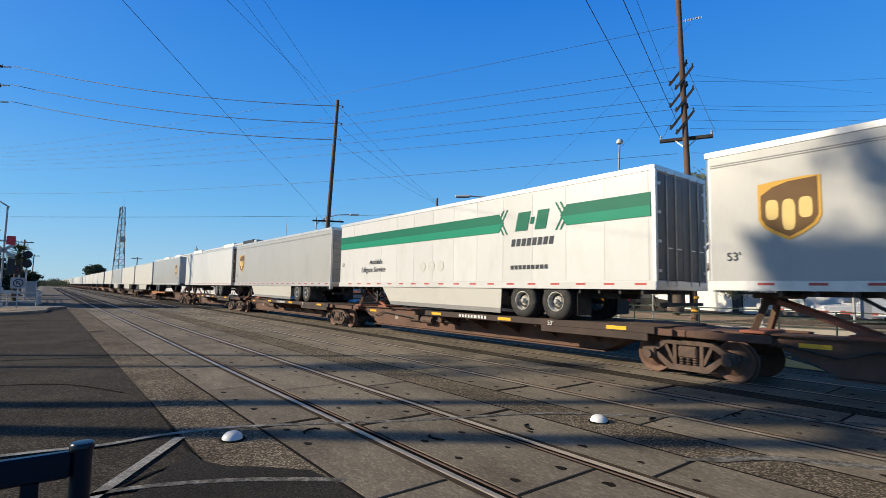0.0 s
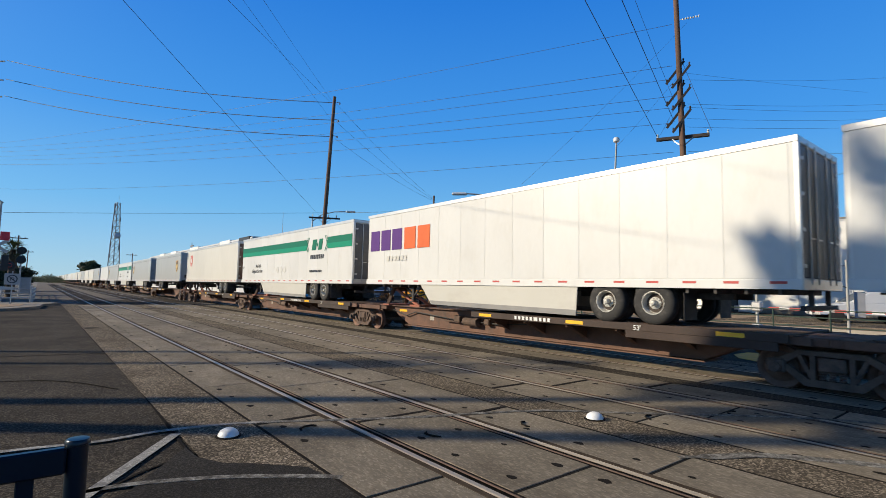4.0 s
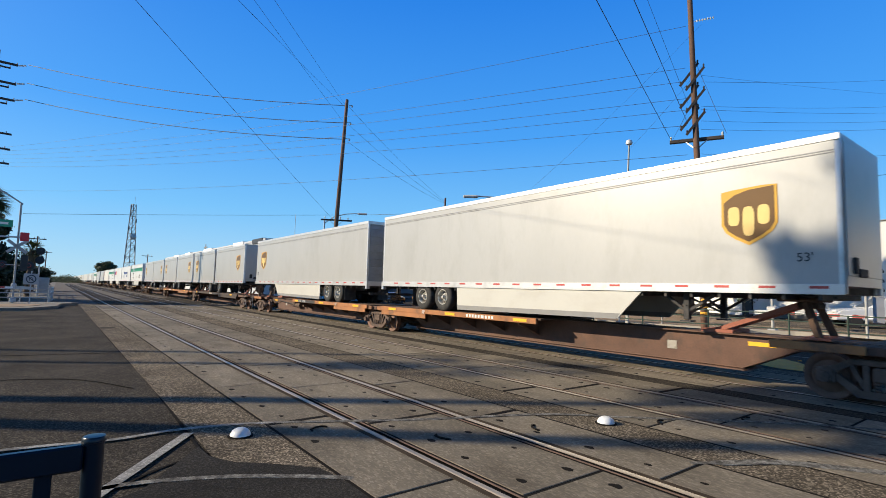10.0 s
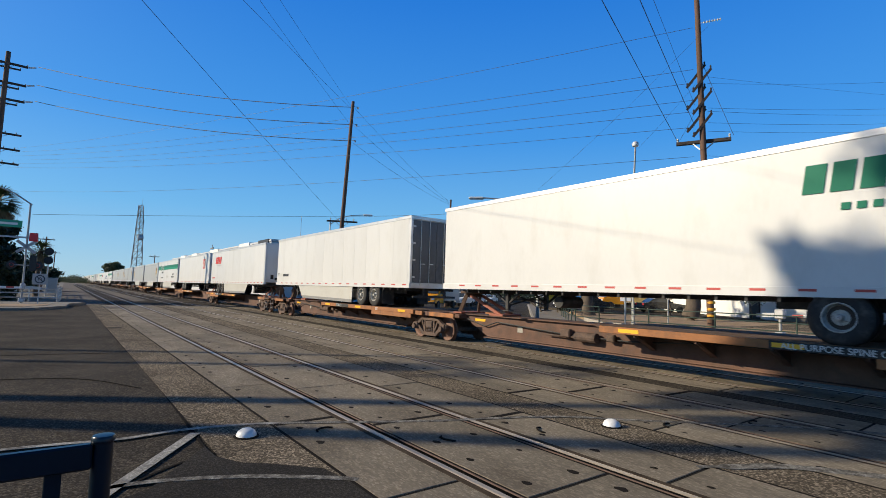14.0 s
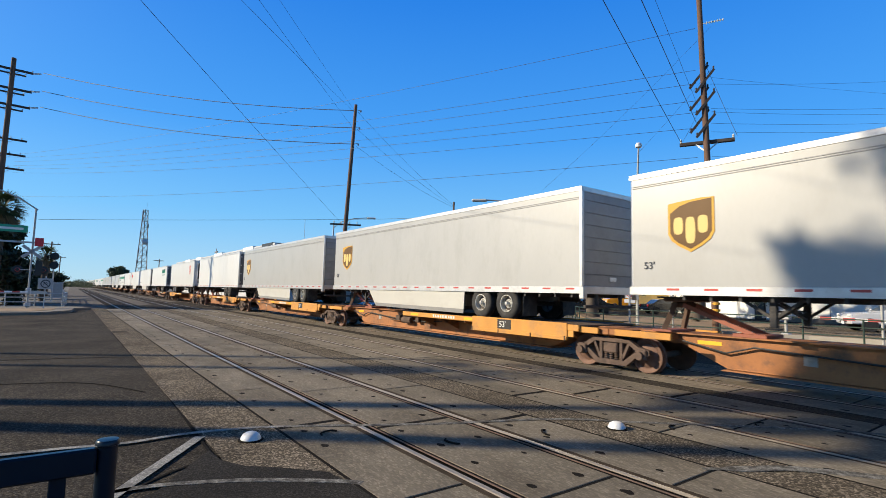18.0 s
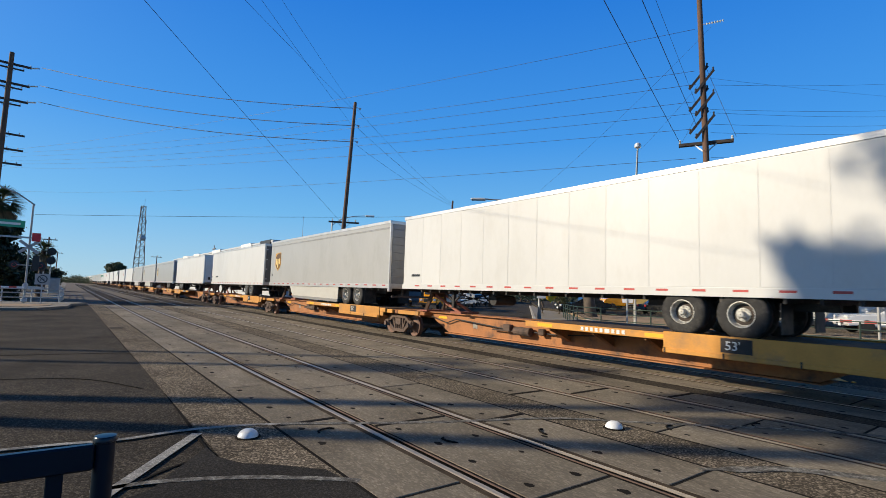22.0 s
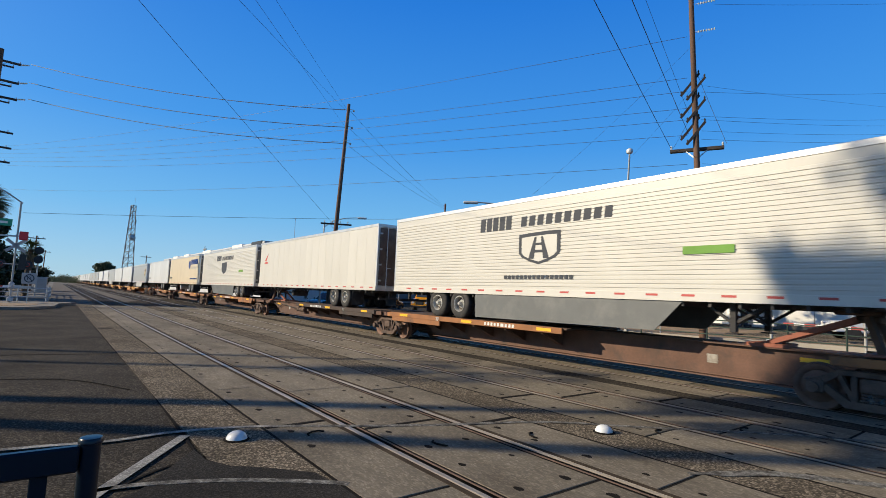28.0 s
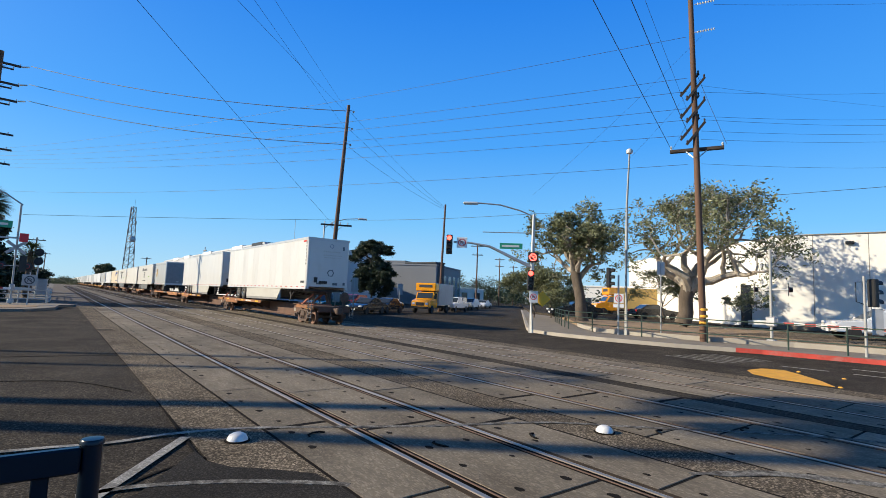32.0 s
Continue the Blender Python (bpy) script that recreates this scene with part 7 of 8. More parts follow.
# conductors between the left pole and the leaning pole
for zl, zr in ((23.8, 17.1), (21.9, 15.6), (20.2, 14.2)):
    string_insulator(pl, (1.75, 0, zl - 0.4), (1, -0.9, -0.05), 7)
    wire((-3.8, 64.9, zl - 0.35), (18.2, 37.9, zr), 0.75, 0.05)
    wire((-7.8, 65.9, zl - 0.15), (-60.0, 81.0, zl), 1.5, 0.05)
# from the leaning pole down to the pole by the road
for z in (17.0, 15.5, 14.0):
    wire((18.5, 37.7, z), (36.4, 47.6, 12.6 + (z - 17) * 0.1), 0.35, 0.017)
# overhead, from behind the eye to the leaning pole
wire((-12.0, -3.6, 10.7), (17.6, 38.2, 7.5), 0.1, 0.013)
wire((-8.8, 1.0, 8.7), (18.2, 37.9, 17.0), 0.15, 0.013)
wire((-7.7, 0.7, 10.4), (18.2, 37.9, 15.6), 0.15, 0.012)
wire((-6.3, 0.3, 9.2), (18.2, 37.9, 17.2), 0.15, 0.011)
# the low cable across the road
wire((-2.2, 46.0, 6.44), (18.0, 37.9, 7.77), 0.05, 0.02)
wire((18.0, 37.9, 7.77), (22.5, 20.3, 7.0), 0.15, 0.02)
wire((22.5, 20.3, 7.0), (24.9, 12.1, 7.1), 0.12, 0.018)
wire((24.9, 12.1, 7.1), (30.0, -18.0, 7.4), 0.35, 0.018)
# heavy lines from the tall pole back over the eye
wire((24.3, 12.9, 9.8), (-12.2, 0.6, 13.2), 0.1, 0.020)
wire((24.7, 12.2, 10.5), (-11.3, -0.7, 11.3), 0.1, 0.020)
wire((24.7, 12.2, 11.6), (-11.0, -0.9, 11.5), 0.1, 0.011)
wire((25.35, 10.65, 9.8), (24.75, 12.0, 14.2), 0.05, 0.016)
wire((24.35, 12.8, 9.8), (24.75, 12.0, 11.6), 0.05, 0.012)
# thin lines along the far road, past the tall pole on both sides
for zl, zp in ((21.4, 15.6), (20.9, 13.4), (20.3, 12.7), (19.7, 11.8), (19.2, 11.2), (18.6, 10.4), (15.0, 8.9)):
    wire((-8.3, 99.7, zl), (24.6, 12.2, zp), 0.8, 0.017)
for zp, zr in ((12.53, 18.98), (11.28, 16.89), (11.11, 16.41), (10.53, 15.74), (10.1, 15.13), (8.86, 13.11)):
    wire((24.8, 11.6, zp), (64.0, 7.8, zp + 1.6 * (zr - zp)), 0.25, 0.0125)
wire((24.9, 11.6, 12.9), (49.2, 9.1, 17.6), 0.05, 0.009)
wire((25.2, 11.1, 17.1), (63.0, 2.0, 29.0), 0.3, 0.011)
wire((25.0, 11.6, 15.6), (20.5, 18.8, 7.6), 0.2, 0.008)
wire((25.0, 11.6, 13.4), (24.7, 15.6, 9.8), 0.1, 0.008)

# unseen post left of the view, added to cast a thin shadow line
for x, y, h in ((-10.7, 23.9, 11.0),):
    wood_pole((x, y, 0), h, 0.15, 0.11, (0, 0), "wooden pole beside the approach road")

# ---- street lamps ----
def arm_lamp(at, h, arm, label, pole=0.09):
    th = thing("street_lamp", pose(*at), label, "street lamp", "street lamps")
    part("mast", tube(bmesh.new(), [(0, 0, -0.1), (0, 0, h * 0.5), (0, 0, h)], [pole, pole * 0.8, pole * 0.6], 10), galv, th, soft=True)
    a = Vector((arm[0], arm[1], 0))
    part("arm", tube(bmesh.new(), [(0, 0, h - 0.3), a * 0.25 + Vector((0, 0, h + 0.25)), a * 0.6 + Vector((0, 0, h + 0.55)), a + Vector((0, 0, h + 0.65))], 0.035, 7), galv, th, soft=True)
    d = a.normalized()
    b = bmesh.new()
    box(b, 0, 0, 0, 0.26, 0.75, 0.15, 0.05)
    part("lamp_head", b, fix_white, th, "pale cobra lamp head", at=Matrix.Translation(a * 1.08 + Vector((0, 0, h + 0.62))) @ d.to_track_quat("Y", "Z").to_matrix().to_4x4())
    return th


arm_lamp((17.3, 38.9, 0.0), 7.4, (2.5, -1.4), "street lamp with a curved arm by the leaning pole")
lt = thing("street_lamp", pose(24.6, 15.6, 0.15), "tall thin post-top street lamp in the pavement", "street lamp", "street lamps")
part("mast", tube(bmesh.new(), [(0, 0, -0.1), (0, 0, 4.6), (0.05, 0, 7.2), (0.12, -0.1, 10.0)], [0.10, 0.08, 0.06, 0.045], 10), galv_white, lt, soft=True)
part("lamp_head", lathe(bmesh.new(), [(0.05, 9.98), (0.16, 10.02), (0.19, 10.12), (0.15, 10.24), (0.04, 10.3)], Matrix.Translation((0.12, -0.1, 0)), 12), fix_white, lt, "round lamp head", soft=True)


# ---- traffic signals ----



def signal_head(parent, at, lit=0, n=3, name="signal_head", w=0.34):
    """Three lenses facing local -y."""
    h = part(name, box(bmesh.new(), 0, 0, 0, w, 0.2, 0.36 * n, 0.03), black_metal, parent, "black three-lens signal head", at=at)
    for k in range(n):
        z = (n - 1) / 2 * 0.36 - k * 0.36
        part("lens", lathe(bmesh.new(), [(0.13, 0.0), (0.12, 0.03), (0.03, 0.045)], Matrix.Translation((0, -0.1, z)) @ Matrix.Rotation(radians(90), 4, "X"), 14), lens_red if (k == 0 and lit) else lens_off, h, "lit red lens" if (k == 0 and lit) else "unlit lens", soft=True)
        bm = bmesh.new()
        for j in range(9):
            a0 = radians(-15 + j * 23.3)
            a1 = radians(-15 + (j + 1) * 23.3)
            vs = [bm.verts.new(v) for v in ((0.15 * math.cos(a0), -0.1, z + 0.15 * math.sin(a0)), (0.15 * math.cos(a1), -0.1, z + 0.15 * math.sin(a1)), (0.15 * math.cos(a1), -0.3, z + 0.14 * math.sin(a1)), (0.15 * math.cos(a0), -0.3, z + 0.14 * math.sin(a0)))]
            bm.faces.new(vs)
        part("visor", bm, black_metal, h)
    return h


def sign_plate(parent, at, w, h, material, ring=None, bar=False, label="", back=False):
    s = part("sign", box(bmesh.new(), 0, 0, 0, w, 0.02, h, 0.006), material, parent, label, at=at)
    if ring:
        bm = bmesh.new()
        R = min(w, h) * 0.38
        for k in range(20):
            a0, a1 = 2 * math.pi * k / 20, 2 * math.pi * (k + 1) / 20
            vs = [bm.verts.new((r * math.cos(a), -0.014, r * math.sin(a))) for r, a in ((R, a0), (R, a1), (R * 0.78, a1), (R * 0.78, a0))]
            bm.faces.new(vs)
        beam(bm, (-R * 0.65, -0.013, R * 0.65), (R * 0.65, -0.013, -R * 0.65), 0.008, R * 0.2)
        part("ring", bm, ring, s)
        bm = bmesh.new()
        tube(bm, [(-R * 0.3, -0.014, -R * 0.4), (-R * 0.3, -0.014, R * 0.2), (0, -0.014, R * 0.42), (R * 0.3, -0.014, R * 0.2), (R * 0.3, -0.014, -R * 0.3)], R * 0.08, 5)
        part("symbol", bm, letter_dark, s)
    return s


sg = thing("traffic_signal", pose(20.65, 18.85, 0.15), "grey traffic signal mast with a curved arm and red lights", "traffic signal", "traffic signals")
part("mast", tube(bmesh.new(), [(0, 0, -0.1), (0, 0, 3.0), (0.04, -0.03, 6.4)], [0.14, 0.12, 0.08], 12), galv, sg, soft=True)
A = Vector((-3.1, 2.95, 0))
part("mast_arm", tube(bmesh.new(), [(0, 0, 3.45), A * 0.25 + Vector((0, 0, 3.95)), A * 0.55 + Vector((0, 0, 4.55)), A * 0.8 + Vector((0, 0, 4.72)), A * 1.02 + Vector((0, 0, 4.75))], [0.10, 0.09, 0.07, 0.055, 0.05], 10), galv, sg, soft=True)
part("lamp_arm", tube(bmesh.new(), [(0, 0, 6.3), (-0.5, 0.5, 6.6), (-1.3, 1.25, 6.9), (-2.2, 2.15, 7.0)], 0.04, 7), galv, sg, soft=True)
part("lamp_head", box(bmesh.new(), 0, 0, 0, 0.28, 0.85, 0.14, 0.05), fix_white, sg, "pale cobra lamp head", at=pose(-2.5, 2.4, 6.97, 0, 0, 45))
fa = pose(0, 0, 0, 0, 0, -43)
signal_head(sg, pose(-3.35, 3.15, 4.6) @ fa, 1)
sign_plate(sg, pose(-2.85, 2.65, 4.72) @ fa, 0.58, 0.58, sign_white, sign_red, label="white sign with a red ring and arrow")
g = sign_plate(sg, pose(-0.85, 0.8, 4.6) @ fa, 1.25, 0.32, sign_green, label="green street name sign")
part("letter_bar", box(bmesh.new(), -0.03, -0.014, 0, 0.95, 0.006, 0.11), letter_white, g)
part("sign_arm", rod(bmesh.new(), (0, 0, 5.35), (-2.0, 1.9, 5.35), 0.025, seg=6), galv, sg)
b = part("message_sign", box(bmesh.new(), 0, 0, 0, 0.55, 0.2, 0.55, 0.03), black_metal, sg, "black lit sign with a red ring", at=pose(-0.1, -0.14, 4.0) @ fa)
bm = bmesh.new()
for k in range(20):
    a0, a1 = 2 * math.pi * k / 20, 2 * math.pi * (k + 1) / 20
    bm.faces.new([bm.verts.new((r * math.cos(a), -0.105, r * math.sin(a))) for r, a in ((0.21, a0), (0.21, a1), (0.15, a1), (0.15, a0))])
beam(bm, (-0.12, -0.105, 0.12), (0.12, -0.105, -0.12), 0.008, 0.05)
box(bm, 0.0, -0.105, 0.03, 0.16, 0.008, 0.05)
part("lit_ring", bm, lens_red, b, "glowing red ring")
signal_head(sg, pose(-0.25, -0.15, 2.75) @ fa, 1)
sign_plate(sg, pose(-0.05, -0.2, 1.85) @ fa, 0.46, 0.62, sign_white, sign_red, label="white sign with a red ring")
sign_plate(sg, pose(0.55, -0.3, 1.75) @ fa @ pose(0, 0, 0, 0, 45, 0), 0.62, 0.62, refl_yellow, label="yellow diamond warning sign")

s2 = thing("traffic_signal", pose(24.35, 15.9, 0.15), "small signal head on a post beside the lamp", "traffic signal", "traffic signals")
part("post", rod(bmesh.new(), (0, 0, -0.1), (0, 0, 3.2), 0.05, seg=8), galv, s2)
signal_head(s2, pose(-0.40, 0.34, 3.05) @ pose(0, 0, 0, 0, 0, 20), 0)
sign_plate(s2, pose(0.0, -0.02, 1.95) @ pose(0, 0, 0, 0, 0, -58), 0.5, 0.5, sign_white, sign_red, label="white sign with a red ring")
sign_plate(s2, pose(0.0, -0.02, 1.55) @ pose(0, 0, 0, 0, 0, -58), 0.55, 0.2, sign_white, label="small white plate")

s3 = thing("traffic_signal", pose(24.7, 5.45, 0.15), "pedestrian corner signal on a white post", "traffic signal", "traffic signals")
part("post", rod(bmesh.new(), (0, 0, -0.1), (0, 0, 3.1), 0.05, seg=10), galv_white, s3, soft=True)
part("bracket", tube(bmesh.new(), [(0, 0, 2.0), (-0.25, 0.2, 2.1), (-0.28, 0.2, 2.85), (0.1, -0.05, 2.88)], 0.02, 6), black_metal, s3)
signal_head(s3, pose(0.3, -0.2, 2.45) @ pose(0, 0, 0, 0, 0, 60), 0)
part("sign_back", box(bmesh.new(), 0, 0, 1.35, 0.35, 0.02, 1.0, 0.006), sign_back, s3, at=pose(0.32, -0.3, 0, 0, 0, -65))

# ---- crossing gates ----
def gate(at, way, length, label, mast_h=4.6, lights=True, face=0, xbuck=False):
    th = thing("crossing_gate", pose(*at), label, "crossing gate", "railway crossing gates")
    part("mast", rod(bmesh.new(), (0, 0, -0.1), (0, 0, mast_h), 0.065, seg=10), galv_white, th, soft=True)
    part("base", box(bmesh.new(), 0, 0, 0.15, 0.36, 0.36, 0.3, 0.05), sign_back, th)
    part("mechanism", box(bmesh.new(), 0, 0, 1.10, 0.30, 0.42, 0.45, 0.05), sign_back, th, "grey gate machine")
    d = Vector((way[0], way[1], 0)).normalized()
    n = Vector((-d.y, d.x, 0)) * 0.25
    segs = int(length / 0.42)
    for k in range(segs):
        a = n + d * (k * 0.42) + Vector((0, 0, 1.05 + way[2] * k * 0.42))
        b2 = n + d * ((k + 1) * 0.42) + Vector((0, 0, 1.05 + way[2] * (k + 1) * 0.42))
        part("stripe", beam(bmesh.new(), a, b2, 0.04, 0.11), refl_red if k % 2 else sign_white, th, "red gate stripe" if k % 2 else "white gate stripe")
    part("counterweight", beam(bmesh.new(), n - d * 0.2 + Vector((0, 0, 1.05)), n - d * 1.1 + Vector((0, 0, 1.0)), 0.06, 0.2), galv, th)
    if lights:
        part("light_bar", rod(bmesh.new(), Vector((0, 0, 2.6)) - d * 0.75, Vector((0, 0, 2.6)) + d * 0.75, 0.03, seg=6), galv, th)
        for s in (-1, 1):
            m = Matrix.Translation(Vector((0, 0, 2.6)) + d * 0.72 * s) @ pose(0, 0, 0, 90, 0, face)
            fl = part("flasher", lathe(bmesh.new(), [(0.30, 0.0), (0.30, 0.015), (0.12, 0.03), (0.11, 0.18)], m, 16), black_metal, th, "round black flasher", soft=True)
            part("lens", lathe(bmesh.new(), [(0.14, 0.032), (0.10, 0.05), (0.02, 0.055)], m, 14), sign_red, fl, soft=True)
    if xbuck:
        for s in (-1, 1):
            part("crossbuck", beam(bmesh.new(), Vector((0, -0.1, 3.9 - 0.02 * s)) - d * 0.55 + Vector((0, 0, -0.42 * s)), Vector((0, -0.1, 3.9)) + d * 0.55 + Vector((0, 0, 0.42 * s)), 0.03, 0.20), sign_shade, th, "white crossbuck board")
    return th


gate((26.7, 9.35, 0.15), (-0.02, -1, -0.01), 9.5, "striped red and white crossing gate, lowered", 4.5, True, 20)
gl = gate((-2.35, 46.0, 0.2), (-1, 0.1, 0.0), 7.5, "grey crossing mast with crossbuck and lowered gate", 7.0, True, 0, True)
part("cantilever_arm", tube(bmesh.new(), [(0.1, 0, 6.9), (-0.9, 0, 7.6), (-2.6, 0, 8.3)], 0.05, 7), galv, gl, soft=True)
part("lit_sign", box(bmesh.new(), 0.35, -0.15, 4.6, 0.5, 0.15, 0.6, 0.03), sign_red, gl, "red no-turn sign")
part("sign_arm", box(bmesh.new(), -1.0, -0.05, 4.55, 2.2, 0.06, 0.12), galv, gl)
part("signal_head", box(bmesh.new(), 0.45, -0.1, 2.75, 0.4, 0.25, 1.1, 0.03), black_metal, gl)
us = thing("road_sign", pose(-1.42, 45.5, 0.2), "white square no U-turn sign on a post", "road sign", "road signs")
part("post", rod(bmesh.new(), (0, 0, -0.1), (0, 0, 2.2), 0.035, seg=8), galv, us)
sign_plate(us, pose(0, -0.05, 1.65), 0.84, 0.76, sign_shade, letter_dark, label="white sign with a dark ring and arrow")
st = thing("road_sign", pose(-4.6, 47.0, 0.2), "green street name sign on a mast", "road sign", "road signs")
part("post", rod(bmesh.new(), (0, 0, -0.1), (0, 0, 5.9), 0.05, seg=8), galv, st)
g = sign_plate(st, pose(0.9, -0.06, 5.55), 1.9, 0.5, sign_green, label="green street name sign")
part("letter_bar", box(bmesh.new(), 0, -0.014, 0, 1.4, 0.006, 0.16), letter_white, g)
# island under the left mast, with low railings
sheet("traffic_island", [(-6, 37.9), (-1.3, 38.6), (0.15, 41.5), (0.35, 45.5), (1.4, 47.0), (0.6, 48.5), (-9, 49.5), (-14, 38.5)], 0.15, concrete, "low concrete island at the edge of the crossing", thick=0.3, category="pavement")
sheet("traffic_island", [(-6, 39.4), (-1.9, 39.8), (-0.8, 41.8), (-0.7, 44.0), (-8, 44.0)], 0.17, dirt_mat, "brown earth bed in the island", thick=0.1, category="ground")
for x0, y0, x1, y1 in ((-5.5, 49.0, -0.4, 49.6), (-0.4, 52.0, -0.2, 60.0), (-0.6, 62.0, -0.5, 75.0)):
    f = thing("guard_rail", pose(0, 0, 0), "low pale pipe rail beside the line", "railing", "railings beside the line")
    n = max(2, int(math.hypot(x1 - x0, y1 - y0) / 1.7))
    for k in range(n + 1):
        part("post", rod(bmesh.new(), (x0 + (x1 - x0) * k / n, y0 + (y1 - y0) * k / n, -0.1), (x0 + (x1 - x0) * k / n, y0 + (y1 - y0) * k / n, 1.15), 0.045, seg=8), galv, f)
    for z in (0.45, 0.8, 1.1):
        part("rail", rod(bmesh.new(), (x0, y0, z), (x1, y1, z), 0.04, seg=8), galv, f)
# relay cabinets and far railway signal
for x, y in ((-4.4, 66.0), (-1.4, 88.0)):
    c = thing("relay_cabinet", pose(x, y, 0), "grey steel signal cabinet beside the line", "cabinet", "signal cabinets")
    part("body", box(bmesh.new(), 0, 0, 1.0, 1.2, 1.6, 2.0, 0.04), galv, c)
    part("roof", box(bmesh.new(), 0, 0, 2.05, 1.35, 1.75, 0.1, 0.02), galv, c)
    part("door", box(bmesh.new(), 0, -0.81, 1.0, 0.9, 0.03, 1.7, 0.01), galv_white, c)
rs = thing("railway_signal", pose(-1.6, 70.0, 0), "railway signal mast with round dark targets", "railway signal", "")
part("mast", rod(bmesh.new(), (0, 0, 0), (0, 0, 5.4), 0.07, seg=8), galv, rs)
for z in (4.9, 3.9):
    part("target", lathe(bmesh.new(), [(0.42, -0.05), (0.42, 0.0), (0.1, 0.02)], pose(0, -0.1, z, 90, 0, 0), 16), black_metal, rs, "round black target")

# ---- radio tower ----
tw = thing("radio_tower", pose(23.6, 247.0, 0), "tall lattice radio tower with dishes and aerials", "tower", "")
for k in range(3):
    a = k * 2.094 + 0.4
    part("leg", beam(bmesh.new(), (2.7 * math.cos(a), 2.7 * math.sin(a), 0), (1.0 * math.cos(a), 1.0 * math.sin(a), 34.5), 0.26, 0.26), galv_dim, tw)
for j in range(14):
    z0, z1 = j * 2.45, (j + 1) * 2.45
    f0, f1 = 2.7 - 1.7 * z0 / 34.5, 2.7 - 1.7 * z1 / 34.5
    for k in range(3):
        a, c = k * 2.094 + 0.4, (k + 1) * 2.094 + 0.4
        part("brace", beam(bmesh.new(), (f0 * math.cos(a), f0 * math.sin(a), z0), (f1 * math.cos(c), f1 * math.sin(c), z1), 0.14, 0.14), galv_dim, tw)
        part("brace", beam(bmesh.new(), (f1 * math.cos(a), f1 * math.sin(a), z1), (f1 * math.cos(c), f1 * math.sin(c), z1), 0.14, 0.14), galv_dim, tw)
part("dish", lathe(bmesh.new(), [(1.2, 0.0), (1.2, 0.3), (0.6, 0.7), (0.1, 0.8)], pose(0.4, -2.2, 20.5, 90, 0, 10), 18), galv, tw, "round grey dish", soft=True)
for z, x in ((33.0, -0.9), (30.2, -0.9), (27.5, 1.2), (24.0, -1.3), (16.5, -1.6), (15.8, 1.5), (12.0, -1.8)):
    part("aerial", box(bmesh.new(), x, -0.6, z, 0.6, 0.5, 1.7, 0.1), galv_dim, tw, "panel aerial")
part("whip", rod(bmesh.new(), (0.4, 0, 34), (0.4, 0, 37.5), 0.05, seg=6), galv, tw)
wp = thing("radio_mast", pose(32.0, 84.0, 0), "thin whip mast on a roof behind the train", "mast", "")
part("whip", rod(bmesh.new(), (0, 0, 0), (0, 0, 14.2), 0.05, 0.03, seg=6), galv, wp)

# ---- at the viewer's feet: railing, markers, road lines ----
nr = thing("corner_railing", pose(0, 0, 0), "dark blue steel railing with a round end post", "railing", "")
part("end_post", lathe(bmesh.new(), [(0.037, -0.05), (0.037, 1.205), (0.043, 1.208), (0.043, 1.222), (0.038, 1.228), (0.02, 1.23)], Matrix.Translation((0.175, 2.49, 0)), 24), rail_blue, nr, "glossy blue end post with a flat cap", soft=True)
part("top_rail", box(bmesh.new(), -1.36, 2.50, 1.155, 3.0, 0.04, 0.10, 0.008, turn=Matrix.Rotation(radians(-1), 3, "Z")), rail_blue, nr)
part("bottom_rail", box(bmesh.new(), -1.36, 2.50, 0.12, 3.0, 0.04, 0.06, 0.008, turn=Matrix.Rotation(radians(-1), 3, "Z")), rail_blue, nr)
for k in range(15):
    x = 0.02 - k * 0.195
    part("baluster", mesh("baluster", lambda b: box(b, 0, 0, 0.62, 0.055, 0.03, 1.02, 0.004), rail_blue), rail_blue, nr, at=pose(x, 2.49 - (x - 0.175) * 0.0175, 0))
part("second_post", rod(bmesh.new(), (-2.85, 2.54, -0.05), (-2.85, 2.54, 1.2), 0.037, seg=16), rail_blue, nr, soft=True)

for x, y in ((1.93, 6.50), (6.41, 4.40)):
    d = thing("road_marker", pose(x, y, 0), "white round ceramic road marker dome", "road marker", "road markers")
    part("dome", lathe(bmesh.new(), [(0.125, 0.0), (0.12, 0.03), (0.10, 0.065), (0.06, 0.09), (0.01, 0.098)], Matrix.Identity(4), 20), dome_white, d, soft=True)
    part("base_ring", lathe(bmesh.new(), [(0.15, -0.005), (0.15, 0.006), (0.12, 0.012)], Matrix.Identity(4), 20), rubber, d, soft=True)


def line(name, pts, w, z, material, label):
    return solo(name, ribbon(bmesh.new(), pts, w, z - 0.004, z), material, label, "road marking", "", "structure")


def curve(pts, n=6):
    """More points along a smooth run through the given ones."""
    out = []
    P = [Vector(p) for p in pts]
    for i in range(len(P) - 1):
        a, b, c, d = P[max(i - 1, 0)], P[i], P[i + 1], P[min(i + 2, len(P) - 1)]
        for k in range(n):
            t = k / n
            q = 0.5 * ((2 * b) + (-a + c) * t + (2 * a - 5 * b + 4 * c - d) * t * t + (-a + 3 * b - 3 * c + d) * t ** 3)
            out.append((q.x, q.y))
    out.append(tuple(P[-1]))
    return out


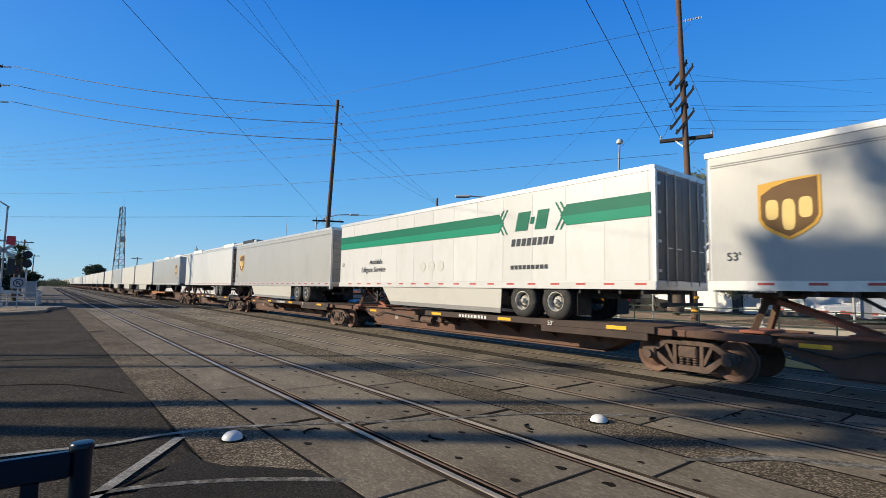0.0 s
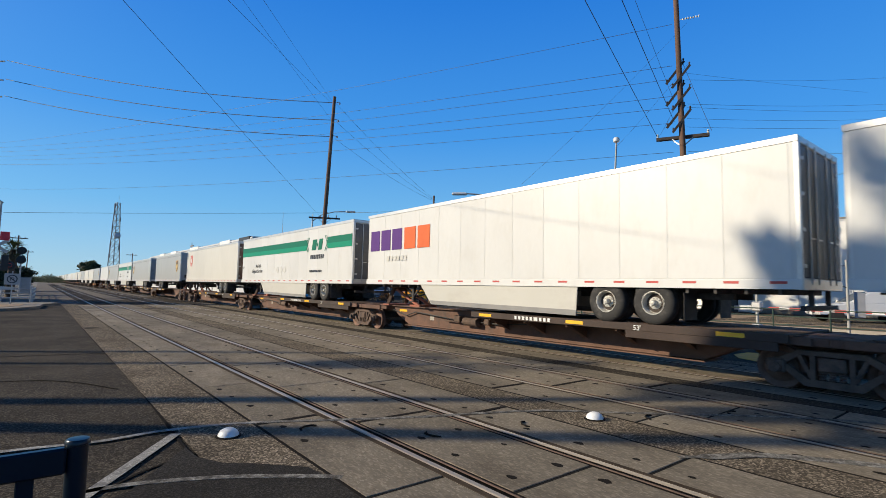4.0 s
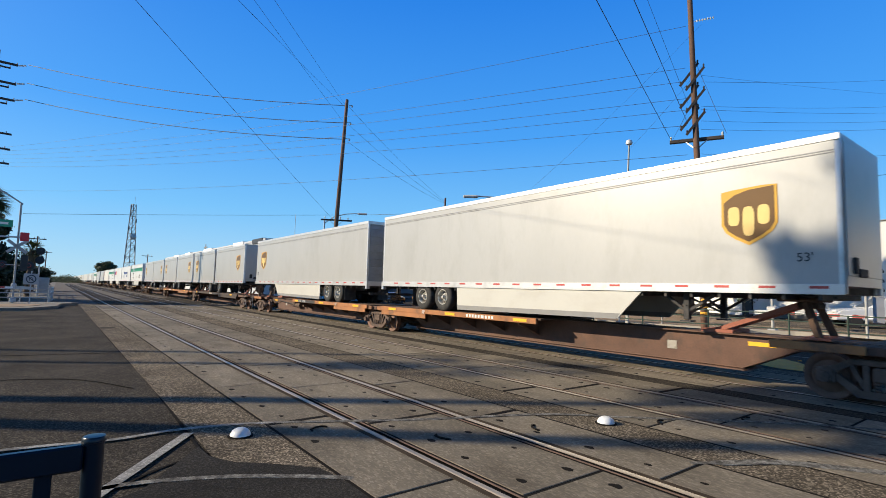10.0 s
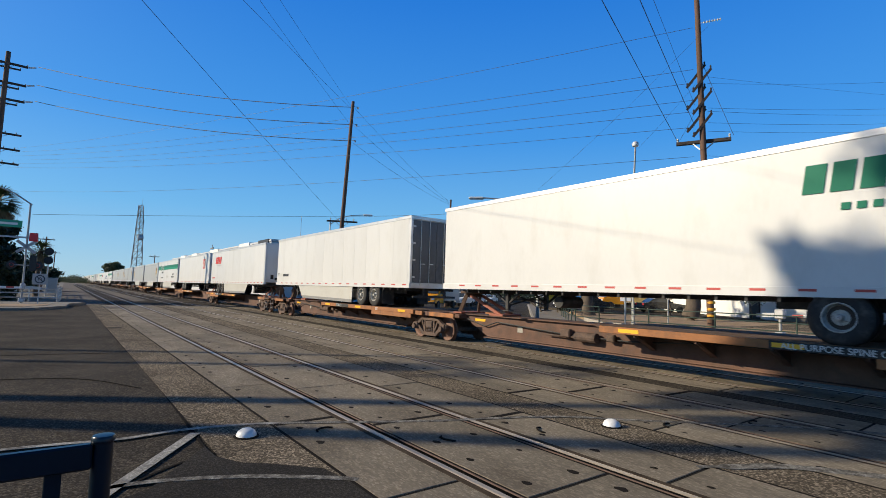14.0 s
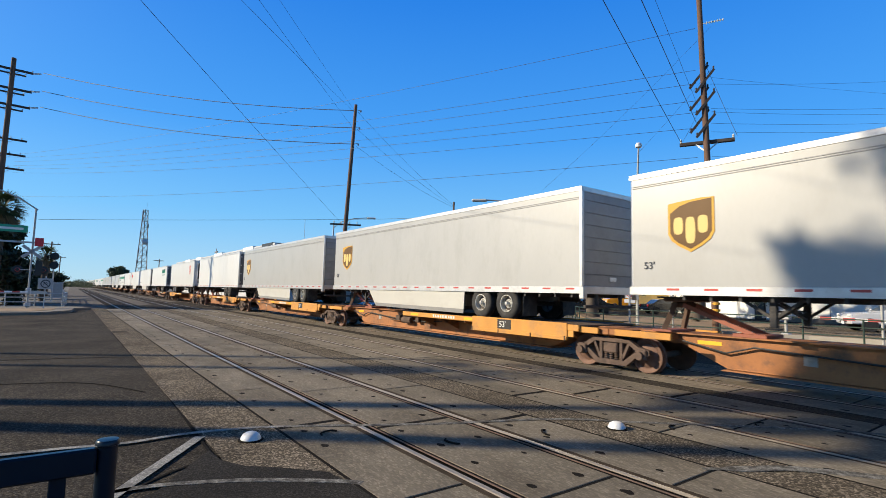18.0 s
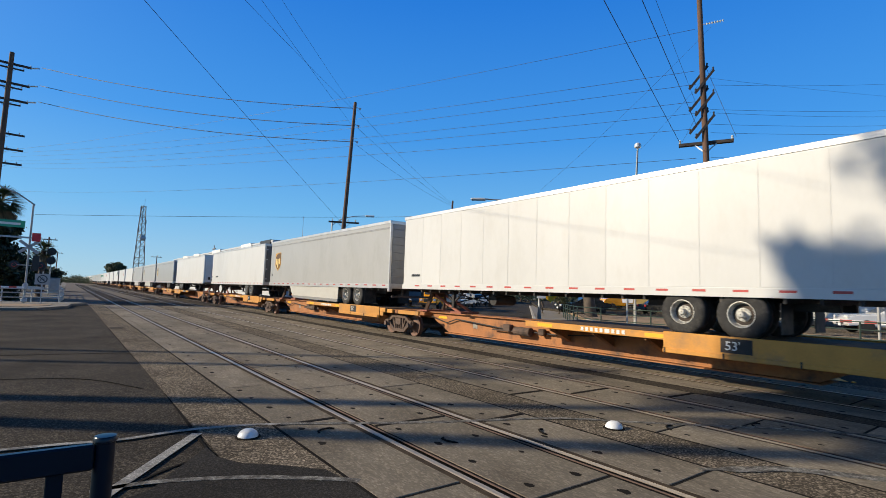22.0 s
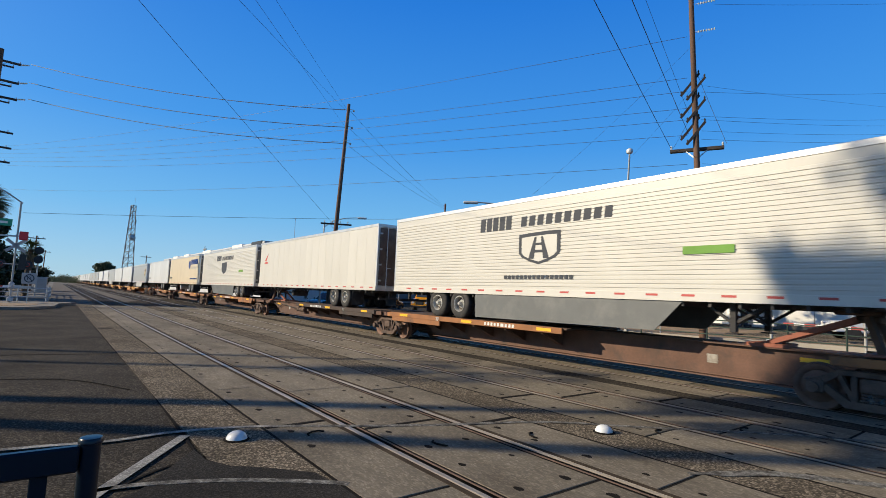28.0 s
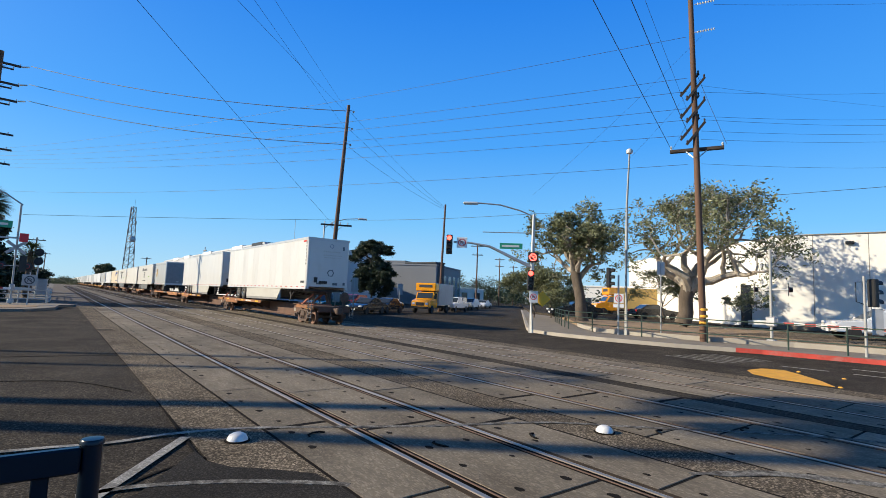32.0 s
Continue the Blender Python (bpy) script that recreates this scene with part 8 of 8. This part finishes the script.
line("lane_line", curve([(-3.5, 7.6), (-0.31, 7.29), (0.64, 7.12), (1.3, 7.18), (2.08, 7.05), (2.47, 6.88)]), 0.09, 0.003, paint_white, "worn white curved road line")
line("lane_line", curve([(2.47, 6.88), (3.39, 6.40), (4.39, 5.90), (6.04, 5.22), (7.1, 4.33), (8.84, 2.87), (9.6, 1.94), (10.5, 0.2)]), 0.10, 0.0065, paint_faint, "worn white curved road line across the panels")
line("lane_line", [(1.44, 6.95), (0.54, 5.56), (0.2, 5.0)], 0.12, 0.003, paint_white, "worn white diagonal road line")
line("lane_line", curve([(0.3, 5.5), (0.79, 5.47), (1.56, 5.14), (2.25, 4.66), (2.42, 4.5)]), 0.09, 0.003, paint_faint, "worn white road line")
line("lane_line", curve([(5.73, 2.85), (6.2, 2.55), (6.64, 2.28), (7.23, 1.52), (7.6, 0.8)]), [0.08] * 4 + [0.17] * 17 + [0.15] * 4, 0.0068, paint_faint, "broad worn white road line")
# painted island, dashes and studs on the far road
sheet("painted_island", [(16.75, 6.55), (15.95, 6.1), (15.55, 5.3), (15.5, 4.05), (16.4, 4.6), (17.5, 5.5), (18.0, 6.0), (17.7, 6.5)], -0.012, paint_yellow, "yellow painted traffic island", thick=0.006, category="road marking")
for x, y in ((18.0, 5.6), (17.6, 4.4), (17.2, 3.2), (15.5, 3.95), (15.9, 1.9), (15.2, 1.2)):
    solo("road_stud", lathe(bmesh.new(), [(0.055, -0.02), (0.05, 0.0), (0.02, 0.012)], Matrix.Translation((x, y, 0)), 10), paint_yellow, "small yellow road stud", "road stud", "yellow road studs", soft=True)
for k in range(6):
    line("crosswalk_bar", [(18.2 + k * 0.5, 9.9 - k * 0.1), (18.0 + k * 0.5, 7.7 - k * 0.1)], 0.22, -0.014, paint_faint, "worn white crosswalk bar")
for k in range(5):
    line("lane_dash", [(19.2 + k * 0.1, 6.5 - k * 1.9), (19.3 + k * 0.1, 5.2 - k * 1.9)], 0.12, -0.014, paint_white, "short white lane dash")
    line("lane_dash", [(20.9 + k * 0.1, 5.0 - k * 1.9), (21.0 + k * 0.1, 3.7 - k * 1.9)], 0.12, -0.014, paint_white, "short white lane dash")
# lifting loops left in the panels
for x, y, a in ((2.85, 6.25, 20), (5.35, 4.75, 60), (7.15, 3.95, 30), (8.5, 3.35, 10), (4.0, 5.1, 100)):
    lp = solo("lifting_loop", tube(bmesh.new(), [(-0.12, 0, 0.0), (-0.1, 0.05, 0.012), (0, 0.075, 0.014), (0.1, 0.05, 0.012), (0.13, -0.01, 0.008)], 0.012, 6), rubber, "dark steel lifting loop in a crossing panel", "lifting loop", "lifting loops", at=pose(x, y, 0.002, 0, 0, a), soft=True)
# dark joint strips along the outer edges of the panels
for x in (2.36, 5.885, 6.735, 10.24, 10.78, 14.285):
    solo("edge_seam", box(bmesh.new(), x, 17, -0.004, 0.035, 58.5, 0.008), rubber, "dark tar joint along the crossing panels", "seam", "panel edge seams", "structure")
# wide tarred end joints in the nearest panel rows
for x, y, w, a in ((2.81, 6.83, 0.84, 1), (4.1, 6.15, 1.15, -1), (5.43, 5.65, 0.86, 2), (7.17, 6.83, 0.82, -1), (8.46, 6.35, 1.15, 1), (9.79, 5.2, 0.86, -2)):
    solo("joint_tar", box(bmesh.new(), 0, 0, 0.001, w, 0.09, 0.006, 0.002), rubber, "wide tarred end joint of a crossing panel", "seam", "panel end joints", "structure", at=pose(x, y, 0, 0, 0, a))
# patch of darker asphalt set in the paler strip
solo("road_patch", box(bmesh.new(), 1.75, 24.2, -0.004, 0.5, 0.7, 0.006), asphalt, "small dark asphalt patch in the paler strip", "road patch", "", "structure")
# cracks and seams in the near asphalt
for pts in ([(-6, 17.0), (0.5, 15.9), (1.47, 15.6)], [(0.1, 5.0), (1.0, 5.85), (1.9, 6.2), (2.35, 6.35)], [(-2, 12.6), (0.2, 12.0), (1.2, 10.4)], [(1.47, 24.5), (1.47, 16), (1.5, 11.0), (1.44, 7.4), (1.42, 6.0), (1.47, 4.0)]):
    line("seam", curve(pts, 5), 0.035, -0.009, rubber, "dark tar seam in the asphalt")

# ---- vehicles ----
def car_paint(name, col, metal=0.2):
    m = mat(name, col, 0.25, metal, var=0.04, scale=1, bump=0.0)
    m.node_tree.nodes["Principled BSDF"].inputs["Coat Weight"].default_value = 0.35
    return m


paint_black = car_paint("car_black", (0.010, 0.011, 0.013), 0.0)
paint_silver = car_paint("car_silver", (0.45, 0.46, 0.47), 0.6)
paint_wht = car_paint("car_white", (0.75, 0.75, 0.74))
paint_redc = car_paint("car_red", (0.35, 0.03, 0.03))
paint_tealc = car_paint("car_dark_green", (0.03, 0.09, 0.08))
paint_truck = car_paint("truck_yellow", (0.82, 0.34, 0.012), 0.0)
head_lens = mat("headlight_lens", (0.7, 0.7, 0.68), 0.1, var=0.03, bump=0.0)
tail_lens = mat("tail_lens", (0.35, 0.02, 0.02), 0.2, var=0.03, bump=0.0)


def car_wheel(th, x, y, r, w=0.22):
    s = -1 if x < 0 else 1
    t = part("wheel", lathe(bmesh.new(), [(r * 0.62, -w / 2), (r * 0.95, -w / 2), (r, -w / 3), (r, w / 3), (r * 0.95, w / 2), (r * 0.62, w / 2)], pose(0, 0, 0, 0, 90, 0), 18), tyre_mat, th, at=pose(x, y, r), soft=True)
    part("rim", lathe(bmesh.new(), [(r * 0.63, w * 0.42 * s), (r * 0.5, w * 0.30 * s), (r * 0.15, w * 0.40 * s)], pose(0, 0, 0, 0, 90, 0), 14), alu, t, soft=True)


def car(name, at, paint, label, kind="sedan"):
    """A car that faces local +y."""
    th = thing(name, at, label, "car" if kind != "pickup" else "pickup truck", "vehicles round the crossing")
    if kind == "sedan":
        L, W, low, prof, cab = 4.6, 1.8, 0.3, [(-2.3, 0.35), (-2.3, 0.9), (-1.75, 0.98), (0.75, 0.95), (2.0, 0.80), (2.3, 0.62), (2.3, 0.35)], [(-1.75, 0.95), (-1.05, 1.40), (0.0, 1.44), (0.85, 0.95)]
    elif kind == "suv":
        L, W, low, prof, cab = 4.7, 1.86, 0.35, [(-2.35, 0.4), (-2.35, 1.05), (-2.2, 1.1), (0.8, 1.06), (2.05, 0.95), (2.35, 0.75), (2.35, 0.4)], [(-2.2, 1.05), (-1.75, 1.62), (-0.1, 1.68), (0.95, 1.05)]
    else:
        L, W, low, prof, cab = 5.6, 1.95, 0.4, [(-2.8, 0.5), (-2.8, 1.12), (0.95, 1.12), (2.5, 1.02), (2.8, 0.85), (2.8, 0.5)], [(-0.9, 1.1), (-0.75, 1.75), (0.35, 1.78), (1.05, 1.1)]
    b = bmesh.new()
    prism(b, prof, "x", -W / 2, W / 2)
    bmesh.ops.bevel(b, geom=list(b.edges), offset=0.05, segments=2, affect="EDGES")
    body = part("body", b, paint, th, soft=True)
    b = bmesh.new()
    prism(b, cab, "x", -W / 2 + 0.14, W / 2 - 0.14)
    bmesh.ops.bevel(b, geom=list(b.edges), offset=0.04, segments=2, affect="EDGES")
    part("cabin", b, paint, th, soft=True)
    c0, c1, c2, c3 = cab
    mid = [(c0[0] + 0.28, c0[1] + 0.05), (c1[0] + 0.1, c1[1] - 0.09), (c2[0] - 0.05, c2[1] - 0.09), (c3[0] - 0.30, c3[1] + 0.05)]
    for s in (-1, 1):
        part("side_window", prism(bmesh.new(), mid, "x", s * (W / 2 - 0.145) - 0.004, s * (W / 2 - 0.145) + 0.008 * s + 0.004), glass_dark, th)
    for (ya, za), (yb, zb), nm in ((c2, c3, "windscreen"), (c1, c0, "rear_window")):
        b = bmesh.new()
        n = Vector((0, abs(zb - za), 1.0 * abs(yb - ya))).normalized()
        n.y *= 1 if nm == "windscreen" else -1
        q = [(sx * (W / 2 - 0.24), ya + (yb - ya) * f, za + (zb - za) * f) for sx, f in ((-1, 0.12), (1, 0.12), (1, 0.9), (-1, 0.9))]
        vs = [b.verts.new(Vector(v) + n * 0.012) for v in q]
        b.faces.new(vs)
        r = bmesh.ops.extrude_face_region(b, geom=list(b.faces))
        bmesh.ops.translate(b, verts=[v for v in r["geom"] if isinstance(v, bmesh.types.BMVert)], vec=-n * 0.03)
        part(nm, b, glass_dark, th)
    for s in (-1, 1):
        part("headlight", box(bmesh.new(), s * (W / 2 - 0.28), L / 2 - 0.06, 0.68 if kind == "sedan" else 0.85, 0.36, 0.14, 0.15, 0.04), head_lens, th)
        part("tail_light", box(bmesh.new(), s * (W / 2 - 0.2), -L / 2 + 0.02, 0.78 if kind == "sedan" else 0.95, 0.3, 0.08, 0.2, 0.02), tail_lens, th)
        part("mirror", box(bmesh.new(), s * (W / 2 + 0.07), c3[0] - 0.25, c3[1] + 0.08, 0.18, 0.1, 0.13, 0.03), paint, th)
        for y in (-L / 2 + 0.85, L / 2 - 0.85):
            car_wheel(th, s * (W / 2 - 0.1), y, 0.33 if kind == "sedan" else 0.37)
    part("grille", box(bmesh.new(), 0, L / 2 - 0.02, 0.55, 0.9, 0.06, 0.2, 0.02), black_metal, th)
    part("plate", box(bmesh.new(), 0, L / 2 + 0.02, 0.45, 0.32, 0.02, 0.15), sign_white, th, "blank pale plate")
    part("bumper", box(bmesh.new(), 0, -L / 2 - 0.02, 0.5, W - 0.2, 0.1, 0.2, 0.04), black_metal, th)
    return th


def box_truck(at, cab_paint, box_paint, label, blen=4.6):
    th = thing("box_truck", at, label, "box truck", "vehicles round the crossing")
    b = bmesh.new()
    prism(b, [(0.2, 0.55), (0.2, 2.15), (0.5, 2.25), (1.1, 2.2), (1.55, 1.5), (2.5, 1.3), (2.65, 0.95), (2.65, 0.55)], "x", -1.0, 1.0)
    bmesh.ops.bevel(b, geom=list(b.edges), offset=0.05, segments=2, affect="EDGES")
    part("cab", b, cab_paint, th, soft=True)
    b = bmesh.new()
    q = [(-0.85, 1.13, 2.12), (0.85, 1.13, 2.12), (0.88, 1.53, 1.56), (-0.88, 1.53, 1.56)]
    n = Vector((0, 0.83, 0.55))
    f = b.faces.new([b.verts.new(Vector(v) + n * 0.03) for v in q])
    r = bmesh.ops.extrude_face_region(b, geom=[f])
    bmesh.ops.translate(b, verts=[v for v in r["geom"] if isinstance(v, bmesh.types.BMVert)], vec=-n * 0.05)
    part("windscreen", b, glass_dark, th)
    for s in (-1, 1):
        part("side_window", prism(bmesh.new(), [(0.45, 1.5), (0.45, 2.1), (1.0, 2.1), (1.35, 1.5)], "x", s * 1.0 - 0.01, s * 1.0 + 0.01), glass_dark, th)
        part("headlight", box(bmesh.new(), s * 0.75, 2.62, 1.0, 0.3, 0.1, 0.2, 0.03), head_lens, th)
        for y in (1.75, -2.9):
            car_wheel(th, s * 0.92, y, 0.42, 0.3)
    part("grille", box(bmesh.new(), 0, 2.66, 0.95, 0.9, 0.05, 0.35, 0.03), black_metal, th)
    part("box_body", box(bmesh.new(), 0, 0.1 - blen / 2, 2.0, 2.3, blen, 2.35, 0.04), box_paint, th)
    part("attic", box(bmesh.new(), 0, 0.65, 2.75, 2.3, 1.1, 0.85, 0.06), cab_paint, th, "yellow attic over the cab")
    part("letter_bar", box(bmesh.new(), 0, 1.21, 2.85, 1.5, 0.02, 0.28), letter_dark, th)
    part("chassis", box(bmesh.new(), 0, -1.5, 0.62, 0.9, 6.0, 0.2), under, th)
    part("bumper", box(bmesh.new(), 0, 2.72, 0.6, 2.0, 0.12, 0.22, 0.03), black_metal, th)
    return th


# queue facing the crossing: heading back along the far road
HEAD = 122
truck_box_yellow = mat("truck_box_pale_yellow", (0.66, 0.44, 0.13), 0.5, var=0.08, bump=0.02, dirt=(0.5, 0.36, 0.14), dirt_amt=0.5)
van_body = mat("truck_box_pale", (0.5, 0.48, 0.44), 0.5, var=0.06, bump=0.02, dirt=(0.38, 0.35, 0.31), dirt_amt=0.5)
box_truck(pose(32.3, 44.2, 0, 0, 0, HEAD), paint_truck, van_body, "yellow-cabbed rental box truck waiting at the crossing")
car("car", pose(22.6, 40.6, 0, 0, 0, HEAD), paint_black, "black sedan waiting at the crossing")
car("car", pose(19.8, 42.6, 0, 0, 0, HEAD), paint_tealc, "dark green car waiting at the crossing", "suv")
car("car", pose(26.0, 42.8, 0, 0, 0, HEAD), paint_black, "dark car waiting at the crossing", "sedan")
car("car", pose(24.2, 46.6, 0, 0, 0, HEAD), paint_redc, "red car in the queue at the crossing", "suv")
car("car", pose(29.5, 48.2, 0, 0, 0, HEAD), paint_silver, "silver car in the queue at the crossing", "sedan")
car("pickup", pose(39.6, 49.0, 0, 0, 0, HEAD), paint_wht, "white pickup in the queue at the crossing", "pickup")
car("pickup", pose(45.0, 54.5, 0, 0, 0, HEAD), paint_silver, "silver pickup in the queue at the crossing", "pickup")
car("car", pose(50.0, 58.0, 0, 0, 0, HEAD), paint_wht, "white car in the queue at the crossing", "suv")
car("car", pose(54.5, 63.0, 0, 0, 0, HEAD), paint_silver, "silver car in the queue at the crossing", "sedan")
car("car", pose(60.0, 66.0, 0, 0, 0, HEAD), paint_wht, "white car far down the road", "sedan")
# parked behind the far fence
car("car", pose(36.6, 28.3, 0.4, 0, 0, 60), paint_black, "black sedan parked behind the tree", "sedan")
car("car", pose(47.5, 27.0, 0.4, 0, 0, 240), paint_black, "black sedan parked by the white building", "sedan")
car("car", pose(56.0, 36.5, 0.4, 0, 0, 240), paint_wht, "white car parked behind the tree", "suv")
car("car", pose(35.2, 7.2, 0.385, 0, 0, 35), paint_wht, "white crossover parked before the white wall", "suv")
car("car", pose(38.5, 3.6, 0.385, 0, 0, 35), paint_black, "dark car parked before the white wall", "suv")
box_truck(pose(51.5, 34.0, 0.4, 0, 0, 54), paint_truck, truck_box_yellow, "yellow box truck parked before the low building", 6.2)
# sign boards among the queue, seen from behind
for x, y, h in ((19.3, 37.0, 3.1), (28.6, 44.6, 3.0), (18.0, 37.6, 2.2)):
    q = thing("road_sign", pose(x, y, 0), "white sign boards on a thin post", "road sign", "road signs")
    part("post", rod(bmesh.new(), (0, 0, -0.1), (0.1, 0, h), 0.035, seg=8), galv, q)
    part("board", box(bmesh.new(), 0.1, 0.03, h - 0.6, 0.55, 0.02, 1.15, 0.006), sign_shade, q, at=pose(0, 0, 0, 0, 0, -30))
sp = thing("road_sign", pose(25.1, 13.9, 0.15), "thin white sign post by the fence", "road sign", "road signs")
part("post", rod(bmesh.new(), (0, 0, -0.1), (0, 0, 4.0), 0.035, seg=8), galv_white, sp)
part("board", box(bmesh.new(), 0, 0, 3.6, 0.5, 0.02, 0.7, 0.006), sign_back, sp, at=pose(0, 0, 0, 0, 0, -20))


# ---- movement ----
def motions():
    """The train rolls away along its track at about 21 metres a second."""
    for th, x, y, z in MOVERS:
        walk(th, [(t, pose(x, y + run(t), z)) for t in (0, 2, 4, 6, 8, 10, 12, 14, 16, 18, 20, 22, 24, 26, 28, 30, 32)])


motions()
